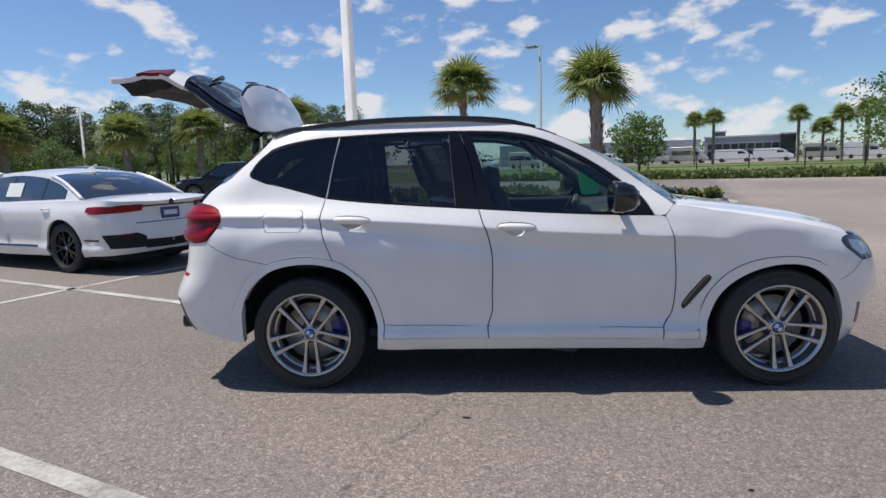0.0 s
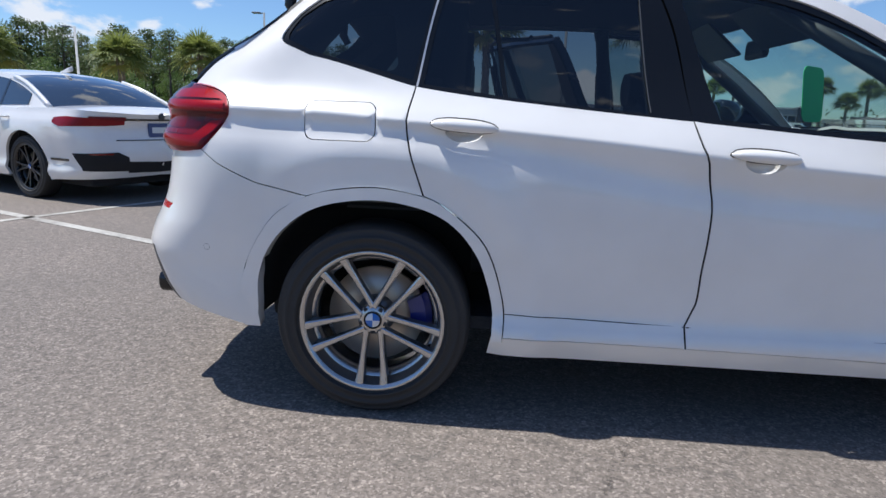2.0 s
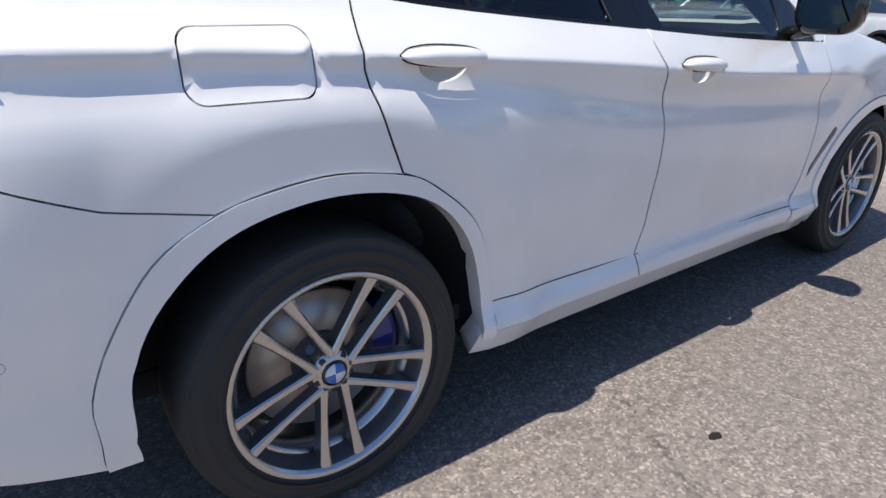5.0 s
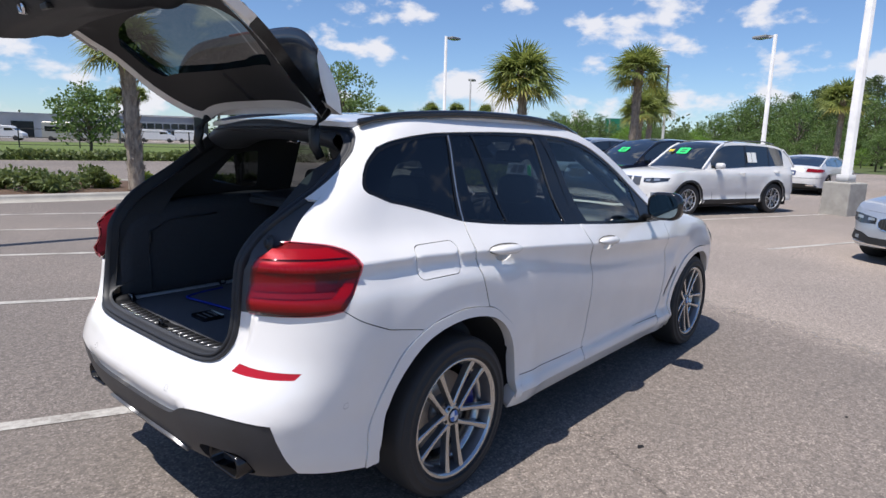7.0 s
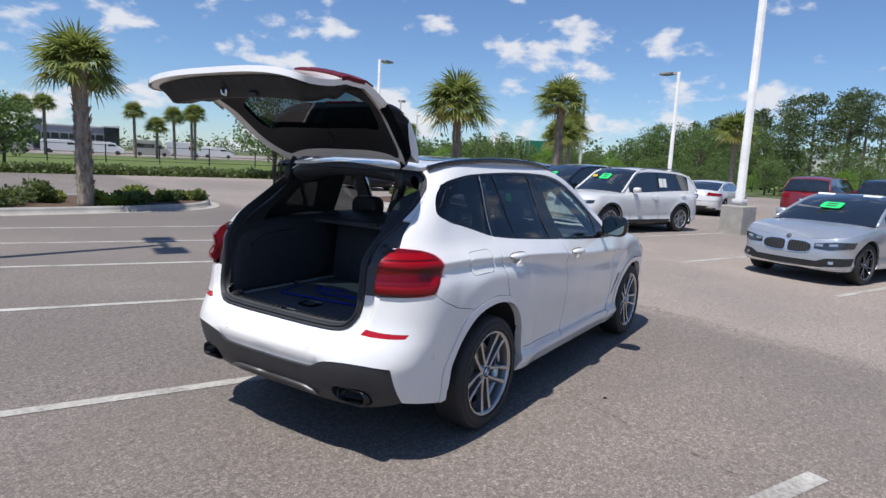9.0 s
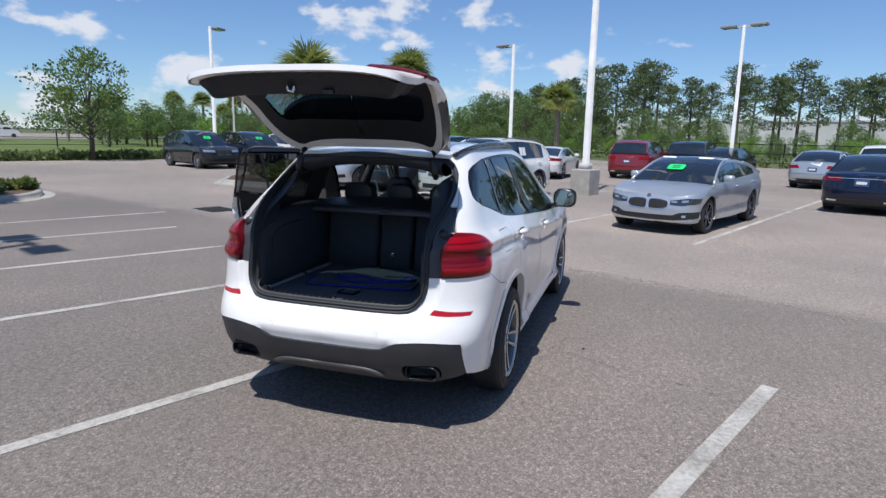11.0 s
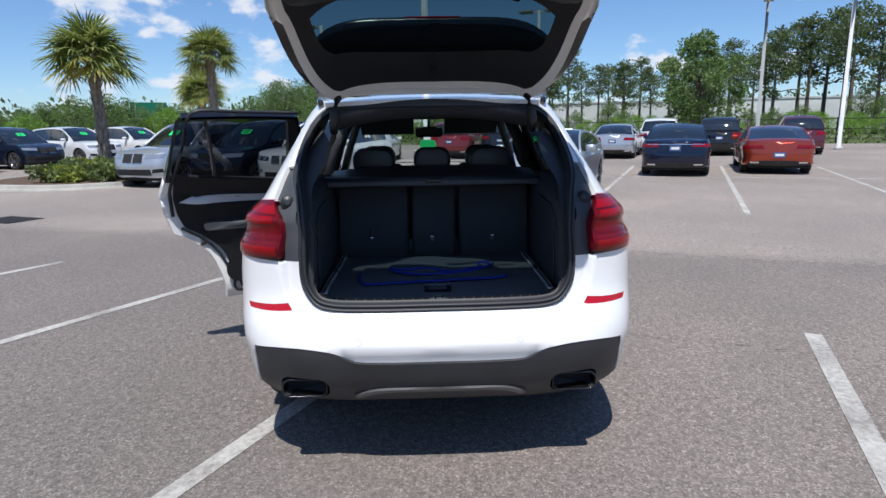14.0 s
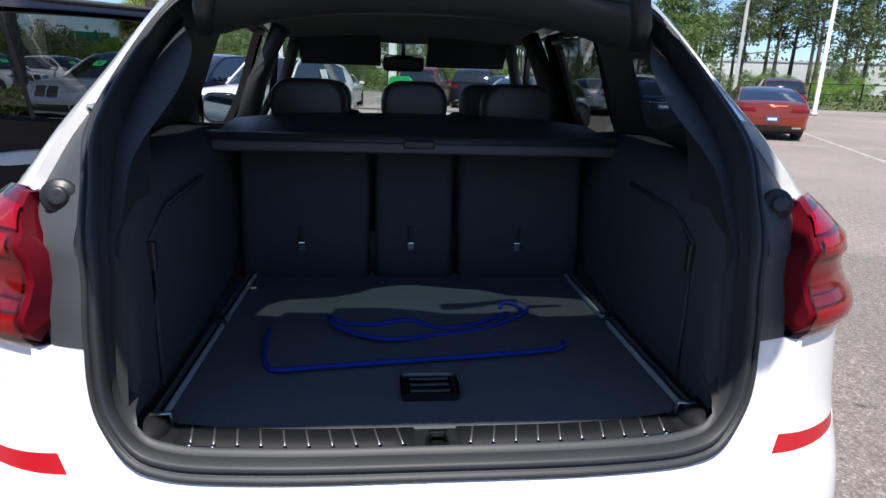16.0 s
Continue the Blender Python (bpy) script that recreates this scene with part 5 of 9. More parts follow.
# door mirrors
for par, sg in ((front_door, -1), (front_door_left, 1)):
    secs = []
    for q, (x, hw, hh, dz) in enumerate(((1.835, 0.095, 0.078, 0.0), (1.85, 0.108, 0.088, 0.0), (1.90, 0.106, 0.087, -0.002), (1.95, 0.088, 0.072, -0.006), (1.985, 0.055, 0.045, -0.01))):
        secs.append([Vector((x, sg * 1.035 + p.x, 1.182 + dz + p.y)) for p in rounded(0, 0, 2 * hw, 2 * hh, min(hw, hh) * 0.75, 5)])
    bm = bmesh.new()
    loft(bm, secs)
    bmesh.ops.recalc_face_normals(bm, faces=bm.faces)
    mir = finish("door_mirror", bm, M["gloss"], par, "gloss black door mirror")
    bm = bmesh.new()
    loft(bm, [[Vector((x, sg * 1.035 + p.x, 1.182 + p.y)) for p in rounded(0, 0, 0.178, 0.142, 0.055, 5)] for x in (1.836, 1.8335)])
    finish("mirror_glass", bm, M["mirror"], mir, smooth=False)
    tube("mirror_arm", [(1.93, sg * 0.86, 1.085), (1.925, sg * 0.93, 1.10), (1.92, sg * 0.99, 1.115)], [0.03, 0.025, 0.022], M["gloss"], mir)

# wheel wells and dark inner body behind the panels
for cx in (0.0, 2.85):
    for sg in (-1, 1):
        bm = bmesh.new()
        rr = 0.469
        a = [[bm.verts.new((cx + rr * math.cos(t), sg * yy, 0.36 + rr * math.sin(t))) for yy in (min(0.895, -skin(*at_x(cx + rr * math.cos(t), max(0.26, 0.36 + rr * math.sin(t)))).y - 0.02), 0.56)] for t in np.linspace(-0.09, math.pi + 0.09, 26)]
        for p, q in zip(a, a[1:]):
            bm.faces.new((p[0], q[0], q[1], p[1]))
        c = bm.verts.new((cx, sg * 0.56, 0.36))
        for p, q in zip(a, a[1:]):
            bm.faces.new((p[1], q[1], c))
        finish("wheel_well", bm, M["well"], suv)
box("underbody", (-0.50, -0.55, 0.23), (3.20, 0.55, 0.32), M["well"], suv, 0.03)
for sg in (-1, 1):
    box("side_member", (0.46, sg * 0.80 - 0.09, 0.25), (2.40, sg * 0.80 + 0.06, 0.32), M["well"], suv, 0.02)
box("rear_axle", (-0.06, -0.75, 0.28), (0.06, 0.75, 0.40), M["well"], suv, 0.02)
box("engine_bay", (2.30, -0.56, 0.30), (3.30, 0.56, 0.86), M["well"], suv, 0.03)
for sg in (-1, 1):
    wheel(suv, 0.0, sg * 0.812, sg, width=0.235, rim=0.269, spin=0 if sg < 0 else 20, brake=1 if sg < 0 else -1)
    wheel(suv, 2.864, sg * 0.812, sg, width=0.235, rim=0.269, spin=8, brake=-1 if sg < 0 else 1)


# ---- the SUV's boot and cabin ----
# inner body sides, with a small window in each
QUARTER_INNER = ring(X([(0.050, 1.310), (0.035, 1.288), (-0.02, 1.285), (-0.11, 1.300), (-0.215, 1.320), (-0.232, 1.335), (-0.215, 1.365)]), X([(-0.215, 1.365), (-0.155, 1.440), (-0.12, 1.470), (-0.06, 1.482), (0.01, 1.486), (0.022, 1.470)]), X([(0.022, 1.470), (0.036, 1.40), (0.050, 1.310)]))
inner_hi = ring(X([(-0.30, 0.80), (0.1, 0.80), (0.30, 0.86), (0.30, 1.20)]), X([(0.30, 1.20), (0.30, 1.60)]), X([(0.30, 1.60), (0.0, 1.59), (-0.25, 1.56)]), [at_x(-0.25, 1.56), at_y(0.52, 1.48), at_y(0.555, 1.30), at_y(0.56, 1.10), at_y(0.55, 0.80)], [at_y(0.55, 0.80), at_x(-0.5, 0.80), at_x(-0.30, 0.80)])
yo = lambda x, yi: 0.76 if x > -0.35 else 0.66 if x > -0.62 else yi + 0.025
pair("inner_quarter", inner_hi, M["cabin"], holes=[QUARTER_INNER], step=0.04, lift=-0.055, depth=0.0)
for sg in (-1, 1):
    # boot side trims
    bm = bmesh.new()
    secs = []
    for x, yi, zt in ((-0.80, 0.552, 1.04), (-0.74, 0.558, 1.16), (-0.66, 0.560, 1.20), (-0.30, 0.562, 1.22), (0.0, 0.572, 1.23), (0.22, 0.58, 1.23)):
        secs.append([Vector((x, sg * q, z)) for q, z in ((yi, 0.74), (yi - 0.012, 0.80), (yi - 0.018, 0.95), (yi - 0.01, zt - 0.06), (yi + 0.02, zt), (yo(x, yi), zt + 0.01), (yo(x, yi), 0.84), (yi + 0.024, 0.84), (yi + 0.022, 0.74))])
    loft(bm, secs)
    bmesh.ops.recalc_face_normals(bm, faces=bm.faces)
    finish("boot_side_trim", bm, M["carpet"], suv, "black carpeted boot side")
    # recessed side panel edge and small hook
    tube("trim_edge", [(-0.66, sg * 0.542, 0.78), (-0.665, sg * 0.540, 0.95), (-0.65, sg * 0.543, 1.08), (-0.55, sg * 0.542, 1.13), (-0.3, sg * 0.542, 1.145)], 0.005, M["carpet"], suv, 6)
    box("bag_hook", (-0.66, sg * 0.545 - 0.012, 1.02), (-0.645, sg * 0.545 + 0.012, 1.08), M["trim"], suv, 0.004)
    # cabin side walls and pillars
    box("cabin_side", (0.50, 0.77 if sg > 0 else -0.86, 0.30), (2.25, 0.86 if sg > 0 else -0.77, 1.08), M["cabin"], suv, 0.02) if sg < 0 else box("cabin_side", (1.14, 0.77, 0.30), (2.25, 0.86, 1.08), M["cabin"], suv, 0.02)
    tube("centre_pillar_trim", [(1.10, sg * 0.78, 1.02), (1.05, sg * 0.665, 1.35), (1.0, sg * 0.545, 1.58)], [0.055, 0.045, 0.04], M["cabin"], suv, 8)
    tube("screen_pillar_trim", [(2.12, sg * 0.77, 1.08), (1.77, sg * 0.66, 1.33), (1.43, sg * 0.545, 1.55)], [0.035, 0.032, 0.03], M["cabin"], suv, 8)
    # floor rails with lashing eyes
    for y0 in (0.512, 0.532):
        box("floor_rail", (-0.76, sg * y0 - 0.004, 0.757), (0.09, sg * y0 + 0.004, 0.769), M["stripsilver" if y0 < 0.52 else "satin"], suv, 0.002)
    box("rail_slot", (-0.76, min(sg * 0.516, sg * 0.528), 0.752), (0.09, max(sg * 0.516, sg * 0.528), 0.7605), M["gap"], suv)
    for xx in (-0.30,):
        box("rail_stop", (xx - 0.02, sg * 0.522 - 0.016, 0.757), (xx + 0.02, sg * 0.522 + 0.016, 0.779), M["trim"], suv, 0.005)
        box("rail_clip", (xx - 0.01, sg * 0.505 - 0.006, 0.768), (xx + 0.01, sg * 0.505 + 0.006, 0.780), M["satin"], suv, 0.003)
    tube("lashing_eye", [(-0.78, sg * 0.525, 0.757), (-0.78, sg * 0.525, 0.782), (-0.78, sg * 0.490, 0.786), (-0.78, sg * 0.490, 0.757)], 0.005, M["satin"], suv, 6)
    # rounded corner pods by the sill
    bm = bmesh.new()
    bmesh.ops.create_uvsphere(bm, u_segments=16, v_segments=8, radius=1.0)
    for v in bm.verts:
        v.co = Vector((-0.80 + v.co.x * 0.055, sg * 0.520 + v.co.y * 0.035, 0.755 + v.co.z * 0.030))
    finish("corner_pod", bm, M["sillblack"], suv)

# boot floor, sill plate with its ribs, catch
panel("boot_floor", ring([(-0.79, -0.54), (-0.815, 0.0), (-0.79, 0.54)], [(-0.79, 0.54), (0.14, 0.57)], [(0.14, 0.57), (0.14, -0.57)], [(0.14, -0.57), (-0.79, -0.54)]), lambda x, y: Vector((x, y, 0.755 - 0.004 * math.exp(-((x + 0.8) / 0.03) ** 2))), M["bootfloor"], suv,
      step=0.08, core=(0, 0, -5), depth=0.03, label="black carpeted boot floor")


def sill(u, v):
    y = (u * 2 - 1)
    yy = y * 0.56
    prof = ((-0.80, 0.752), (-0.825, 0.757), (-0.885, 0.757), (-0.90, 0.748), (-0.93, 0.742), (-0.945, 0.725))
    k = v * (len(prof) - 1)
    i = min(int(k), len(prof) - 2)
    a, b = prof[i], prof[i + 1]
    t = k - i
    lift = 0.03 * max(0.0, abs(y) - 0.85) / 0.15
    return Vector((a[0] + (b[0] - a[0]) * t + 0.06 * y**4, yy, a[1] + (b[1] - a[1]) * t + lift))


grid("boot_sill", 28, 10, sill, M["sillblack"], suv, "dark plastic boot sill")
def sill_top(y, x):
    return Vector((x + 0.06 * (y / 0.56) ** 4, y, 0.7585))


for sg in (-1, 1):
    tube("sill_strip", [sill_top(sg * (0.035 + 0.0435 * i), -0.872) for i in range(11)], 0.0028, M["chrome"], suv, 6)
    grid("sill_pad", 10, 1, lambda u, v: sill_top(sg * (0.04 + 0.43 * u), -0.868 + 0.062 * v) + Vector((0, 0, 0.001)), M["sillblack"], suv, thick=0.002)
    for i in range(10):
        y = sg * (0.06 + 0.042 * i)
        tube("sill_rib", [sill_top(y, -0.866), sill_top(y + sg * 0.012, -0.81) + Vector((0, 0, 0.001))], 0.0019, M["satin"], suv, 6)
        tube("rib_foot", [sill_top(y, -0.874), sill_top(y, -0.864)], 0.0048, M["chrome"], suv, 6)
bm = bmesh.new()
tube_mesh(bm, [(-0.862, -0.014, 0.755), (-0.862, -0.014, 0.785), (-0.862, 0.014, 0.785), (-0.862, 0.014, 0.755)], 0.005, 8)
box_mesh(bm, (-0.885, -0.022, 0.752), (-0.84, 0.022, 0.764), 0.003)
finish("gate_catch", bm, M["gloss"], suv, "black metal gate catch")
hd = box("floor_handle", (-0.705, -0.062, 0.756), (-0.605, 0.062, 0.766), M["gloss"], suv, 0.012, "black floor hatch handle")
for i in range(3):
    box("handle_rib", (-0.685 + 0.026 * i, -0.042, 0.764), (-0.677 + 0.026 * i, 0.042, 0.768), M["gutter"], hd, 0.002)

# rear seat backs, three, with latches, and head rests
for y0, y1 in ((-0.56, -0.148), (-0.128, 0.128), (0.148, 0.56)):
    bm = bmesh.new()
    lo = [Vector((p.x, p.y, 0)) for p in rounded(0, (y0 + y1) / 2, 0.13, y1 - y0, 0.03, 4)]
    secs = []
    for z, dx, k in ((0.745, 0.155, 1.0), (0.95, 0.185, 1.0), (1.14, 0.215, 1.0), (1.20, 0.225, 0.98), (1.225, 0.235, 0.92)):
        secs.append([Vector((p.x * k + dx, (p.y - (y0 + y1) / 2) * k + (y0 + y1) / 2, z)) for p in lo])
    loft(bm, secs)
    bmesh.ops.recalc_face_normals(bm, faces=bm.faces)
    sb = finish("rear_seat_back", bm, M["carpet"], suv, "black folding rear seat back")
    yc = {-0.56: -0.342, -0.128: 0.011, 0.148: 0.363}[y0]
    hk = box("seat_latch", (0.090, yc - 0.012, 0.845), (0.104, yc + 0.012, 0.875), M["chrome"], sb, 0.004)
    box("latch_strap", (0.104, yc - 0.008, 0.875), (0.112, yc + 0.008, 0.925), M["trim"], sb, 0.003)


def head_rest(x, y, z, w, h, par=suv):
    bm = bmesh.new()
    secs = [[Vector((x + dx, y + p.x, z + p.y)) for p in rounded(0, 0, w * k, h * k, min(w, h) * 0.42 * k, 5)] for dx, k in ((-0.055, 0.80), (-0.05, 0.92), (0.0, 1.0), (0.045, 0.93), (0.055, 0.8))]
    loft(bm, secs)
    bmesh.ops.recalc_face_normals(bm, faces=bm.faces)
    hr = finish("head_rest", bm, M["leather"], par, "black leather head rest")
    for dy in (-0.05, 0.05):
        tube("head_rest_post", [(x, y + dy, z - h * 0.4), (x, y + dy, z - h * 0.5 - 0.08)], 0.006, M["trim"], hr, 6)


head_rest(0.26, 0.345, 1.30, 0.25, 0.16)
head_rest(0.26, 0.0, 1.305, 0.22, 0.15)
head_rest(0.26, -0.345, 1.30, 0.25, 0.16)
# roller cover across the seat tops
bm = bmesh.new()
loft(bm, [[Vector((-0.02 + p.x, y, 1.205 + p.y)) for p in rounded(0, 0, 0.10, 0.055, 0.022, 4)] for y in (-0.60, 0.60)])
bmesh.ops.recalc_face_normals(bm, faces=bm.faces)
finish("luggage_cover", bm, M["cabin"], suv, "black luggage cover cassette")
box("cover_lip", (-0.085, -0.575, 1.183), (-0.065, 0.575, 1.213), M["gutter"], suv, 0.006)
box("cover_handle", (-0.095, -0.045, 1.198), (-0.07, 0.045, 1.222), M["trim"], suv, 0.006)
grid("cover_blind", 6, 12, lambda u, v: Vector((-0.065 + 0.27 * u, -0.57 + 1.14 * v, 1.216 + 0.062 * u ** 0.7 - 0.025 * u * abs(2 * v - 1) ** 3)), M["leather"], suv, thick=0.003)

# front seats, rear bench, dash, wheel, mirror
for sg in (-1, 1):
    y = sg * 0.38
    bm = bmesh.new()
    secs = [[Vector((x + p.x, y + p.y, z)) for p in rounded(0, 0, 0.13 * k, 0.50 * k, 0.05, 4)] for x, z, k in ((1.40, 0.55, 0.95), (1.33, 0.75, 1.0), (1.26, 1.0, 1.0), (1.21, 1.18, 0.86), (1.20, 1.23, 0.6))]
    loft(bm, secs)
    secs = [[Vector((x, y + p.x, 0.55 + p.y + dz)) for p in rounded(0, 0, 0.52, 0.16, 0.06, 4)] for x, dz in ((1.36, 0.0), (1.6, 0.02), (1.85, 0.04), (1.90, 0.03))]
    loft(bm, secs)
    bmesh.ops.recalc_face_normals(bm, faces=bm.faces)
    st = finish("front_seat", bm, M["leather"], suv, "black leather front seat")
    head_rest(1.17, y, 1.275, 0.25, 0.18, suv)
bm = bmesh.new()
loft(bm, [[Vector((x, p.x, z + p.y)) for p in rounded(0, 0, 1.3, 0.2, 0.08, 4)] for x, z in ((0.35, 0.58), (0.6, 0.60), (0.85, 0.62))])
bmesh.ops.recalc_face_normals(bm, faces=bm.faces)
finish("rear_bench", bm, M["leather"], suv, "black leather rear bench")
bm = bmesh.new()
loft(bm, [[Vector((2.05 + p.x, y, 0.93 + p.y)) for p in rounded(0, 0, 0.42, 0.30, 0.09, 5)] for y in (-0.77, -0.4, 0.4, 0.77)])
bmesh.ops.recalc_face_normals(bm, faces=bm.faces)
finish("dashboard", bm, M["cabin"], suv, "black dashboard")
bm = bmesh.new()
n = 32
pts = []
rot = pose(1.78, 0.38, 0.95, 0, -62, 0)
rings = []
for i in range(n):
    a = 2 * math.pi * i / n
    rings.append([bm.verts.new(rot @ Vector(((0.185 + 0.015 * math.cos(b)) * math.cos(a), (0.185 + 0.015 * math.cos(b)) * math.sin(a), 0.015 * math.sin(b)))) for b in np.linspace(0, 2 * math.pi, 9)[:-1]])
for a, b in zip(rings, rings[1:] + rings[:1]):
    for k in range(8):
        bm.faces.new((a[k], a[(k + 1) % 8], b[(k + 1) % 8], b[k]))
sw = finish("steering_wheel", bm, M["leather"], suv, "black leather steering wheel")
bm = bmesh.new()
for a in (0, math.pi, -math.pi / 2):
    tube_mesh(bm, [rot @ Vector((0.03 * math.cos(a + math.pi / 2), 0.03 * math.sin(a + math.pi / 2), -0.01)), rot @ Vector((0.185 * math.cos(a + math.pi / 2), 0.185 * math.sin(a + math.pi / 2), 0))], 0.02, 6)
tube_mesh(bm, [rot @ Vector((0, 0, 0.015)), rot @ Vector((0, 0, -0.12))], [0.06, 0.04], 12)
finish("steering_hub", bm, M["cabin"], sw)
mirror = box("cabin_mirror", (1.60, -0.11, 1.415), (1.625, 0.11, 1.50), M["trim"], suv, 0.02, "black rear-view mirror")
tube("mirror_stalk", [(1.61, 0, 1.49), (1.66, 0, 1.56)], 0.012, M["trim"], mirror, 6)
for sg in (-1, 1):
    box("sun_visor", (-0.02, sg * 0.33 - 0.21, -0.008), (0.20, sg * 0.33 + 0.21, 0.008), M["cabin"], suv, 0.006, m=pose(1.44, 0, 1.575, 0, 41, 0))
    tube("grab_handle", [(0.40, sg * 0.575, 1.555), (0.42, sg * 0.55, 1.535), (0.60, sg * 0.55, 1.535), (0.62, sg * 0.575, 1.555)], 0.011, M["gutter"], suv, 6)
    tube("belt_guide", [(0.12, sg * 0.50, 1.53), (0.16, sg * 0.47, 1.525), (0.20, sg * 0.50, 1.53)], 0.008, M["chrome"], suv, 6)
box("firewall", (2.26, -0.78, 0.30), (2.30, 0.78, 1.07), M["well"], suv)
box("cabin_floor", (0.10, -0.78, 0.31), (2.28, 0.78, 0.36), M["carpet"], suv)
# header over the opening


def header(u, v):
    y = u * 2 - 1
    prof = ((-0.358, 1.632), (-0.385, 1.60), (-0.35, 1.565), (-0.29, 1.540), (-0.17, 1.545), (-0.08, 1.60))
    k = v * 5
    i = min(int(k), 4)
    t = k - i
    x, z = (prof[i][n] + (prof[i + 1][n] - prof[i][n]) * t for n in (0, 1))
    return Vector((x + 0.03 * y * y, y * 0.50, z - 0.060 * abs(y) ** 2.5))


grid("opening_header", 24, 12, header, M["gutter"], suv, "dark grey moulded trim over the boot opening")

# windscreen sale tag, hung inside
def tag(parent, m, w=0.24, h=0.30, bars=2):
    bm = bmesh.new()
    o = rounded(0, 0, w, h, 0.04, 4)
    loft(bm, [[Vector((p.x, 0.0, p.y)) for p in o], [Vector((p.x, 0.003, p.y)) for p in o]])
    t = finish("sale_tag", bm, M["saletag"], parent, "bright green paper windscreen tag", smooth=False, m=m)
    return t


tag(suv, pose(1.895, 0.0, 1.265, -6, 0, 40), 0.21, 0.25)

# folded floor mat with blue edging on the boot floor
boot_mat = root("folded_floor_mat", pose(-0.27, 0.0, 0.7605), "folded charcoal floor mats with blue edging on the boot floor", "floor mat")


def mat_sheet(name, outline, zf, parent):
    panel(name, outline, lambda x, y: Vector((x, y, zf(x, y))), M["mat"], parent, step=0.03, core=(0, 0, -5), depth=0.006)


def edging(curve, zf, parent):
    pts = [Vector((p.x, p.y, zf(p.x, p.y) + 0.001)) for p in spline([Vector(q) for q in curve], 0.02)]
    tube("edging", pts, 0.0058, M["bluepipe"], parent, 6, "bright blue stitched edging")


def low_z(x, y):
    return 0.006 + 0.006 * max(0.0, math.sin(4 * x + 2 * y + 0.6))


def top_z(x, y):
    return 0.020 + 0.008 * math.sin(9 * x + 5 * y) + 0.008 * math.sin(14 * y) + 0.02 * max(0.0, x + 0.02)


FRONT = [(-0.10, 0.385), (-0.22, 0.375), (-0.295, 0.355), (-0.312, 0.33), (-0.30, 0.25), (-0.275, 0.05), (-0.255, -0.12), (-0.228, -0.30), (-0.205, -0.345), (-0.18, -0.35)]
o1 = ring(FRONT, [(-0.18, -0.35), (-0.02, -0.33), (0.12, -0.30)], [(0.12, -0.30), (0.19, -0.1), (0.17, 0.15), (0.08, 0.33)], [(0.08, 0.33), (-0.02, 0.375), (-0.10, 0.385)])
mat_sheet("lower_mat", o1, low_z, boot_mat)
edging(FRONT, low_z, boot_mat)
WAVE = [(-0.05, 0.235), (-0.10, 0.225), (-0.155, 0.165), (-0.185, 0.10), (-0.175, 0.04), (-0.135, -0.035), (-0.115, -0.10), (-0.075, -0.20), (-0.02, -0.285), (0.02, -0.305)]
o2 = ring(WAVE, [(0.02, -0.305), (0.10, -0.27), (0.16, -0.18)], [(0.16, -0.18), (0.18, -0.02), (0.13, 0.13)], [(0.13, 0.13), (0.05, 0.22), (-0.05, 0.235)])
mat_sheet("upper_mat", o2, top_z, boot_mat)
edging(WAVE, top_z, boot_mat)
edging([(-0.06, 0.24), (-0.105, 0.19), (-0.115, 0.12), (-0.085, 0.06), (-0.075, 0.02), (-0.10, -0.04), (-0.09, -0.10), (-0.055, -0.17), (-0.02, -0.24)], lambda x, y: top_z(x, y) + 0.004, boot_mat)
edging([(-0.02, -0.285), (0.035, -0.27), (0.05, -0.24), (0.02, -0.225)], lambda x, y: top_z(x, y) + 0.004, boot_mat)


# ---- raised tailgate and open rear door ----
HINGE = Vector((-0.30, 0, 1.655))
LIFT = Matrix.Translation(HINGE) @ pose(0, 0, 0, 0, 76, 0) @ Matrix.Translation(-HINGE)


def gate_skin(y, z):
    p = skin(*at_y(abs(y), z))
    bow = 0.012 * math.exp(-(((z - 1.0) / 0.05) ** 2))
    return Vector((p.x - bow, y, z))


def both(half):
    """A closed outline from its half, which runs from the middle's foot to the middle's top."""
    return ring(*half, *[[(-y, z) for y, z in rev(c)] for c in rev(half)])


G_LOW = [[(0.0, 0.738), (0.30, 0.738), (0.50, 0.740), (0.580, 0.755), (0.618, 0.80), (0.634, 0.88), (0.643, 0.965)], [(0.643, 0.965), (0.648, 1.08), (0.654, 1.16), (0.664, 1.21), (0.662, 1.255)], [(0.662, 1.255), (0.3, 1.238), (0.0, 1.23)]]
G_ALL = [G_LOW[0], [(0.643, 0.965), (0.648, 1.08), (0.654, 1.16), (0.664, 1.21), (0.655, 1.29), (0.632, 1.38), (0.59, 1.48), (0.53, 1.56), (0.48, 1.588)], [(0.48, 1.588), (0.25, 1.605), (0.0, 1.61)]]
gate = panel("tailgate", both(G_LOW), gate_skin, M["white"], suv, step=0.035, depth=0.03, label="white tailgate raised above the boot opening", m=LIFT)
panel("gate_glass", both([[(0.0, 1.235), (0.3, 1.243), (0.655, 1.26)], [(0.655, 1.26), (0.648, 1.30), (0.620, 1.39), (0.575, 1.49), (0.515, 1.56), (0.465, 1.582)], [(0.465, 1.582), (0.25, 1.60), (0.0, 1.605)]]), gate_skin, M["gateglass"], gate, step=0.025, lift=-0.004, depth=0.0, label="tinted rear window")
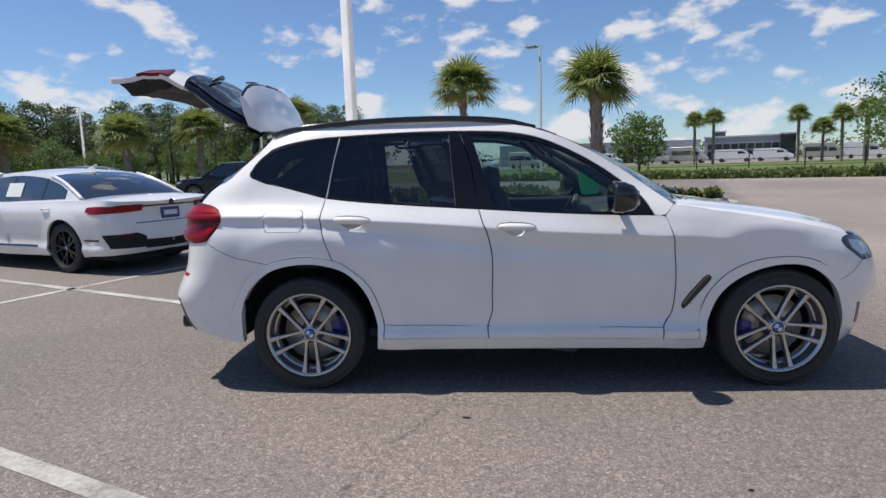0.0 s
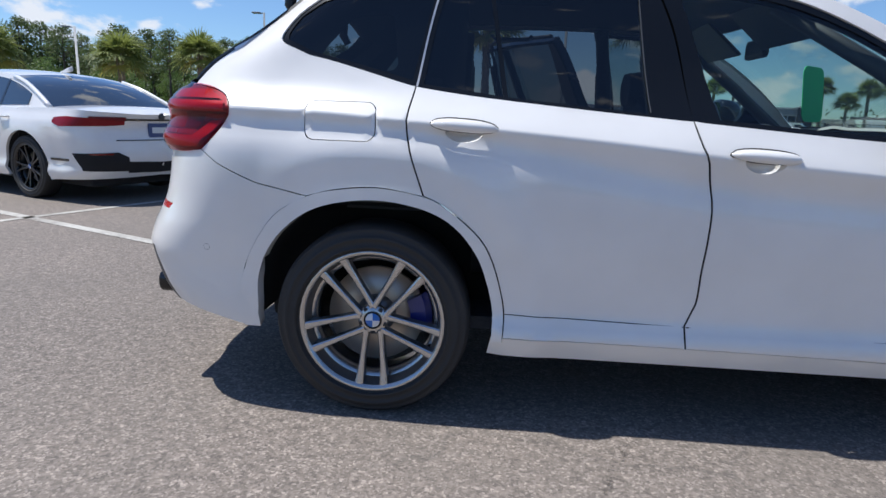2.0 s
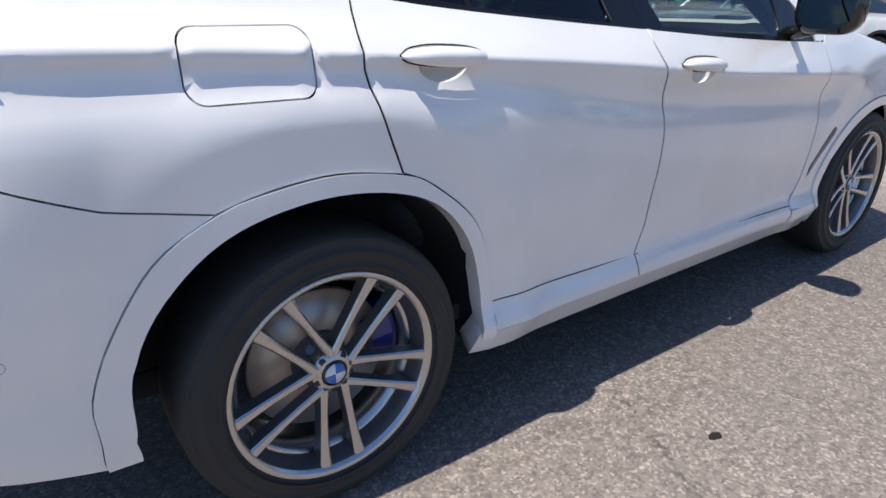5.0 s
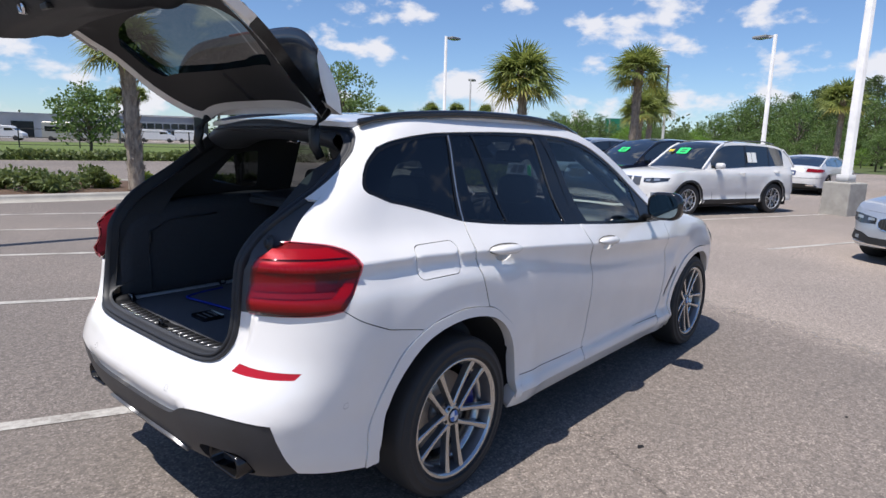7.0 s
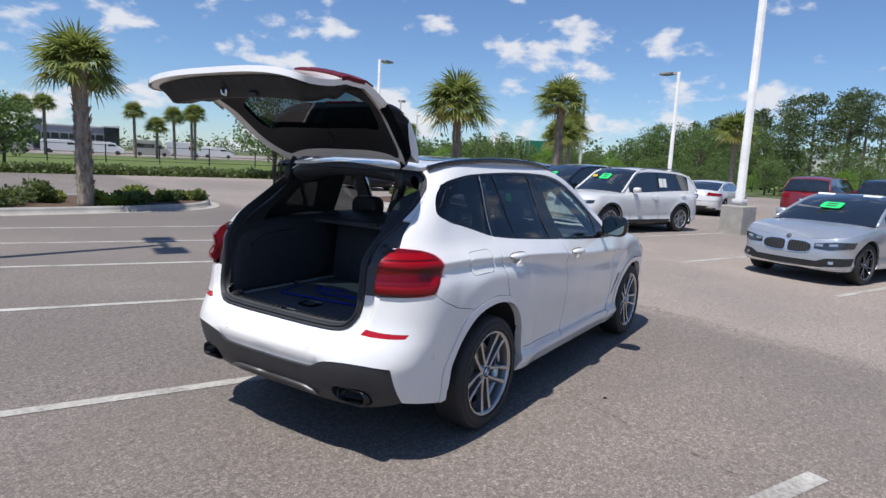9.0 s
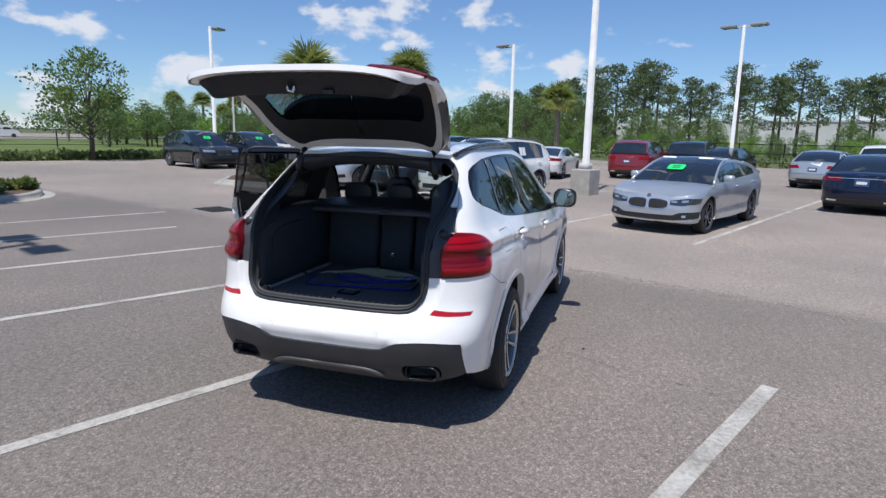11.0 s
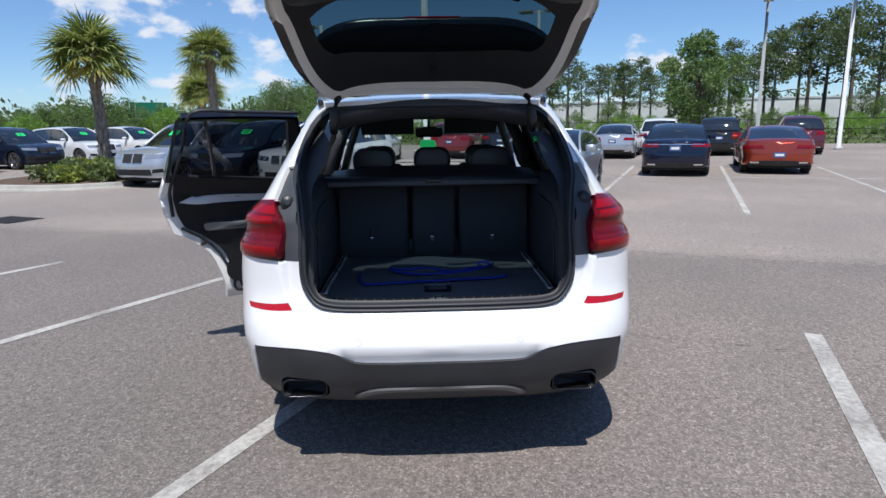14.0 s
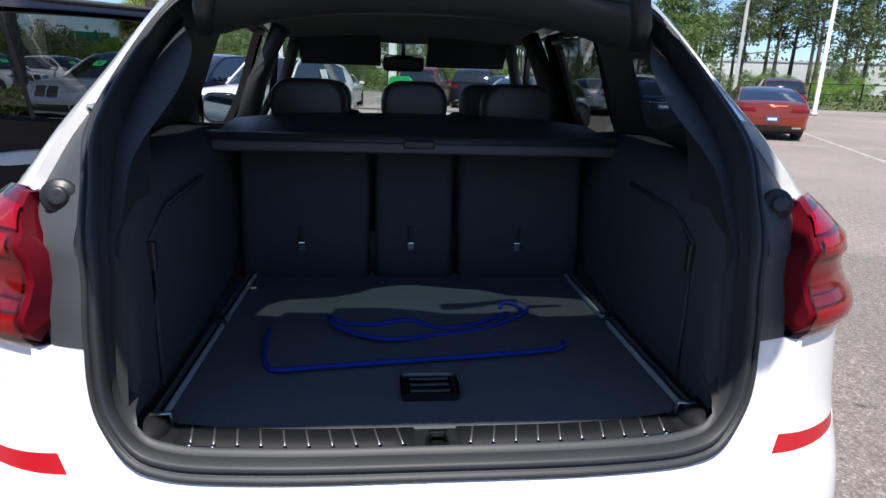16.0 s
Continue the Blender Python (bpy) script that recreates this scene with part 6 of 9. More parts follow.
for sg in (-1, 1):
    o = ring([(0.34, 0.965), (0.45, 0.962), (0.645, 0.967)], [(0.645, 0.967), (0.650, 1.08), (0.650, 1.165)], [(0.650, 1.165), (0.52, 1.160), (0.40, 1.12)], [(0.40, 1.12), (0.35, 1.05), (0.34, 0.965)])
    panel("gate_lamp", [Vector((sg * p.x, p.y)) for p in o], gate_skin, M["lampdark"], gate, step=0.03, lift=0.010, depth=0.02, label="red inner tail lamp")
    o = ring([(0.40, 1.01), (0.59, 1.01)], [(0.59, 1.01), (0.59, 1.08)], [(0.59, 1.08), (0.42, 1.075)], [(0.42, 1.075), (0.40, 1.01)])
    panel("lamp_band", [Vector((sg * p.x, p.y)) for p in o], gate_skin, M["lampdark"], gate, step=0.03, lift=0.0115, depth=0.001)
lathe("round_badge", [(0.0001, -0.012), (0.036, -0.010), (0.041, 0.0)], 32, M["badgeblue"], gate, m=Matrix.Translation(gate_skin(0, 1.10)) @ pose(0, 0, 0, 0, 0, -90) @ pose(0, 0, 0, -12))
panel("plate_recess", rounded(0, 0.905, 0.54, 0.12, 0.02), gate_skin, M["gutter"], gate, step=0.05, lift=0.002)
# trim with the window's hole
g_out = both(G_ALL)
g_in = shrink(g_out, 0.034)
WIN = both([[(0.0, 1.240), (0.25, 1.245), (0.44, 1.258), (0.550, 1.285)], [(0.550, 1.285), (0.54, 1.335), (0.515, 1.385), (0.47, 1.418)], [(0.47, 1.418), (0.25, 1.446), (0.0, 1.454)]])


def inset(z):
    """How far the inner parts draw in: more beside the window, where the glass wraps round the edge."""
    return 0.036 + 0.044 * min(1.0, max(0.0, (z - 1.13) / 0.12))


def inner_skin(y, z):
    p = gate_skin(y, z)
    return p + Vector((0.026 + 0.2 * (inset(z) - 0.036), -inset(z) * y, 0))


def trim_skin(y, z):
    p = gate_skin(y, z)
    up = lambda t: t * t * (3 - 2 * t)
    k = up(min(1.0, max(0.0, (z - 0.776) / 0.05))) * up(min(1.0, max(0.0, (1.235 - z) / 0.20))) * up(min(1.0, max(0.0, (0.600 - abs(y)) / 0.09)))
    return p + Vector((0.031 + 0.2 * (inset(z) - 0.036) + 0.095 * k, -(inset(z) + 0.001) * y, 0.0))


panel("gate_trim", g_in, trim_skin, M["gatetrim"], gate, holes=[WIN], step=0.02, depth=0.0, core=(-3, 0, 1.0), label="dark grey inner tailgate trim")
# the inner edge in body colour, and the rim that joins it to the outer skin
def strip(*loops):
    bm = bmesh.new()
    rows = [[bm.verts.new(p) for p in lp] for lp in loops]
    for a, b in zip(rows, rows[1:]):
        for i in range(len(a)):
            j = (i + 1) % len(a)
            bm.faces.new((a[i], a[j], b[j], b[i]))
    return bm


finish("gate_inner_edge", strip([inner_skin(p.x, p.y) for p in g_out], [inner_skin(p.x, p.y) for p in shrink(g_out, 0.017)], [inner_skin(p.x, p.y) for p in shrink(g_out, 0.037)]), M["white"], gate)
bm = strip([gate_skin(p.x, p.y) for p in g_out], [inner_skin(p.x, p.y) for p in g_out])
rim = finish("gate_rim", bm, [M["white"], M["framegloss"]], gate)
for pl in rim.data.polygons:
    pl.material_index = 1 if pl.center.z > 1.265 and abs(pl.center.y) > 0.40 else 0
# latch, pull cup and push button on the trim's lower edge
tube("gate_latch", [trim_skin(0.03, 0.80) + Vector((0.01, 0, 0)), trim_skin(0.03, 0.80) + Vector((0.035, 0, 0.0)), trim_skin(0.0, 0.80) + Vector((0.04, 0, 0)), trim_skin(-0.012, 0.80) + Vector((0.01, 0, 0))], 0.008, M["chrome"], gate, 6)
box("gate_button", tuple(trim_skin(-0.2, 0.81) + Vector((0.0, -0.03, -0.012))), tuple(trim_skin(-0.2, 0.81) + Vector((0.02, 0.03, 0.012))), M["trim"], gate, 0.004)
for sg in (-1, 1):
    lathe("gate_bumper", [(0.0001, -0.02), (0.016, -0.02), (0.022, 0.0)], 16, M["trim"], gate, m=Matrix.Translation(inner_skin(sg * 0.620, 1.02)) @ pose(0, 0, 0, 0, 0, 90))
# spoiler over the window
def spoiler(u, v):
    y = u * 2 - 1
    prof = [(-0.30, 1.662), (-0.40, 1.668), (-0.52, 1.655), (-0.63, 1.625), (-0.66, 1.612), (-0.62, 1.598), (-0.50, 1.592), (-0.38, 1.60)]
    k = v * (len(prof) - 1)
    i = min(int(k), len(prof) - 2)
    t = k - i
    x, z = (prof[i][n] + (prof[i + 1][n] - prof[i][n]) * t for n in (0, 1))
    e = abs(y) ** 6
    return Vector((x + 0.10 * e * max(0.0, (-0.30 - x) / 0.36) - 0.0, y * 0.555, z - 0.035 * abs(y) ** 2.5 - 0.02 * e))


sp = grid("spoiler", 28, 21, spoiler, M["white"], gate, "white roof spoiler with black underside")
sp.data.materials.append(M["gloss"])
for i, pl in enumerate(sp.data.polygons):
    if i % 21 >= 10:
        pl.material_index = 1
for sg in (-1, 1):
    bm = bmesh.new()
    pts = [Vector((p.x, p.y, p.z)) for p in [spoiler(0.5 + sg * 0.5, t / 21) for t in range(22)]]
    c = bm.verts.new(sum(pts, Vector()) / len(pts) + Vector((0, sg * 0.006, 0)))
    vs = [bm.verts.new(p) for p in pts]
    for p, q in zip(vs, vs[1:] + vs[:1]):
        bm.faces.new((p, q, c) if sg < 0 else (q, p, c))
    finish("spoiler_end", bm, M["white"], gate)
    # fin from the spoiler down beside the glass
    f = ring([(0.585, 1.26), (0.54, 1.41), (0.475, 1.54), (0.44, 1.59)], [(0.44, 1.59), (0.40, 1.59)], [(0.40, 1.59), (0.44, 1.52), (0.50, 1.40), (0.54, 1.27)], [(0.54, 1.27), (0.585, 1.26)])
    panel("window_fin", [Vector((sg * p.x, p.y)) for p in f], gate_skin, M["gloss"], gate, step=0.03, lift=0.006)
box("high_brake_lamp", (-0.664, -0.13, 1.610), (-0.652, 0.13, 1.616), M["lampred"], gate, 0.003)
tube("rear_wiper", [gate_skin(0.0, 1.27) + Vector((-0.03, 0, 0)), gate_skin(-0.15, 1.30) + Vector((-0.03, 0, 0.0)), gate_skin(-0.36, 1.33) + Vector((-0.03, 0, 0))], [0.02, 0.012, 0.008], M["trim"], gate, 8)
# struts and hinge boots
for sg in (-1, 1):
    tube("hinge_boot", [(-0.335, sg * 0.455, 1.66), (-0.375, sg * 0.46, 1.64), (-0.415, sg * 0.465, 1.58), (-0.420, sg * 0.475, 1.52), (-0.395, sg * 0.48, 1.475)], [0.016, 0.023, 0.024, 0.023, 0.018], M["trim"], suv, 10)

# left rear door, swung out on its front edge
DH = Vector((1.13, 0.905, 0))
SWING = Matrix.Translation(DH) @ pose(0, 0, 0, 0, 0, -58) @ Matrix.Translation(-DH)
od = panel("open_rear_door", rear_door_outline, skin, M["white"], suv, step=0.04, depth=0.045, flip=True, label="white rear door standing open with black trim", m=SWING)
door_frame = ring(X(BELT[:4]), X([(1.080, 1.121), (1.030, 1.40), (0.960, 1.605)]), X([(0.960, 1.605), (0.57, 1.612), (0.240, 1.605)]), X([(0.240, 1.605), (0.175, 1.40), (0.130, 1.207)]))
panel("door_frame", door_frame, skin, M["gloss"], od, holes=[GLASS_S, GLASS_R], step=0.05, lift=-0.004, depth=0.05, flip=True)
for o in (GLASS_S, GLASS_R):
    g = panel("door_window", o, skin, M["tint"], od, step=0.08, lift=-0.012, depth=0.0, flip=True)
    g.visible_shadow = False
IN = ring(X([(0.25, 0.865), (0.36, 0.80), (0.48, 0.685), (0.56, 0.49), (0.575, 0.425)]), X([(0.575, 0.425), (0.8, 0.415), (1.07, 0.415)]), X([(1.07, 0.415), (1.10, 0.56), (1.105, 0.78), (1.05, 1.14)]), X([(1.05, 1.14), (0.72, 1.165), (0.37, 1.195), (0.19, 1.225)]), X([(0.19, 1.225), (0.185, 1.11), (0.20, 0.98), (0.25, 0.865)]))
panel("door_inner_skin", [v.copy() for v in rear_door_outline], skin, M["white"], od, step=0.06, lift=0.046, depth=0.0, flip=True, core=(1.3, -9, 0.7))


def door_trim(s, z):
    p = skin(s, z)
    k = math.exp(-(((z - 0.80) / 0.10) ** 2)) * math.exp(-(((s - 0.75) / 0.28) ** 4))
    return p + Vector((0, 0.075 + 0.035 * k, 0))


panel("door_trim", IN, door_trim, M["doortrim"], od, step=0.04, lift=0.0, depth=-0.03, flip=True, label="black moulded door trim")
inner_frame = ring(X([(0.14, 1.205), (0.72, 1.145), (1.055, 1.122)]), X([(1.055, 1.122), (1.01, 1.40), (0.945, 1.59)]), X([(0.945, 1.59), (0.57, 1.597), (0.20, 1.59)]), X([(0.20, 1.59), (0.165, 1.40), (0.14, 1.205)]))
panel("door_inner_frame", inner_frame, skin, M["trim"], od, holes=[GLASS_S, GLASS_R], step=0.05, lift=-0.055, depth=0.0, flip=True)
for c, rad in (([(0.225, 0.862), (0.335, 0.795), (0.452, 0.675), (0.533, 0.48), (0.545, 0.40), (0.8, 0.388), (1.09, 0.388)], 0.010), ([(0.18, 0.95), (0.165, 1.11), (0.188, 1.22), (0.245, 1.42), (0.29, 1.60), (0.57, 1.608), (0.955, 1.60)], 0.012)):
    pts = [skin(*at_x(*q)) for q in spline([Vector(q) for q in c], 0.06)]
    tube("door_seal", [(p.x, -p.y - 0.058, p.z) for p in pts], rad, M["seal"], od, 6)
strip = ring(X([(0.215, 1.040), (0.30, 1.068), (0.50, 1.075), (0.80, 1.060), (1.07, 1.045)]), X([(1.07, 1.045), (1.07, 1.005)]), X([(1.07, 1.005), (0.80, 1.015), (0.50, 1.022), (0.33, 1.022), (0.215, 1.040)]))
panel("trim_strip", strip, door_trim, M["stripsilver"], od, step=0.03, lift=0.010, depth=0.010, flip=True, label="brushed aluminium trim strip", core=(1.3, -9, 0.7))
panel("handle_recess", rounded(0.90, 1.035, 0.17, 0.052, 0.02), door_trim, M["gap"], od, step=0.03, lift=0.012, depth=0.0, flip=True, core=(1.3, -9, 0.7))
panel("armrest", rounded(0.70, 0.865, 0.68, 0.060, 0.025), door_trim, M["gutter"], od, step=0.03, lift=0.040, depth=0.040, flip=True, label="padded black door armrest", core=(1.3, -9, 0.7))
hp = skin(0.86, 1.0)
tube("inner_handle", [(0.80, -hp.y - 0.095, 0.965), (0.86, -hp.y - 0.11, 0.968), (0.95, -hp.y - 0.10, 0.965)], 0.010, M["chrome"], od, 8)
panel("speaker_grille", rounded(0.62, 0.55, 0.28, 0.17, 0.08), door_trim, M["sillblack"], od, step=0.04, lift=0.004, depth=0.0, flip=True, core=(1.3, -9, 0.7))
p = skin(*at_x(0.33, 0.70))
box("door_catch", (0.33, -p.y - 0.055, 0.73), (0.375, -p.y - 0.03, 0.76), M["chrome"], od, 0.006)
lathe("catch_cover", [(0.0001, -0.005), (0.02, -0.005), (0.022, 0)], 12, M["badgewhite"], od, m=pose(0.335, -p.y - 0.05, 0.79))


# ---- ground, markings, islands ----
PD = Vector((0.9135, -0.4068, 0))  # along the bays
PN = Vector((0.4068, 0.9135, 0))  # across the bays
BAY_ANGLE = math.degrees(math.atan2(PD.y, PD.x))


def lot(s, n, z=0.0):
    p = PD * s + PN * n
    return Vector((p.x, p.y, z))


bm = bmesh.new()
for x0, x1, y0, y1 in ((-600, 900, -700, 700),):
    vs = [bm.verts.new(p) for p in ((x0, y0, -0.02), (x1, y0, -0.02), (x1, y1, -0.02), (x0, y1, -0.02))]
    bm.faces.new(vs)
tagged(finish("ground", bm, M["drygrass"], smooth=False), "rough green verge reaching the horizon", "ground", kind="structure")
bm = bmesh.new()
vs = [bm.verts.new(lot(s, n)) for s, n in ((-50, -60), (44, -60), (44, 34.5), (-50, 34.5))]
bm.faces.new(vs)
tagged(finish("road", bm, M["asphalt"], smooth=False), "weathered grey asphalt car park", "car park", kind="structure")


def stripe(s0, n0, s1, n1, w=0.10):
    a, b = lot(s0, n0), lot(s1, n1)
    d = (b - a).normalized()
    p = Vector((-d.y, d.x, 0)) * w / 2
    bm = bmesh.new()
    k = max(2, int((b - a).length / 0.4))
    rows = []
    for i in range(k + 1):
        q = a.lerp(b, i / k)
        j = 0.004 * math.sin(7.3 * i + s0 * 3)
        rows.append([bm.verts.new(q + p * (1 + j * 6) + Vector((0, 0, 0.004))), bm.verts.new(q - p * (1 - j * 6) + Vector((0, 0, 0.004)))])
    for r0, r1 in zip(rows, rows[1:]):
        bm.faces.new((r0[0], r0[1], r1[1], r1[0]))
    bmesh.ops.recalc_face_normals(bm, faces=bm.faces)
    if bm.faces[:][0].normal.z < 0:
        bmesh.ops.reverse_faces(bm, faces=bm.faces[:])
    return tagged(finish("bay_line", bm, M["line"], smooth=False), "worn white parking bay line on asphalt", "line", "bay lines", "structure")


def line_to(x0, y0, x1, y1, w=0.10):
    a, b = Vector((x0, y0, 0)), Vector((x1, y1, 0))
    return stripe(a.dot(PD), a.dot(PN), b.dot(PD), b.dot(PN), w)


for k in range(-9, -1):
    n = -2.19 + 2.72 * (k + 1)
    stripe(-10.3, n, 1.70, n)
stripe(-10.3, -2.14, 1.70, -2.205, 0.115)
stripe(-10.3, 0.80, 1.70, 0.56, 0.105)
line_to(-6.2, 7.2, 2.9, 2.05)
line_to(-4.6, 9.3, 3.75, 4.32)
line_to(-3.4, 11.1, 5.0, 6.3)
line_to(-2.2, 12.6, 6.6, 8.0)
stripe(-4.65, -26, -4.65, 9)
for x0, y0, x1, y1 in ((8.5, -0.18, 16.5, -3.6), (7.05, -2.69, 18.5, -7.6), (6.25, -5.24, 17.5, -10.3), (5.2, -7.95, 16.4, -13.0), (4.1, -10.6, 15.3, -15.6), (9.3, 2.9, 17.5, -0.7)):
    line_to(x0, y0, x1, y1)
line_to(14.6, -4.2, 10.6, -15.5)


def ribbon(name, pts, width, mat, label, cat, z, seed=0):
    """A strip of uneven width lying on the asphalt."""
    rg = random.Random(seed)
    c = spline([Vector((*p, 0)) for p in pts], 0.06)
    bm = bmesh.new()
    rows = []
    for i, p in enumerate(c):
        d = (c[min(i + 1, len(c) - 1)] - c[max(i - 1, 0)]).normalized()
        q = Vector((-d.y, d.x, 0)) * width / 2
        j = Vector((-d.y, d.x, 0)) * width * rg.uniform(-0.6, 0.6)
        rows.append([bm.verts.new(p + j - q * rg.uniform(0.3, 1.2) + Vector((0, 0, z))), bm.verts.new(p + j + q * rg.uniform(0.3, 1.2) + Vector((0, 0, z)))])
    for r0, r1 in zip(rows, rows[1:]):
        bm.faces.new((r0[0], r1[0], r1[1], r0[1]))
    return tagged(finish(name, bm, M[mat], smooth=False), label, cat, kind="structure")


ribbon("worn_track", [(4.6, 0.2), (4.25, -0.8), (3.95, -1.55), (3.65, -2.33), (3.23, -3.14), (2.92, -3.86), (2.5, -5.2)], 0.13, "worn", "pale curved tyre-worn track on the asphalt", "wear mark", 0.003, 4)
ribbon("asphalt_crack", [(0.30, -2.45), (0.38, -2.28), (0.44, -2.14), (0.54, -1.89), (0.67, -1.55), (0.80, -1.29), (0.95, -1.02)], 0.03, "crack", "thin dark crack in the asphalt", "crack", 0.003, 5)
# iron drain grate
bm = bmesh.new()
c = Vector((7.45, 7.35, 0))
grate = root("drain_grate", Matrix.Translation(c) @ pose(0, 0, 0, 0, 0, BAY_ANGLE), "dark iron storm drain grate set in the asphalt", "drain")
box("grate_frame", (-0.32, -0.45, 0.0), (0.32, 0.45, 0.006), M["gap"], grate)
for i in range(12):
    box("bar", (-0.30, -0.43 + 0.076 * i, 0.004), (0.30, -0.40 + 0.076 * i, 0.012), M["iron"], grate, 0.003)


def island(name, outline, label):
    """A raised bed: a kerb with a rounded top edge and mulch inside."""
    isl = root(name, None, label, "planting island", kind="structure")
    pts = [Vector((*p, 0)) for p in outline]
    n = len(pts)
    cen = sum(pts, Vector()) / n
    bm = bmesh.new()
    rows = []
    for i, p in enumerate(pts):
        t = (pts[(i + 1) % n] - pts[i - 1]).normalized()
        q = Vector((t.y, -t.x, 0))
        if q.dot(p - cen) < 0:
            q = -q
        rows.append([bm.verts.new(p + q * dx + Vector((0, 0, z))) for dx, z in ((0.42, 0.004), (0.16, 0.012), (0.15, 0.0), (0.145, 0.10), (0.12, 0.14), (0.08, 0.15), (0.0, 0.15), (-0.01, 0.10))])
    for i in range(n):
        a, b = rows[i], rows[(i + 1) % n]
        for j in range(len(a) - 1):
            bm.faces.new((a[j], b[j], b[j + 1], a[j + 1]))
    bmesh.ops.recalc_face_normals(bm, faces=bm.faces)
    finish("kerb", bm, M["kerb"], isl)
    panel("mulch_bed", [Vector(p) for p in outline], lambda x, y: Vector((x, y, 0.12 + 0.05 * noise.noise((x, y, 0)))), M["mulch"], isl, step=0.5, core=(cen.x, cen.y, -50), depth=0.0)
    return isl


# ---- parked cars ----
class Body:
    """A parked car: the side skin, its shoulder, the cabin on it and the fittings. x ahead from the middle of the wheelbase, y to its left."""

    def __init__(self, wb, fo, ro, hw, r, shoulder, roof, base=0.24, n=3.2, nose=0.6, tail=0.55, lean=0.36, waist=None, front=None, rear=None):
        self.wb, self.r, self.hw, self.base = wb, r, hw, base
        self.xf, self.xr, self.nose, self.tail = wb / 2 + fo, -wb / 2 - ro, nose, tail
        self.zs, self.zt = pchip(shoulder), pchip(roof)
        self.roof = roof
        self.e, self.lean = 2 / n, lean
        zm = self.zs(0)
        self.w = pchip(waist or [(0.15, hw * 0.93), (0.26, hw * 0.955), (0.34, hw * 0.99), (0.42, hw * 0.965), (0.60, hw * 0.985), (zm - 0.22, hw), (zm - 0.10, hw * 0.992), (zm, hw * 0.945), (zm + 0.2, hw * 0.90)])
        self.pf = pchip(front or [(0.15, -0.12), (0.35, -0.03), (0.55, 0.0), (0.70, -0.03), (0.95, -0.14), (1.1, -0.25)])
        self.pr = pchip(rear or [(0.15, 0.16), (0.35, 0.03), (0.55, 0.0), (0.75, 0.03), (1.0, 0.06), (1.15, 0.10)])

    def width(self, x, z):
        w = self.w(z) - 0.035 * max(0.0, abs(x) / (self.wb * 0.82)) ** 3
        for c in (-self.wb / 2, self.wb / 2):
            d = math.hypot(x - c, z - self.r)
            w += 0.016 * math.exp(-(((d - self.r - 0.06) / 0.09) ** 2))
        return w

    def skin(self, s, z):
        xr, xf = self.xr + self.pr(z), self.xf + self.pf(z)
        x0, x1 = xr + self.tail, xf - self.nose
        if x0 <= s <= x1:
            return Vector((s, -self.width(s, z), z))
        end, x2, ln = (xr, x0, -self.tail) if s < x0 else (xf, x1, self.nose)
        a = min(abs(s - x2) / 1.3, 1.0) ** 1.6 * math.pi / 2
        return Vector((x2 + ln * max(math.sin(a), 0) ** self.e, -self.width(x2, z) * max(math.cos(a), 0) ** self.e, z))

    def ax(self, x, z):
        xr, xf = self.xr + self.pr(z), self.xf + self.pf(z)
        x0, x1 = xr + self.tail, xf - self.nose
        if x0 <= x <= x1:
            return (x, z)
        g, x2, ln = (-1, x0, self.tail) if x < x0 else (1, x1, self.nose)
        q = min(abs(x - x2) / ln, 1.0)
        return (x2 + g * 1.3 * (math.asin(q ** (1 / self.e)) / (math.pi / 2)) ** (1 / 1.6), z)

    def ay(self, y, z, front):
        x2 = self.xf + self.pf(z) - self.nose if front else self.xr + self.pr(z) + self.tail
        q = max(0.0, min(abs(y) / self.width(x2, z), 1.0))
        return (x2 + (1 if front else -1) * 1.3 * (math.acos(q ** (1 / self.e)) / (math.pi / 2)) ** (1 / 1.6), z)

    def build(self, name, m, label, mats, rims="star", windows=None, split=(0.3, -1.0), group="", rim=0.25, face=None, fine=0.06, sill=None, cladding=None, cut=None):
        car = root(name, m, label, "car", group)
        self.car, self.fine = car, fine
        B, wb, r = M[mats], self.wb, self.r
        arcs = {}
        for c in (-wb / 2, wb / 2):
            rr = r + 0.05
            arcs[c] = [(c + rr * math.cos(t), max(self.base, r + rr * math.sin(t) * 1.02)) for t in np.linspace(-0.42, math.pi + 0.42, 22)]
        # shoulder from the back's middle to the front's
        sh = []
        s0, s1 = self.ay(0, 0.8, False)[0], self.ay(0, 0.8, True)[0]
        for k in range(81):
            s = s0 + (s1 - s0) * k / 80
            z = 0.8
            for _ in range(6):
                z = self.zs(self.skin(s, z).x)
            sh.append((s, z))
        # flank with wheel arches
        lo = self.base
        bottom = [self.ay(0, lo + 0.02, True), self.ay(0.35, lo, True), self.ax(arcs[wb / 2][0][0] + 0.25, lo - 0.01), self.ax(*arcs[wb / 2][0])]
        mid_ = [self.ax(arcs[wb / 2][-1][0], arcs[wb / 2][-1][1]), self.ax(0.0, lo - 0.02), self.ax(*arcs[-wb / 2][0])]
        tail = [self.ax(*arcs[-wb / 2][-1]), self.ax(arcs[-wb / 2][-1][0] - 0.2, lo + 0.02), self.ay(0.4, lo + 0.04, False), self.ay(0, lo + 0.05, False)]
        o = []
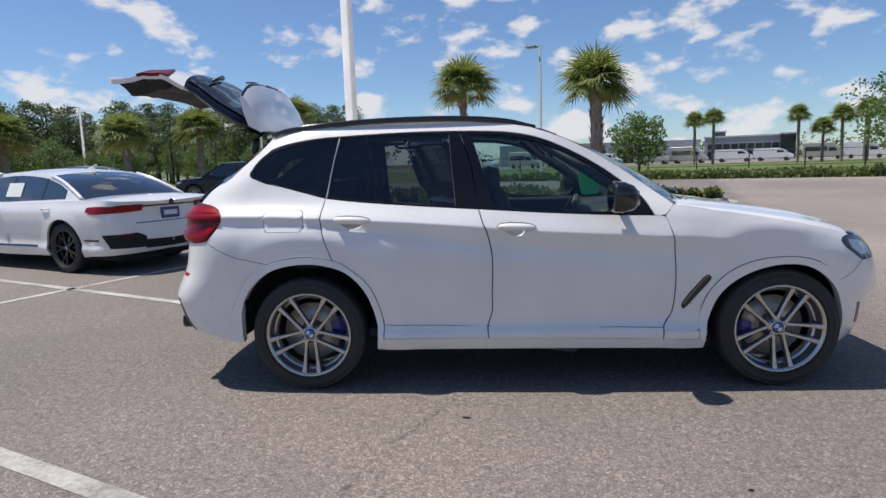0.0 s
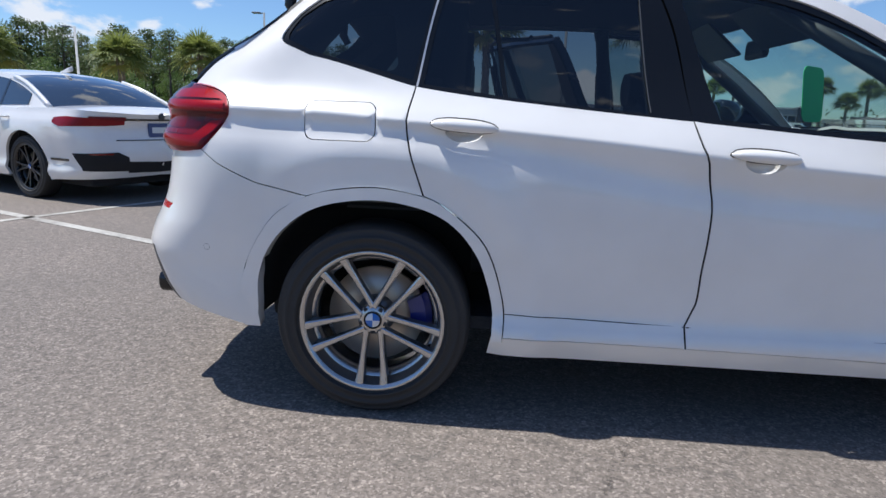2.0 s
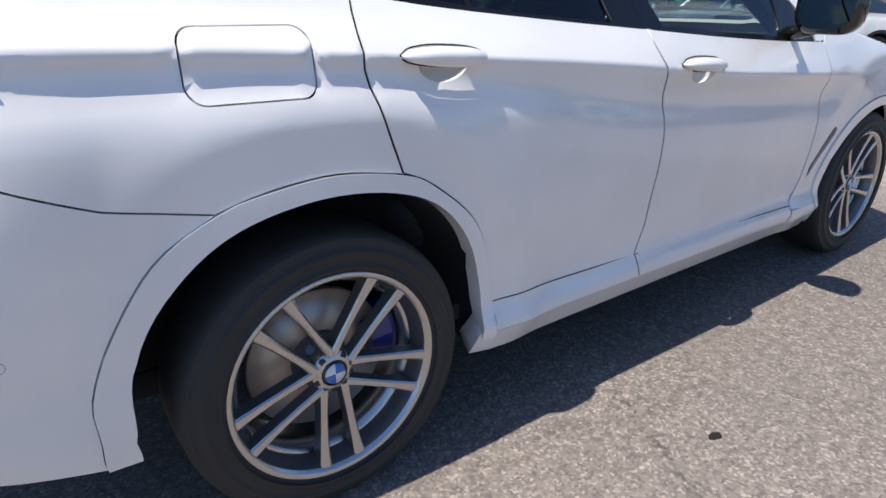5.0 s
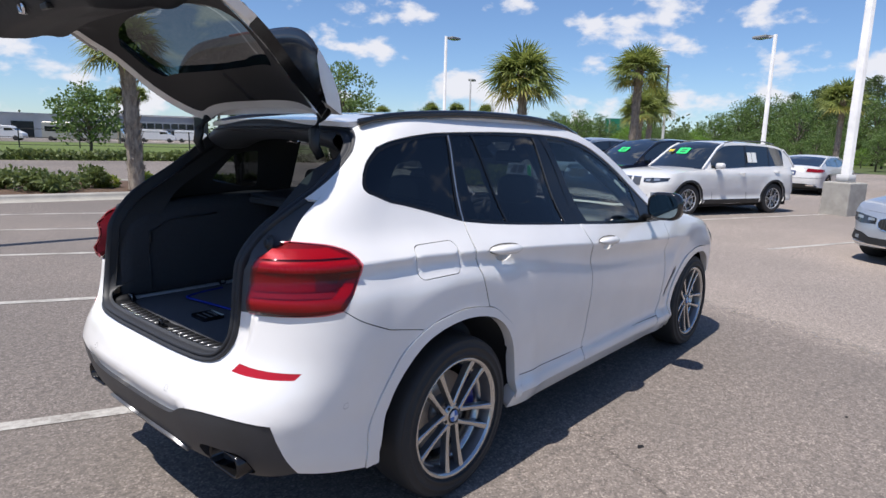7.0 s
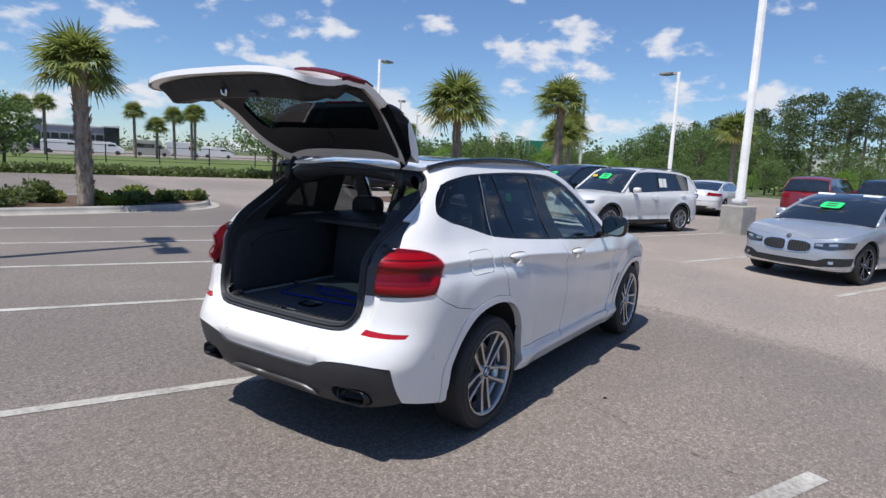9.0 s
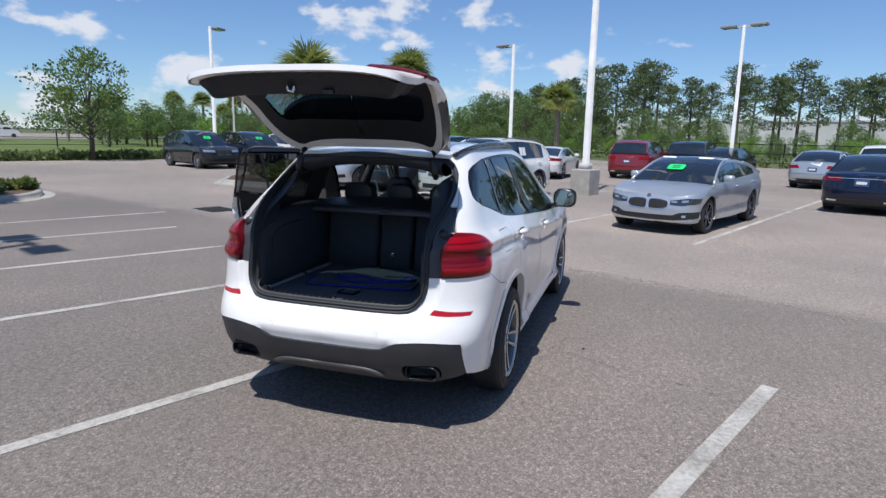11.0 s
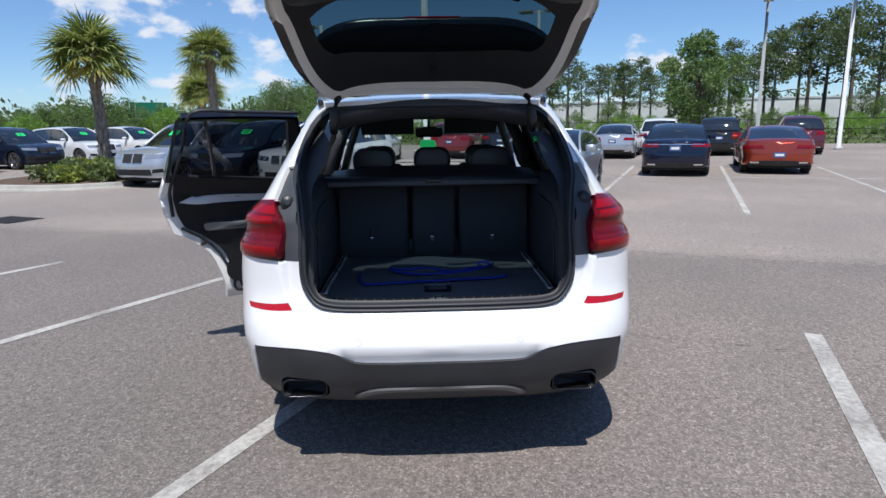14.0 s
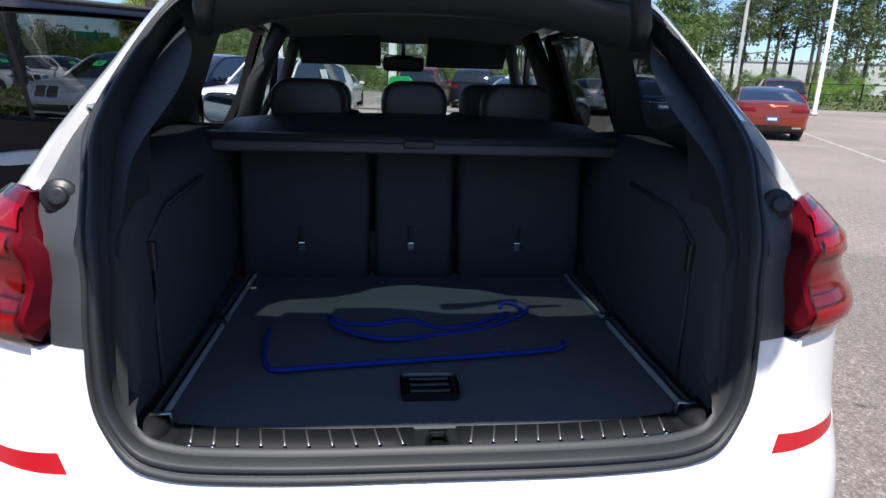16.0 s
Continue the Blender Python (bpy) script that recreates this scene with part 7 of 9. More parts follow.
        for c in ([Vector(p) for p in sh], [Vector(self.ay(0, sh[-1][1] + (lo + 0.02 - sh[-1][1]) * k / 8, True)) for k in range(9)], spline([Vector(p) for p in bottom], 0.08), [Vector(self.ax(*p)) for p in arcs[wb / 2]],
                  spline([Vector(p) for p in mid_], 0.1), [Vector(self.ax(*p)) for p in arcs[-wb / 2]], spline([Vector(p) for p in tail], 0.08), [Vector(self.ay(0, lo + 0.05 + (sh[0][1] - lo - 0.05) * k / 8, False)) for k in range(9)]):
            for q in c:
                if not o or (q - o[-1]).length > 0.004:
                    o.append(q)
        for fl in (False, True):
            panel("flank", o, self.skin, B, car, step=fine, depth=0.03, core=(0, 0, 0.5), flip=fl)
        # deck: bonnet and boot lid in one sheet under the cabin
        edge = [self.skin(*p) for p in sh]
        right = [Vector((p.x, p.y)) for p in edge]
        out = right + [Vector((p.x, -p.y)) for p in reversed(right)]
        clean = []
        for q in out:
            if not clean or (q - clean[-1]).length > 0.004:
                clean.append(q)
        wf = lambda x: max(0.3, -self.skin(*self.ax(max(self.xr + 0.15, min(self.xf - 0.15, x)), self.zs(x))).y)
        panel("bonnet_and_deck", clean, lambda x, y: Vector((x, y, self.zs(x) + 0.045 * max(0.0, 1 - (abs(y) / wf(x)) ** 2.5) * min(1.0, max(0.0, (edge[-1].x - x) / 0.45)) ** 0.7 * min(1.0, max(0.0, (x - edge[0].x) / 0.35)) ** 0.7)), B, car, step=0.09, depth=0.0, core=(0, 0, -20))
        # cabin
        xa, xb = self.roof[-1][0], self.roof[0][0]

        def half(x):
            z0 = self.zs(x)
            return self.width(max(xb, min(xa, x)), z0) * 0.965 - self.lean * (self.zt(x) - z0)

        def top(x, v):
            y = v * 2 - 1
            h = self.zt(x) - self.zs(x)
            return Vector((x + (0.10 if x > 0 else -0.06) * (1 - y * y) * max(0.0, 1 - h / 0.5), y * half(x), self.zt(x) + 0.045 * (1 - y * y) * min(1.0, h / 0.2)))

        rf, rb = split
        grid("roof", 16, 8, lambda u, v: top(rb + (rf - rb) * u, v), M[cut] if cut else B, car)
        grid("windscreen", 14, 8, lambda u, v: top(rf + (xa - rf) * u, v), M["carglass"], car)
        grid("rear_window", 14, 8, lambda u, v: top(xb + (rb - xb) * u, v), M["carglass"], car)
        for g in (-1, 1):
            # pillars along the edges of both screens
            for a, b in ((rf, xa), (xb, rb)):
                tube("pillar", [top(a + (b - a) * t, 0.5 + 0.5 * g) for t in np.linspace(0, 1, 10)], 0.026, B, car, 6)

        def cab(x, z):
            z0 = self.zs(x)
            return Vector((x, -(self.width(x, z0) * 0.965 - self.lean * (z - z0)), z))

        xs = np.linspace(xb, xa, 40)
        side = [Vector((x, self.zs(x) - 0.01)) for x in xs] + [Vector((x, self.zt(x))) for x in reversed(xs)]
        side = [p for i, p in enumerate(side) if i == 0 or (p - side[i - 1]).length > 0.004]
        xs = [x for x in np.linspace(xb + 0.02, xa - 0.02, 60) if self.zt(x) - self.zs(x) > 0.115]
        w0, w1 = windows or (xs[0], xs[-1])
        xs = [x for x in xs if w0 <= x <= w1]
        win = [Vector((x, self.zs(x) + 0.03)) for x in xs] + [Vector((x, self.zt(x) - 0.055)) for x in reversed(xs)]
        for fl in (False, True):
            panel("cabin_side", side, cab, B, car, step=0.08, depth=0.0, core=(0, 0, 0.5), flip=fl)
            panel("side_window", win, cab, M["carglass"], car, step=0.08, lift=0.006, depth=0.006, core=(0, 0, 0.5), flip=fl)
            for f_, wd in ((0.46, 0.03), (0.78, 0.02)):
                x = w1 + (w0 - w1) * f_
                zt, zb = self.zt(x) - 0.055, self.zs(x) + 0.03
                panel("window_post", [Vector((x - wd, zb)), Vector((x + wd, zb)), Vector((x + wd - 0.04, zt)), Vector((x - wd - 0.04, zt))], cab, M["gloss"], car, step=0.2, lift=0.009, depth=0.002, core=(0, 0, 0.5), flip=fl)
            # door gaps and handles
            for x in (w1 + (w0 - w1) * 0.46, w1 - 0.02, w0 + 0.16):
                zb, zt = 0.36, self.zs(x) - 0.01
                panel("door_gap", [Vector((x - 0.004, zb)), Vector((x + 0.004, zb)), Vector((x + 0.004, zt)), Vector((x - 0.004, zt))], self.skin, M["gap"], car, step=0.2, lift=0.002, depth=0.0, core=(0, 0, 0.5), flip=fl)
            for f_ in (0.38, 0.86):
                x = w1 + (w0 - w1) * f_
                z = self.zs(x) - 0.10
                p = self.skin(x, z)
                g = -1 if fl else 1
                tube("door_handle", [(x - 0.10, (p.y + 0.004) * g, z), (x - 0.07, (p.y - 0.03) * g, z), (x + 0.07, (p.y - 0.03) * g, z), (x + 0.10, (p.y + 0.004) * g, z)], [0.008, 0.013, 0.013, 0.008], B, car, 6)
            p = self.skin(w1 - 0.12, self.zs(w1 - 0.12))
            g = -1 if fl else 1
            bm = bmesh.new()
            loft(bm, [[Vector((w1 - 0.12 + x, g * (p.y - 0.10) + q.x, p.z + 0.09 + q.y)) for q in rounded(0, 0, 0.21 * k, 0.14 * k, 0.05, 4)] for x, k in ((-0.06, 0.9), (-0.05, 1.0), (0.03, 0.95), (0.07, 0.6))])
            bmesh.ops.recalc_face_normals(bm, faces=bm.faces)
            mir = finish("door_mirror", bm, B, car)
            tube("mirror_arm", [(w1 - 0.12, g * (p.y + 0.03), p.z + 0.03), (w1 - 0.12, g * (p.y - 0.06), p.z + 0.06)], 0.02, M["trim"], mir, 6)
            if sill:
                panel("side_skirt", [Vector((-wb / 2 + r + 0.12, lo - 0.01)), Vector((wb / 2 - r - 0.12, lo - 0.01)), Vector((wb / 2 - r - 0.12, lo + 0.09)), Vector((-wb / 2 + r + 0.12, lo + 0.09))], self.skin, M[sill], car, step=0.1, lift=0.006, core=(0, 0, 0.5), flip=fl)
        for c in (-wb / 2, wb / 2):
            for g in (-1, 1):
                wheel(car, c, g * (self.hw - 0.135), g, r, 0.24, rim, rims, 17 * (1 + g) + 23, face, M["gloss"], 0, 0, 36)
                bm = bmesh.new()
                a = [[bm.verts.new((c + (r + 0.06) * math.cos(t), g * yy, r + (r + 0.06) * math.sin(t))) for yy in (self.hw - 0.03, self.hw - 0.36)] for t in np.linspace(-0.3, math.pi + 0.3, 18)]
                for p, q in zip(a, a[1:]):
                    bm.faces.new((p[0], q[0], q[1], p[1]))
                cc = bm.verts.new((c, g * (self.hw - 0.36), r))
                for p, q in zip(a, a[1:]):
                    bm.faces.new((p[1], q[1], cc))
                finish("wheel_well", bm, M["well"], car)
                if cladding:
                    rr = r + 0.05
                    ts = np.linspace(-0.4, math.pi + 0.4, 22)
                    o = [Vector((c + (rr + 0.05) * math.cos(t), max(lo, r + (rr + 0.05) * math.sin(t)))) for t in ts] + [Vector((c + rr * math.cos(t), max(lo, r + rr * math.sin(t)))) for t in reversed(ts)]
                    o = [p for i, p in enumerate(o) if i == 0 or (p - o[i - 1]).length > 0.004]
                    panel("arch_cladding", [Vector(self.ax(*p)) for p in o], self.skin, M[cladding], car, step=0.05, lift=0.008, core=(0, 0, 0.5), flip=g > 0)
        box("underbody", (self.xr + 0.25, -self.hw + 0.2, 0.18), (self.xf - 0.25, self.hw - 0.2, 0.34), M["well"], car, 0.03)
        return car

    def face(self, name, pts, mat, front, sides=(False, True), lift=0.006, label="", step=0.05, parent=None):
        """A fitting on the nose or tail: (y, z) corners, on one or both halves."""
        for fl in sides:
            o = ring(*[[self.ay(*a, front), self.ay((a[0] + b[0]) / 2, (a[1] + b[1]) / 2, front), self.ay(*b, front)] for a, b in zip(pts, pts[1:] + pts[:1])])
            panel(name, o, self.skin, M[mat], parent or self.car, step=step, lift=lift, depth=0.012, core=(0, 0, 0.5), label=label, flip=fl)

    def flank_mark(self, name, pts, mat, lift=0.004):
        for fl in (False, True):
            panel(name, [Vector(self.ax(*p)) for p in pts], self.skin, M[mat], self.car, step=0.08, lift=lift, depth=0.004, core=(0, 0, 0.5), flip=fl)

    def plate(self, front, z, w=0.31, h=0.16, mat="plate"):
        x = self.skin(*self.ay(0, z, front)).x
        g = 1 if front else -1
        pl = box("number_plate", (min(x, x + g * 0.02), -w / 2, z - h / 2), (max(x, x + g * 0.02), w / 2, z + h / 2), M[mat], self.car, 0.004, "dealer plate with plain bars")
        x2 = x + g * 0.02
        box("plate_bar", (min(x2, x2 + g * 0.003), -w * 0.36, z - h * 0.2), (max(x2, x2 + g * 0.003), w * 0.36, z + h * 0.22), M["paper"], pl)

    def tag(self, y=0.0, col="saletag", w=0.34, h=0.22, back=0.36):
        """A paper tag behind the windscreen."""
        xa, zt = self.roof[-1][0], self.zt
        x = xa - back
        z = zt(x) + 0.095
        d = Vector((xa - 0.2 - (xa - 0.6), 0, zt(xa - 0.2) - zt(xa - 0.6))).normalized()
        bm = bmesh.new()
        u, v = Vector((0, 1, 0)), -d
        loft(bm, [[Vector((x, y, z)) + u * p.x + v * p.y + Vector((0, 0, k)) for p in rounded(0, 0, w, h, 0.05, 4)] for k in (0.0, 0.004)])
        t = finish("windscreen_tag", bm, M[col], self.car, {"saletag": "bright green sale tag on the windscreen", "yellowtag": "yellow sticker on the windscreen", "paper": "white paper strip on the windscreen"}[col], smooth=False)
        if col == "paper":
            return t
        bm = bmesh.new()
        for k in (-0.04, 0.04):
            vs = [bm.verts.new(Vector((x, y, z)) + u * a + v * (b + k) + Vector((0, 0, 0.008))) for a, b in ((-w * 0.25, -0.018), (w * 0.25, -0.018), (w * 0.25, 0.018), (-w * 0.25, 0.018))]
            bm.faces.new(vs)
        finish("tag_bars", bm, M["ink"], t, smooth=False)
        return t


def at(x, y, deg):
    return pose(x, y, 0, 0, 0, deg)


BACK, AWAY = 180 + BAY_ANGLE, BAY_ANGLE


def placed(axle, deg, dx):
    """The pose of a car whose named axle stands at axle; dx: that axle's x in the car."""
    a = radians(deg)
    return at(axle[0] - math.cos(a) * dx, axle[1] - math.sin(a) * dx, deg)


def kidney(b, z0, z1, y0, y1, mat="gloss"):
    b.face("grille", [(y0, z0), (y1, z0 + 0.01), (y1 - 0.01, z1), (y0, z1)], "well" if mat == "gloss" else mat, True, lift=0.010, label="dark twin grille")
    b.face("grille_rim", [(y0 - 0.0, z1 - 0.006), (y1, z1 - 0.006), (y1 + 0.006, z1 + 0.008), (y0, z1 + 0.008)], "chrome", True, lift=0.014)


# white luxury saloon beside the SUV
lux = Body(3.20, 0.88, 1.16, 0.945, 0.36, [(-2.8, 0.99), (-2.5, 1.03), (-2.1, 1.04), (-1.2, 1.02), (0, 0.99), (1.0, 0.965), (1.5, 0.94), (2.0, 0.88), (2.4, 0.78), (2.6, 0.72)],
           [(-2.02, 1.04), (-1.75, 1.17), (-1.35, 1.33), (-0.9, 1.425), (-0.3, 1.46), (0.2, 1.44), (0.6, 1.35), (1.0, 1.17), (1.38, 0.98)], lean=0.42, rear=[(0.15, 0.22), (0.30, 0.08), (0.5, 0.0), (0.68, 0.02), (0.85, 0.05), (1.04, -0.02), (1.1, 0.0)])
lux.build("saloon_car", placed((-4.47, 4.55), BACK, -1.60), "white luxury saloon with black rims and smoked trim", "white", "star", split=(0.22, -1.12), windows=(-1.62, 1.02), rim=0.265, face=M["blackrim"], fine=0.045, group="parked cars")
lux.face("tail_lamp", [(0.44, 0.875), (0.92, 0.845), (0.945, 0.925), (0.88, 0.955), (0.44, 0.925)], "lampflat", False, label="slim red tail lamp")
lux.face("lamp_dark", [(0.44, 0.925), (0.78, 0.94), (0.78, 0.962), (0.44, 0.962)], "lampdark", False, lift=0.012)
lux.face("light_bar", [(0.0, 0.925), (0.44, 0.925), (0.44, 0.945), (0.0, 0.945)], "gloss", False, lift=0.008)
lux.face("rear_vent", [(0.40, 0.36), (0.84, 0.37), (0.89, 0.56), (0.55, 0.575), (0.44, 0.52)], "well", False, label="black exhaust surround")
lux.face("rear_apron", [(0.0, 0.33), (0.42, 0.34), (0.46, 0.47), (0.0, 0.45)], "well", False)
lux.face("rear_reflector", [(0.60, 0.545), (0.80, 0.545), (0.80, 0.565), (0.60, 0.565)], "marker", False, lift=0.012)
lux.face("chrome_bar", [(0.0, 0.70), (0.55, 0.70), (0.55, 0.71), (0.0, 0.71)], "gutter", False, lift=0.008)
lux.plate(False, 0.815)
lux.flank_mark("side_strip", [(-0.95, 0.36), (1.15, 0.34), (1.15, 0.37), (-0.95, 0.39)], "gloss")
lux.flank_mark("side_strip", [(1.08, 0.38), (1.13, 0.38), (1.22, 0.62), (1.17, 0.62)], "gloss")
lux.flank_mark("side_strip", [(-2.36, 0.47), (-2.06, 0.47), (-2.06, 0.495), (-2.36, 0.495)], "gloss")
bm = bmesh.new()
loft(bm, [[Vector((-1.02 + x, q.x, 1.49 + z + q.y)) for q in rounded(0, 0, w, h, 0.01, 3)] for x, z, w, h in ((0.12, -0.01, 0.03, 0.02), (-0.02, 0.012, 0.04, 0.05), (-0.10, 0.03, 0.03, 0.06))])
finish("roof_fin", bm, M["white"], lux.car)
box("window_sticker", (-0.20, -0.003, -0.11), (0.20, 0.003, 0.11), M["paper"], lux.car, 0.0, "white price sheet in the rear window", m=pose(-0.30, 0.792, 1.195, 22.8))
lathe("round_badge", [(0.0001, -0.02), (0.036, -0.018), (0.041, 0.0)], 24, M["gutter"], lux.car, m=Matrix.Translation(lux.skin(*lux.ay(0, 0.975, False))) @ pose(0, 0, 0, 0, 0, -90))

# silver four-door coupe, nose towards the aisle
cou = Body(2.81, 0.80, 1.02, 0.91, 0.335, [(-2.5, 1.0), (-2.2, 1.045), (-1.5, 1.02), (0, 0.955), (0.9, 0.925), (1.4, 0.875), (1.9, 0.79), (2.2, 0.70)],
           [(-2.15, 1.06), (-1.7, 1.19), (-1.2, 1.30), (-0.6, 1.37), (-0.1, 1.375), (0.3, 1.31), (0.7, 1.15), (1.12, 0.93)], lean=0.42, front=[(0.15, -0.10), (0.28, 0.0), (0.45, 0.0), (0.58, -0.02), (0.72, -0.06), (0.9, -0.2)])
cou.build("coupe_car", placed((8.87, -2.22), BACK, 1.405), "silver four-door coupe with green windscreen tag", "silver", "star", split=(0.05, -1.1), windows=(-1.68, 0.78), rim=0.25, face=M["alloydark"], fine=0.05, group="parked cars")
cou.face("grille_rim", [(0.022, 0.50), (0.05, 0.478), (0.16, 0.474), (0.31, 0.486), (0.375, 0.52), (0.392, 0.58), (0.37, 0.635), (0.28, 0.662), (0.12, 0.668), (0.045, 0.66), (0.02, 0.63), (0.016, 0.56)], "chrome", True, lift=0.010)
cou.face("grille", [(0.032, 0.505), (0.055, 0.488), (0.16, 0.484), (0.305, 0.496), (0.365, 0.526), (0.380, 0.58), (0.36, 0.628), (0.275, 0.652), (0.12, 0.657), (0.052, 0.65), (0.031, 0.625), (0.027, 0.56)], "well", True, lift=0.013, label="dark twin grille")
for i in range(7):
    cou.face("slat", [(0.070 + 0.042 * i, 0.50), (0.075 + 0.042 * i, 0.50), (0.075 + 0.042 * i, 0.645), (0.070 + 0.042 * i, 0.645)], "gutter", True, lift=0.018)
cou.face("headlamp", [(0.42, 0.565), (0.64, 0.555), (0.87, 0.605), (0.89, 0.70), (0.68, 0.69), (0.42, 0.645)], "headdark", True, label="dark twin headlamp")
cou.face("lamp_ring", [(0.44, 0.605), (0.54, 0.605), (0.54, 0.645), (0.44, 0.64)], "lampclear", True, lift=0.010)
cou.face("lamp_ring", [(0.62, 0.615), (0.72, 0.63), (0.72, 0.665), (0.62, 0.655)], "lampclear", True, lift=0.010)
cou.face("lower_intake", [(0.0, 0.275), (0.50, 0.28), (0.86, 0.33), (0.86, 0.45), (0.60, 0.43), (0.48, 0.375), (0.0, 0.37)], "well", True)
cou.face("fog_lamp", [(0.64, 0.34), (0.70, 0.34), (0.70, 0.385), (0.64, 0.385)], "lampclear", True, lift=0.012)
cou.face("chrome_bar", [(0.0, 0.245), (0.80, 0.28), (0.80, 0.295), (0.0, 0.262)], "chrome", True, lift=0.010)
lathe("round_badge", [(0.0001, -0.012), (0.036, -0.01), (0.041, 0.0)], 24, M["gutter"], cou.car, m=Matrix.Translation(cou.skin(*cou.ay(0, 0.71, True)) + Vector((-0.01, 0, 0.01))) @ pose(0, 0, 0, 0, 0, 90) @ pose(0, 0, 0, -45))
cou.tag(-0.05)
for yy in (-0.38, 0.38):
    cou.tag(yy, "paper", 0.30, 0.06, 0.80)

# white SUV of the older kind, nose towards the aisle
s2 = Body(2.81, 0.86, 0.98, 0.93, 0.36, [(-2.4, 1.0), (-2.1, 1.12), (-1.0, 1.10), (0, 1.06), (0.9, 1.045), (1.3, 1.02), (1.9, 0.95), (2.25, 0.84)],
          [(-2.18, 1.12), (-2.02, 1.38), (-1.75, 1.58), (-1.2, 1.655), (-0.5, 1.675), (0.1, 1.655), (0.36, 1.57), (0.66, 1.33), (0.98, 1.06)], lean=0.30, base=0.28, front=[(0.15, -0.10), (0.35, 0.0), (0.6, 0.0), (0.8, -0.03), (0.95, -0.10), (1.1, -0.25)])
s2.build("white_suv_car", placed((12.40, 3.17), BACK, 1.405), "white SUV with tinted windows and windscreen stickers", "white2", "star", split=(0.20, -1.85), windows=(-1.80, 0.70), rim=0.25, face=M["brightalloy"], fine=0.05, group="parked cars", sill="trim", cladding="trim")
kidney(s2, 0.66, 0.85, 0.03, 0.27, "alloydark")
s2.face("headlamp", [(0.36, 0.74), (0.62, 0.74), (0.86, 0.79), (0.87, 0.86), (0.60, 0.85), (0.36, 0.83)], "headdark", True, label="dark twin headlamp")
s2.face("lamp_ring", [(0.42, 0.765), (0.54, 0.765), (0.54, 0.82), (0.42, 0.815)], "lampclear", True, lift=0.010)
s2.face("lamp_ring", [(0.62, 0.78), (0.74, 0.795), (0.74, 0.84), (0.62, 0.835)], "lampclear", True, lift=0.010)
s2.face("lower_intake", [(0.0, 0.34), (0.50, 0.34), (0.50, 0.46), (0.0, 0.46)], "trim", True)
s2.face("fog_lamp", [(0.58, 0.46), (0.70, 0.46), (0.70, 0.53), (0.58, 0.53)], "lampclear", True)
s2.tag(-0.1)
s2.tag(-0.48, "yellowtag", 0.15, 0.12)
for dx in (-0.11, 0.05):
    box("window_sticker", (-0.07, -0.003, -0.12), (0.07, 0.003, 0.12), M["paper"], s2.car, 0.0, "white price sheet in the side window", m=pose(-0.62 + dx, 0.80, 1.34, 16.7))
for g in (-1, 1):
    tube("roof_rail", [(0.1, g * 0.62, 1.67), (-0.2, g * 0.64, 1.72), (-1.2, g * 0.64, 1.72), (-1.6, g * 0.62, 1.66)], 0.015, M["alloydark"], s2.car, 6)


def rear_fit(b, zl, yl0, yl1, h, plate_z, dark=True):
    b.face("tail_lamp", [(yl0, zl), (yl1, zl - 0.01), (yl1 + 0.02, zl + h * 0.7), (yl0 + 0.05, zl + h)], "lampflat", False, label="red tail lamp")
    b.plate(False, plate_z)
    b.face("rear_apron", [(0.0, 0.25), (0.80, 0.27), (0.80, 0.33), (0.45, 0.40), (0.0, 0.40)], "trim" if dark else "gloss", False)
    b.face("exhaust_tip", [(0.50, 0.33), (0.72, 0.33), (0.72, 0.37), (0.50, 0.37)], "chrome", False, lift=0.02)
    b.face("bumper_seam", [(0.0, 0.585), (0.9, 0.60), (0.9, 0.605), (0.0, 0.59)], "gap", False, lift=0.003)


SALOON_SH = [(-2.7, 0.97), (-2.4, 1.02), (-2.0, 1.03), (-1.2, 1.01), (0, 0.98), (1.0, 0.955), (1.4, 0.93), (1.9, 0.86), (2.3, 0.75)]
SALOON_RF = [(-1.98, 1.03), (-1.7, 1.17), (-1.3, 1.33), (-0.9, 1.42), (-0.3, 1.455), (0.15, 1.43), (0.55, 1.34), (0.95, 1.16), (1.30, 0.96)]
SUV_SH = [(-2.4, 1.04), (-2.1, 1.13), (-1.0, 1.11), (0, 1.08), (0.9, 1.06), (1.3, 1.04), (1.9, 0.97), (2.25, 0.86)]
SUV_RF = [(-2.22, 1.13), (-2.06, 1.40), (-1.82, 1.62), (-1.2, 1.70), (-0.5, 1.72), (0.05, 1.68), (0.35, 1.57), (0.75, 1.32), (1.08, 1.07)]
COUPE_SH = [(-2.5, 0.92), (-2.2, 0.98), (-1.5, 0.97), (0, 0.92), (0.9, 0.90), (1.4, 0.86), (1.9, 0.78), (2.3, 0.68)]
COUPE_RF = [(-2.1, 0.985), (-1.6, 1.13), (-1.1, 1.27), (-0.5, 1.34), (0.0, 1.335), (0.4, 1.26), (0.8, 1.09), (1.2, 0.90)]

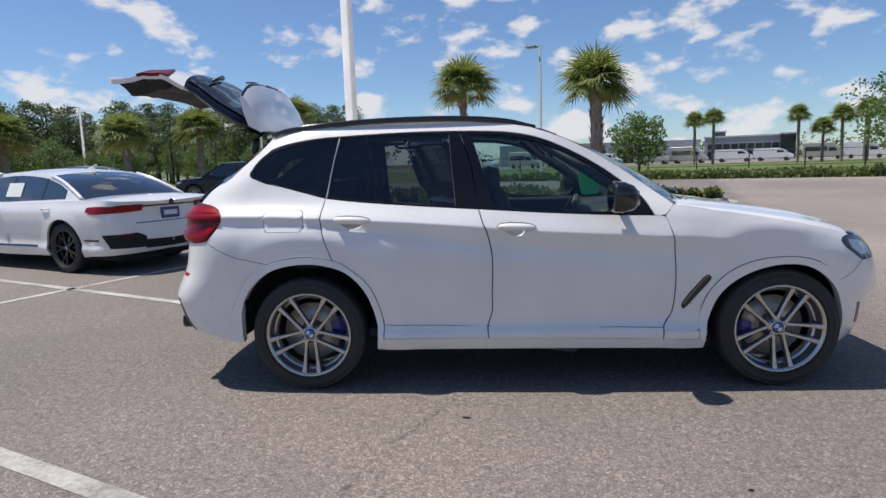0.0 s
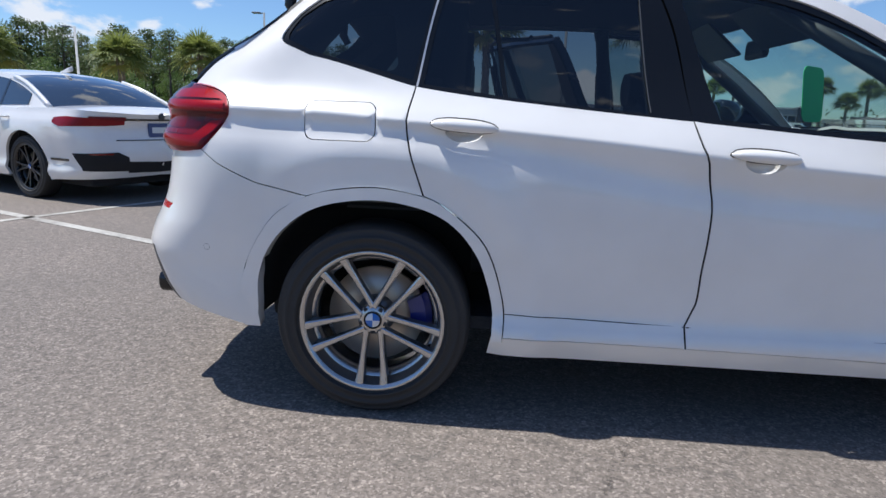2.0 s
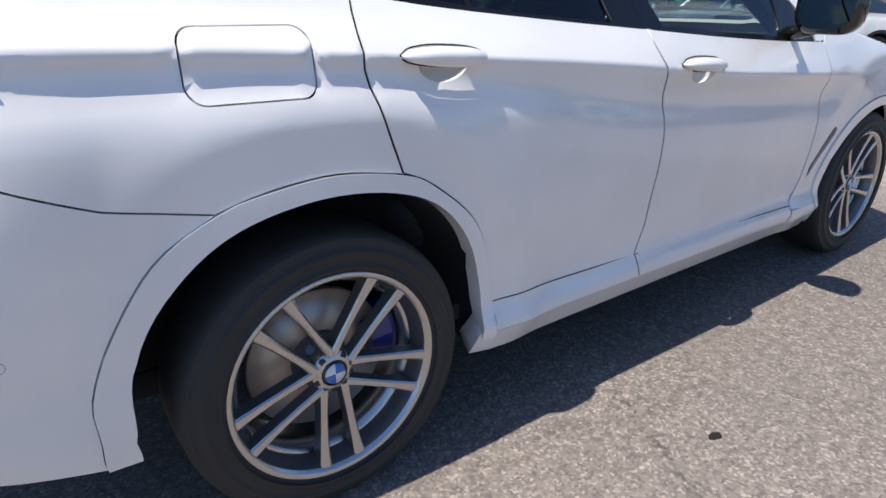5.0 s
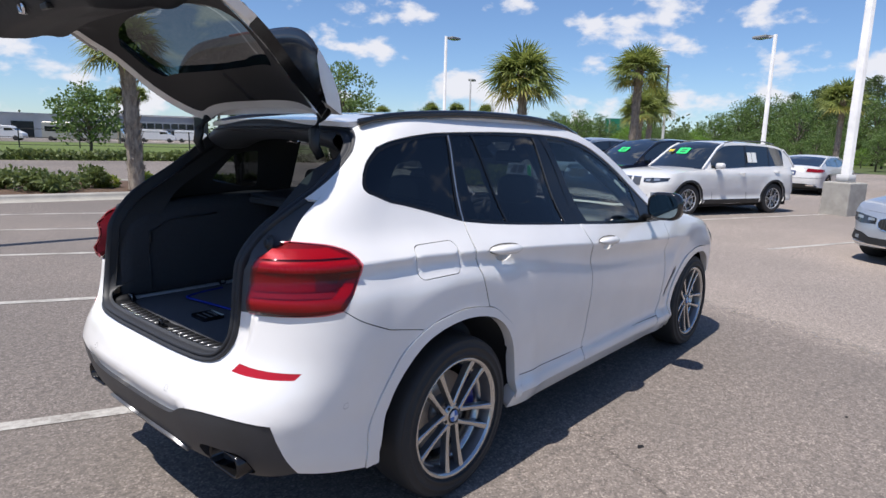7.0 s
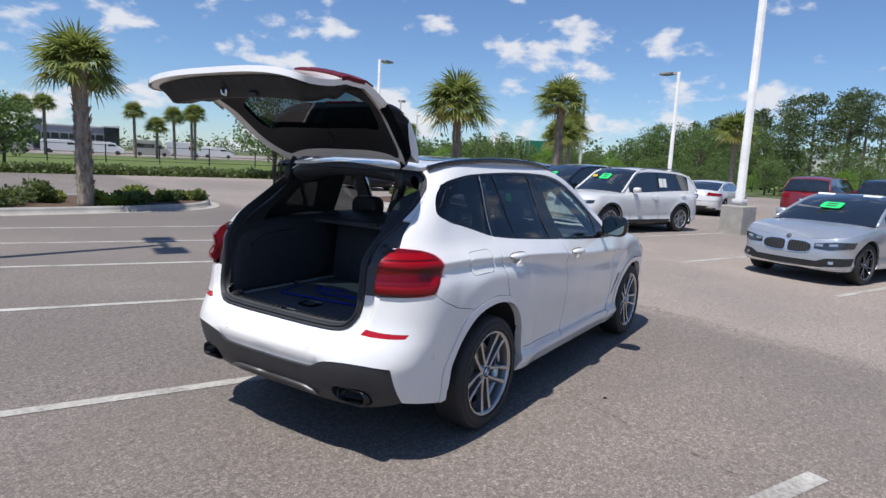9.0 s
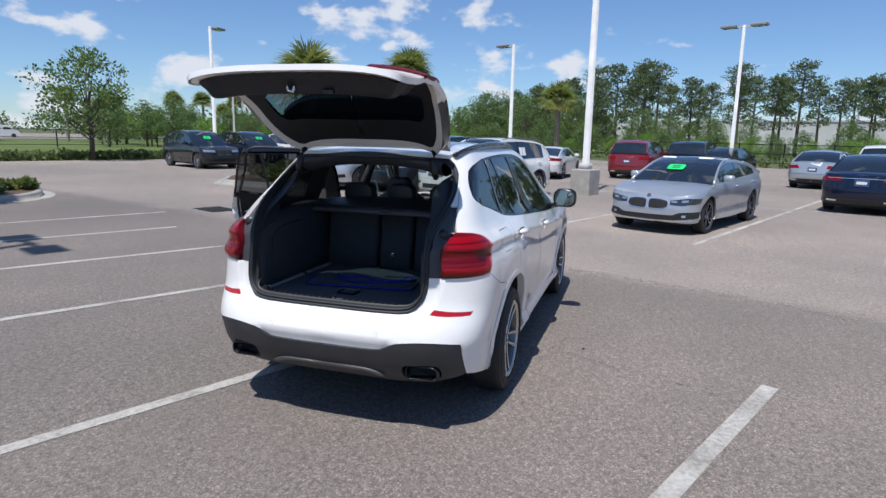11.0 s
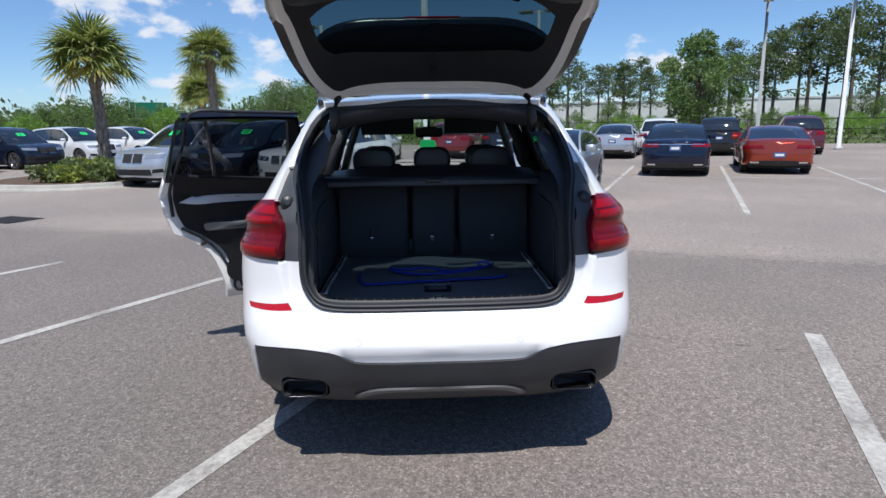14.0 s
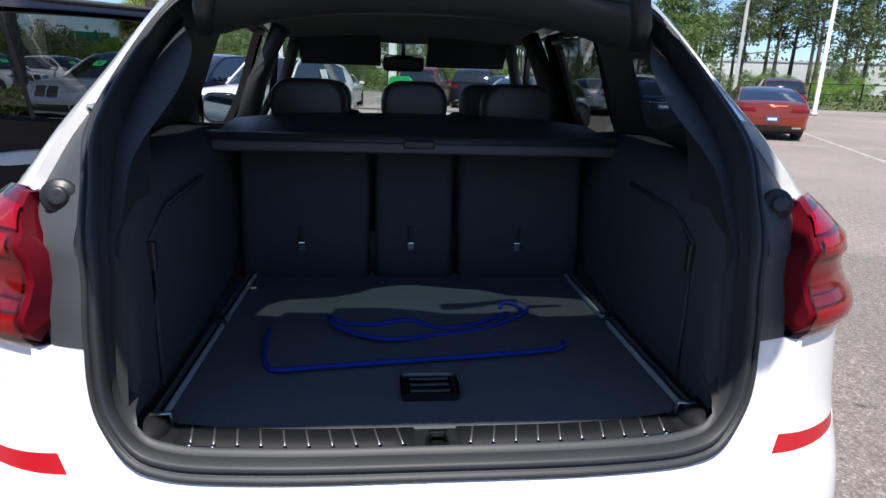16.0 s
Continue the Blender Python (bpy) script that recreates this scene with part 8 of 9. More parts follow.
blue = Body(3.07, 0.84, 1.15, 0.945, 0.36, SALOON_SH, SALOON_RF, lean=0.42)
blue.build("saloon_car", placed((14.55, -7.45), AWAY, -1.535), "dark navy saloon parked with its tail to the aisle", "navy", split=(0.18, -1.08), windows=(-1.55, 0.95), group="parked cars", fine=0.07)
rear_fit(blue, 0.84, 0.42, 0.90, 0.10, 0.80)
blue.face("chrome_bar", [(0.0, 0.90), (0.75, 0.895), (0.75, 0.91), (0.0, 0.915)], "chrome", False, lift=0.014)
orange = Body(2.99, 0.86, 1.05, 0.95, 0.35, COUPE_SH, COUPE_RF, lean=0.50)
orange.build("coupe_car", placed((14.55, -10.45), AWAY, -1.495), "burnt orange coupe parked with its tail to the aisle", "orange", split=(0.12, -0.95), windows=(-1.40, 0.85), group="parked cars", fine=0.07, face=M["alloydark"])
rear_fit(orange, 0.74, 0.40, 0.92, 0.10, 0.56)
orange.face("lamp_dark", [(0.40, 0.745), (0.80, 0.745), (0.80, 0.765), (0.40, 0.765)], "lampdark", False, lift=0.012)


def far_car(kind, name, axle, deg, mat, label, rear=True, tagged_=False, which=None):
    if kind == "suv":
        b = Body(2.90, 0.88, 1.0, 0.96, 0.37, SUV_SH, SUV_RF, lean=0.28, base=0.28)
        b.build(name, placed(axle, deg, which if which is not None else (-1.45 if rear else 1.45)), label, mat, split=(0.10, -1.90), windows=(-1.85, 0.74), group="parked cars", fine=0.12)
        rear_fit(b, 0.88, 0.50, 0.92, 0.16, 0.80)
        kidney(b, 0.66, 0.90, 0.025, 0.34)
        b.face("grille_rim", [(0.025, 0.652), (0.34, 0.662), (0.34, 0.672), (0.025, 0.662)], "chrome", True, lift=0.014)
        b.face("lower_intake", [(0.62, 0.40), (0.86, 0.42), (0.86, 0.52), (0.66, 0.50)], "well", True)
        b.face("headlamp", [(0.42, 0.77), (0.88, 0.80), (0.90, 0.90), (0.42, 0.88)], "lampclear", True, label="clear headlamp")
        b.face("lower_intake", [(0.0, 0.34), (0.60, 0.34), (0.60, 0.50), (0.0, 0.50)], "well", True)
        b.face("rear_glass", [(0.0, 1.16), (0.70, 1.16), (0.60, 1.18), (0.0, 1.18)], "gap", False)
    else:
        sh, rf = (SALOON_SH, SALOON_RF) if kind == "saloon" else (COUPE_SH, COUPE_RF)
        b = Body(2.85, 0.84, 1.05, 0.92, 0.34, sh, rf, lean=0.42)
        b.build(name, placed(axle, deg, which if which is not None else (-1.42 if rear else 1.42)), label, mat, split=(0.18, -1.05), windows=(-1.5, 0.92), group="parked cars", fine=0.12)
        rear_fit(b, 0.80, 0.46, 0.88, 0.13, 0.76)
        kidney(b, 0.52, 0.70, 0.025, 0.32)
        b.face("headlamp", [(0.40, 0.60), (0.84, 0.64), (0.86, 0.70), (0.40, 0.67)], "lampclear", True, label="clear headlamp")
    if tagged_:
        b.tag(0.0)
    return b


far_car("saloon", "saloon_car", (23.7, -8.5), AWAY, "silver", "silver saloon in the far row beside a hedge")
far_car("suv", "suv_car", (24.6, -13.6), AWAY, "black", "black SUV in the far row")
far_car("suv", "suv_car", (24.4, -17.3), AWAY, "maroon", "dark maroon SUV in the far row")
far_car("suv", "suv_car", (25.6, -1.4), AWAY + 10, "red", "red SUV in the far row")
far_car("suv", "suv_car", (26.8, -3.9), AWAY + 8, "darkblue", "dark blue SUV in the far row")
far_car("coupe", "coupe_car", (23.2, 2.3), AWAY + 18, "white2", "white coupe in the far row")
far_car("saloon", "saloon_car", (25.0, 6.8), AWAY + 18, "darkblue", "dark blue saloon in the far row")
far_car("saloon", "saloon_car", (27.5, -5.2), AWAY, "black", "black saloon in the far row")
far_car("suv", "suv_car", (26.5, -11.6), AWAY, "vanwhite", "white SUV behind the far row")
far_car("suv", "suv_car", (13.75, 5.35), BACK, "darkblue", "dark blue SUV with green windscreen tag", False, True)
far_car("suv", "suv_car", (13.95, 7.45), BACK, "silver", "silver SUV beside the palm island", False, True)
NP = BAY_ANGLE - 90
far_car("suv", "suv_car", (20.6, 17.6), NP, "black", "black SUV with green windscreen tag", False, True)
far_car("suv", "suv_car", (23.4, 16.6), NP, "darkblue", "dark blue SUV with green windscreen tag", False, True)
far_car("suv", "suv_car", (26.5, 15.6), NP, "vanwhite", "white SUV with green windscreen tag", False, True)
far_car("suv", "suv_car", (29.5, 14.2), NP, "white2", "white SUV in the cross row", False, True)
far_car("suv", "suv_car", (-12.5, 24.0), 200, "black", "black SUV far behind the saloon", False)
far_car("saloon", "saloon_car", (-22.0, 20.0), 190, "red", "red saloon far behind the saloon", False)
far_car("suv", "suv_car", (-19.0, 22.0), 195, "grey", "grey SUV far behind the saloon", False)
far_car("saloon", "saloon_car", (22.5, -25.0), AWAY, "black", "black saloon at the end of the row")


# ---- trees, palms, shrubs ----
def leaf(bm, p, d, up, ln, w):
    """A pointed leaf of two triangles, bent along its middle."""
    sd = d.cross(up)
    sd = sd.normalized() if sd.length > 1e-6 else Vector((1, 0, 0))
    a, b, c, e = p, p + d * ln * 0.5 + sd * w - up * ln * 0.06, p + d * ln, p + d * ln * 0.5 - sd * w - up * ln * 0.06
    v = [bm.verts.new(q) for q in (a, b, c, e)]
    bm.faces.new((v[0], v[1], v[2]))
    bm.faces.new((v[0], v[2], v[3]))


def rand_dir(rng):
    z, a = rng.uniform(-1, 1), rng.uniform(0, 2 * math.pi)
    q = math.sqrt(1 - z * z)
    return Vector((q * math.cos(a), q * math.sin(a), z))


def clump(bm, c, rad, n, size, rng, flat=0.6):
    for _ in range(n):
        d = rand_dir(rng)
        p = c + Vector((d.x, d.y, d.z * flat)) * rad * rng.uniform(0.35, 1.0)
        q = (d + rand_dir(rng) * 0.8).normalized()
        leaf(bm, p, q, rand_dir(rng), size * rng.uniform(0.7, 1.4), size * rng.uniform(0.25, 0.45))


def palm_parts(seed, trunk_h, crown_r, dry=2, fronds=58):
    rng = random.Random(seed)
    bm = bmesh.new()
    lean = Vector((rng.uniform(-0.02, 0.02), rng.uniform(-0.02, 0.02), 0))
    n = 26
    rings = tube_mesh(bm, [Vector((0, 0, -0.1)) + lean * trunk_h * t * t + Vector((0, 0, (trunk_h + 0.1) * t)) for t in np.linspace(0, 1, n)], [0.185 - 0.035 * t + 0.012 * (i % 2) + 0.10 * max(0, t - 0.7) for i, t in enumerate(np.linspace(0, 1, n))], 14)
    # old leaf bases in a criss-cross over the stem
    for i in range(int(trunk_h * 46)):
        t = rng.uniform(0.03, 1.0) ** 0.8
        a = rng.uniform(0, 6.283)
        o = Vector((math.cos(a), math.sin(a), 0))
        p = lean * trunk_h * t * t + Vector((0, 0, trunk_h * t)) + o * (0.165 - 0.025 * t + 0.05 * max(0.0, t - 0.7))
        s = Vector((-o.y, o.x, 0)) * 0.05
        w = o * 0.075 + s * rng.choice((-0.9, 0.9)) + Vector((0, 0, 0.20))
        vs = [bm.verts.new(q) for q in (p + s, p - s, p - s * 0.5 + w, p + s * 0.5 + w, p + o * 0.03 + Vector((0, 0, -0.05)))]
        bm.faces.new((vs[0], vs[1], vs[2], vs[3]))
        bm.faces.new((vs[4], vs[1], vs[0]))
    top = lean * trunk_h + Vector((0, 0, trunk_h))
    tr = bm
    cr = bmesh.new()
    dr = bmesh.new()
    for i in range(fronds):
        q = (i + 0.5) / fronds
        el = math.radians(-30 + 112 * q ** 0.85 + rng.uniform(-8, 8))
        az = i * 2.399 + rng.uniform(-0.35, 0.35)
        d = Vector((math.cos(az) * math.cos(el), math.sin(az) * math.cos(el), math.sin(el)))
        st = crown_r * rng.uniform(0.42, 0.60) * (1 - 0.30 * max(0.0, math.sin(el)))
        sd = d.cross(Vector((0, 0, 1)))
        sd = sd.normalized() if sd.length > 0.05 else Vector((math.sin(az), -math.cos(az), 0))
        # the stalk bends down under the fan's weight
        hub = top + d * st + Vector((0, 0, -0.10 * st))
        out = (d + Vector((0, 0, -0.30 if el > 0 else -0.12))).normalized()
        tgt = dr if (i < dry or (i < 8 and rng.random() < 0.3)) else cr
        tube_mesh(tgt, [top, top.lerp(hub, 0.5) + Vector((0, 0, 0.06)), hub], [0.026, 0.018, 0.012], 4, False)
        roll = rng.uniform(-0.5, 0.5)
        nb = sd.cross(out).normalized()
        sd2 = (sd * math.cos(roll) + nb * math.sin(roll)).normalized()
        nb = sd2.cross(out).normalized()
        n_l = 19
        for k in range(n_l):
            a = math.radians(-118 + 236 * k / (n_l - 1)) + rng.uniform(-0.05, 0.05)
            # the fan is folded along its middle, its outer blades hang
            ld = (out * math.cos(a) + sd2 * math.sin(a) - nb * 0.22 * abs(math.sin(a)) + Vector((0, 0, -0.10))).normalized()
            ln = crown_r * rng.uniform(0.44, 0.62) * (1 - 0.16 * abs(a) / 2)
            w = 0.034 * crown_r / 1.8 * rng.uniform(0.8, 1.2)
            m0 = hub + ld * ln * 0.30
            m1 = hub + ld * ln * 0.66 + Vector((0, 0, -ln * 0.03))
            m2 = hub + ld * ln + Vector((0, 0, -ln * rng.uniform(0.04, 0.24)))
            c = ld.cross(nb)
            s2 = c.normalized() * w if c.length > 1e-4 else sd * w
            v = [tgt.verts.new(x) for x in (hub, m0 + s2, m1 + s2 * 0.8, m2, m1 - s2 * 0.8, m0 - s2)]
            tgt.faces.new((v[0], v[1], v[5]))
            tgt.faces.new((v[1], v[2], v[4], v[5]))
            tgt.faces.new((v[2], v[3], v[4]))
    return tr, cr, dr


def palm(x, y, seed, h, cr, dry=2, z=0.0, label="cabbage palm with a full green fan-leaf crown"):
    ob = root("palm_tree", pose(x, y, z, 0, 0, seed * 37), label, "palm tree", "palm trees")
    t, c, d = palm_parts(seed, h, cr, dry)
    finish("trunk", t, M["palmtrunk"], ob)
    finish("crown", c, M["palmleaf"], ob)
    if len(d.faces):
        finish("dry_fronds", d, M["palmdry"], ob, "yellowed dry fronds")
    else:
        d.free()
    return ob


def pine_meshes(seed, h, spread, bare=0.45, leafy_=900, mat="pineleaf", size=0.34):
    rng = random.Random(seed)
    bm = bmesh.new()
    bend = Vector((rng.uniform(-0.06, 0.06), rng.uniform(-0.06, 0.06), 0))
    tp = lambda t: Vector((0, 0, -0.2)) + bend * h * t * t + Vector((0, 0, h * t))
    tube_mesh(bm, [tp(t) for t in np.linspace(0, 0.97, 9)], [0.022 * h * (1 - 0.85 * t) for t in np.linspace(0, 0.97, 9)], 7)
    cr = bmesh.new()
    n = int(16 + 5 * rng.random())
    for i in range(n):
        t = bare + (1.0 - bare) * ((i + rng.random()) / n)
        az = i * 2.4 + rng.uniform(-0.5, 0.5)
        ln = spread * rng.uniform(0.45, 1.0) * (1.15 - 0.75 * ((t - bare) / (1 - bare)) ** 1.6)
        o = Vector((math.cos(az), math.sin(az), rng.uniform(0.05, 0.45)))
        a, b = tp(min(t, 0.97)), tp(min(t, 0.97)) + o * ln
        tube_mesh(bm, [a, a.lerp(b, 0.5) + Vector((0, 0, 0.05 * ln)), b], [0.006 * h, 0.004 * h, 0.0015 * h], 4, False)
        for k in (0.55, 0.8, 1.0):
            c = a.lerp(b, k) + rand_dir(rng) * 0.12 * ln
            clump(cr, c, spread * rng.uniform(0.20, 0.33), int(leafy_ / n / 3), size, rng, 0.55)
    clump(cr, tp(1.0), spread * 0.3, int(leafy_ / n), size, rng, 0.7)
    return bm, cr


def broad_meshes(seed, h, spread, n_leaf=1600, size=0.22, low=0.25):
    rng = random.Random(seed)
    bm = bmesh.new()
    cr = bmesh.new()
    tube_mesh(bm, [(0, 0, -0.2), (0.02 * h, 0, h * 0.25), (0, 0.02 * h, h * 0.6)], [0.028 * h, 0.02 * h, 0.01 * h], 8)
    n = 34
    for i in range(n):
        t = (i + 0.5) / n
        az = i * 2.4
        z = h * (low + (0.95 - low) * t)
        rr = spread * math.sqrt(max(0.05, 1 - (2 * t - 0.85) ** 2)) * rng.uniform(0.55, 1.05)
        c = Vector((math.cos(az) * rr, math.sin(az) * rr, z + rng.uniform(-0.1, 0.1) * h))
        tube_mesh(bm, [(0, 0, z * 0.55), (c.x * 0.5, c.y * 0.5, z * 0.8), tuple(c)], [0.008 * h, 0.005 * h, 0.002 * h], 4, False)
        clump(cr, c, spread * rng.uniform(0.22, 0.42), int(n_leaf / n), size, rng, 0.8)
    return bm, cr


def tree(name, proto, m, label, cat="tree", group="trees", mats=("bark", "pineleaf")):
    ob = root(name, m, label, cat, group)
    finish("trunk", proto[0], M[mats[0]], ob)
    finish("crown", proto[1], M[mats[1]], ob)
    return ob


# palms
palm(4.5, 13.3, 1, 3.45, 1.28, 1, 0.15)
palm(18.0, 10.9, 2, 3.9, 1.8, 2, 0.1, "cabbage palm with green and yellow fan leaves on an island")
palm(24.0, 9.1, 3, 4.75, 1.55, 2)
palm(39.0, 14.7, 4, 4.4, 1.9, 1)
palm(32.7, 12.7, 14, 3.6, 1.6, 1)
for i, (x, y, h) in enumerate(((32.0, 85.4, 6.2), (34.4, 84.8, 6.6), (43.8, 80.3, 6.4), (46.6, 79.6, 4.6))):
    palm(x, y, 60 + i, h, 1.9, 2)
palm(0.4, 26.5, 5, 5.2, 2.0, 4)
palm(-19.3, 30.0, 6, 3.6, 1.9, 4)
palm(-15.8, 32.0, 7, 4.0, 1.8, 1)
palm(-28.0, 27.0, 8, 3.8, 2.0, 3)
palm(-25.5, 28.5, 9, 3.7, 1.9, 1)
palm(-12.0, 40.0, 15, 5.2, 1.9, 1)
palm(48.0, 5.0, 12, 5.0, 2.0, 1)
for i, (x, y, h) in enumerate(((47.0, 76.0, 6.0), (49.5, 75.0, 6.6), (51.0, 78.0, 6.4), (60.0, 72.0, 6.2), (63.5, 70.0, 4.6), (66.5, 70.5, 5.6), (71.0, 64.0, 6.2), (75.0, 62.0, 6.4), (80.0, 60.0, 6.4), (85.0, 66.0, 5.2))):
    palm(x, y, 40 + i, h, 1.9, 2)

# pine wood beyond the lot: a few shapes, copied along its edge
rng = random.Random(11)
protos = []
for k, (h, sp, bare) in enumerate(((13, 2.6, 0.5), (14.5, 2.9, 0.55), (11.5, 2.5, 0.42), (15.5, 3.1, 0.6), (12.5, 3.4, 0.5), (10.5, 2.4, 0.35))):
    protos.append(tree("pine_tree", pine_meshes(60 + k, h, sp * 1.12, bare, 2300, size=0.27), pose(-400, -300 - 10 * k, 0), "tall slender pine with an open crown"))
first = {}


def plant(i, x, y, s, turn):
    m = pose(x, y, 0, 0, 0, turn) @ Matrix.Diagonal((s, s, s, 1))
    if i not in first:
        first[i] = True
        protos[i].matrix_basis = m
        return
    o = copy_thing(protos[i], m)
    o.scale = (s, s, s)


def polar(deg, dist):
    return Vector((math.cos(radians(deg)) * dist, math.sin(radians(deg)) * dist))


# the wood's skyline, in degrees above the horizon by bearing
SKYLINE = pchip([(-42, 6.8), (-38, 7.4), (-35, 8.1), (-31, 7.4), (-27, 6.8), (-22, 5.8), (-15, 6.1), (-10, 6.5), (-5, 5.8), (-1, 6.6), (3, 6.3), (9, 4.8), (14, 3.6)])
HEIGHTS = (13, 14.5, 11.5, 15.5, 12.5, 10.5)
for j in range(52):
    a = 13.5 - 55 * (j + rng.random()) / 52
    d = rng.uniform(72, 98)
    p = polar(a, d)
    tall = 1.7 + d * math.tan(radians(SKYLINE(a)))
    plant(j % 6, p.x - 3, p.y, tall * rng.uniform(0.78, 1.03) / HEIGHTS[j % 6], rng.uniform(0, 360))
for j in range(64):
    a = 101 + 54 * (j + rng.random()) / 64
    d = rng.uniform(66, 88)
    p = polar(a, d)
    plant(j % 6, p.x, p.y - 3, (1.5 + d * 0.094) * rng.uniform(0.74, 1.05) / HEIGHTS[j % 6], rng.uniform(0, 360))

# undergrowth and broad trees in front of it
broad = [tree("broad_tree", broad_meshes(80 + k, h, s, 4200, 0.19), pose(-420, -300 - 10 * k, 0), "bushy broadleaf tree with bright foliage", mats=("bark", mt)) for k, (h, s, mt) in enumerate(((6.0, 2.6, "oakleaf"), (5.0, 2.8, "limeleaf"), (7.5, 2.8, "oakleaf")))]
firstb = {}


def plant_b(i, x, y, s, turn):
    m = pose(x, y, 0, 0, 0, turn) @ Matrix.Diagonal((s, s, s, 1))
    if i not in firstb:
        firstb[i] = True
        broad[i].matrix_basis = m
        return
    o = copy_thing(broad[i], m)
    o.scale = (s, s, s)


for j in range(44):
    a = 14 - 52 * (j + rng.random()) / 44
    p = polar(a, rng.uniform(56, 70))
    plant_b(rng.choice((0, 0, 1)) if a > -10 else rng.choice((0, 1, 1)), p.x - 3, p.y, rng.uniform(0.34, 0.56) * (1.0 if a > -10 else 0.85), rng.uniform(0, 360))
for j in range(46):
    a = 15 + 34 * (j + rng.random()) / 46
    p = polar(a, rng.uniform(62, 95))
    plant_b(rng.choice((0, 0, 1, 0)), p.x, p.y, rng.uniform(0.5, 0.85), rng.uniform(0, 360))
for j in range(30):
    a = 100 + 55 * (j + rng.random()) / 30
    p = polar(a, rng.uniform(60, 72))
    plant_b(rng.choice((0, 2, 0)), p.x, p.y - 3, rng.uniform(0.45, 0.8), rng.uniform(0, 360))
for j in range(60):
    a = 99 + 57 * (j + rng.random()) / 60
    p = polar(a, rng.uniform(84, 100))
    plant_b(rng.choice((0, 2, 2)), p.x, p.y - 3, rng.uniform(0.75, 1.1), rng.uniform(0, 360))
for j in range(28):
    a = 13.5 - 52 * (j + rng.random()) / 28
    if a > -7 or a < -36 or j % 4 == 0:
        p = polar(a, rng.uniform(68, 84))
        plant_b(rng.choice((0, 2, 0)), p.x - 3, p.y, rng.uniform(0.5, 0.82), rng.uniform(0, 360))
for j in range(12):
    a = 2.5 + 12 * (j + rng.random()) / 12
    p = polar(a, rng.uniform(76, 92))
    plant_b(2, p.x - 3, p.y, rng.uniform(0.8, 1.0), rng.uniform(0, 360))
tree("oak_tree", broad_meshes(93, 7.8, 2.9, 10000, 0.21, 0.2), pose(43.8, -21.2, 0), "tall dense broadleaf tree before the pines", mats=("bark", "oakleaf"))

# single oaks on the grass
for i, (x, y, h, s) in enumerate(((12.0, 38.0, 4.1, 1.7), (23.0, 27.8, 5.7, 2.5))):
    tree("oak_tree", broad_meshes(100 + i, h, s, 3600, 0.18, 0.33), pose(x, y, 0), "small dark-leaved oak on the grass verge", mats=("bark", "oakleaf"))

# far tree line, beyond counting
bm = bmesh.new()
rng = random.Random(5)
for k in range(420):
    a = rng.uniform(-48, 160)
    if -38 < a < -4 and rng.random() < 0.85:
        continue
    d = rng.uniform(125, 190)
    p = polar(a, d)
    if 40 < a < 92:
        d = rng.uniform(230, 300)
        p = polar(a, d)
    c = Vector((p.x, p.y, rng.uniform(1.5, 5.5 if not 40 < a < 92 else 4.5)))
    clump(bm, c, rng.uniform(2.5, 4.5), 46, 1.0, rng, 0.9)
# and behind the camera, where only the paint and the mirrors see them
for k in range(330):
    a = rng.uniform(152, 318)
    p = polar(a, rng.uniform(95, 125))
    clump(bm, Vector((p.x, p.y, rng.uniform(1.0, 7.0))), rng.uniform(2.5, 4.5), 40, 1.1, rng, 0.9)
tagged(finish("far_woods", bm, M["pineleaf"]), "dark green belt of distant woods", "woods", kind="stuff")

# hedge along the grass
bm = bmesh.new()
rng = random.Random(7)
for k in range(17000):
    s = rng.uniform(-16, 50)
    n = 35.3 + rng.uniform(-0.7, 0.7)
    p = lot(s, n, rng.uniform(0.03, 0.50) * (0.93 + 0.07 * math.sin(s * 1.7)))
    d = rand_dir(rng)
    leaf(bm, p, d, rand_dir(rng), rng.uniform(0.13, 0.26), rng.uniform(0.06, 0.11))
tagged(finish("hedge", bm, M["shrubleaf"]), "low clipped green hedge along the grass", "hedge", kind="stuff")
bm = bmesh.new()
for k in range(3000):
    n = rng.uniform(-56, 22)
    p = lot(44.6 + rng.uniform(-0.5, 0.5), n, rng.uniform(0.05, 0.9))
    leaf(bm, p, rand_dir(rng), rand_dir(rng), rng.uniform(0.18, 0.4), rng.uniform(0.07, 0.13))
tagged(finish("hedge", bm, M["shrubleaf"]), "low green hedge behind the far row of cars", "hedge", kind="stuff")
# grass field behind the hedge
bm = bmesh.new()
vs = [bm.verts.new(lot(s, n, -0.005)) for s, n in ((-60, 34.5), (140, 34.5), (140, 90), (-60, 90))]
bm.faces.new(vs)
tagged(finish("grass_field", bm, M["grass"], smooth=False), "mown green grass field beyond the hedge", "grass", kind="structure")

# planting islands with shrubs
island("planting_island", ring([(-6.0, 15.2), (0.0, 13.65), (5.2, 12.55)], [(5.2, 12.55), (7.2, 12.7), (8.4, 14.2), (8.0, 15.8), (6.4, 16.6)], [(6.4, 16.6), (0.0, 18.0), (-6.0, 19.4)], [(-6.0, 19.4), (-6.9, 17.5), (-6.0, 15.2)], step=0.35), "kerbed planting island with mulch and low shrubs")
island("planting_island", ring([(13.4, 11.6), (13.0, 9.8), (13.6, 8.4)], [(13.6, 8.4), (16.5, 8.3), (19.0, 9.2)], [(19.0, 9.2), (20.0, 10.6), (19.0, 12.4)], [(19.0, 12.4), (16.0, 12.9), (13.4, 11.6)], step=0.35), "kerbed planting island with a palm and yellow-green shrubs")


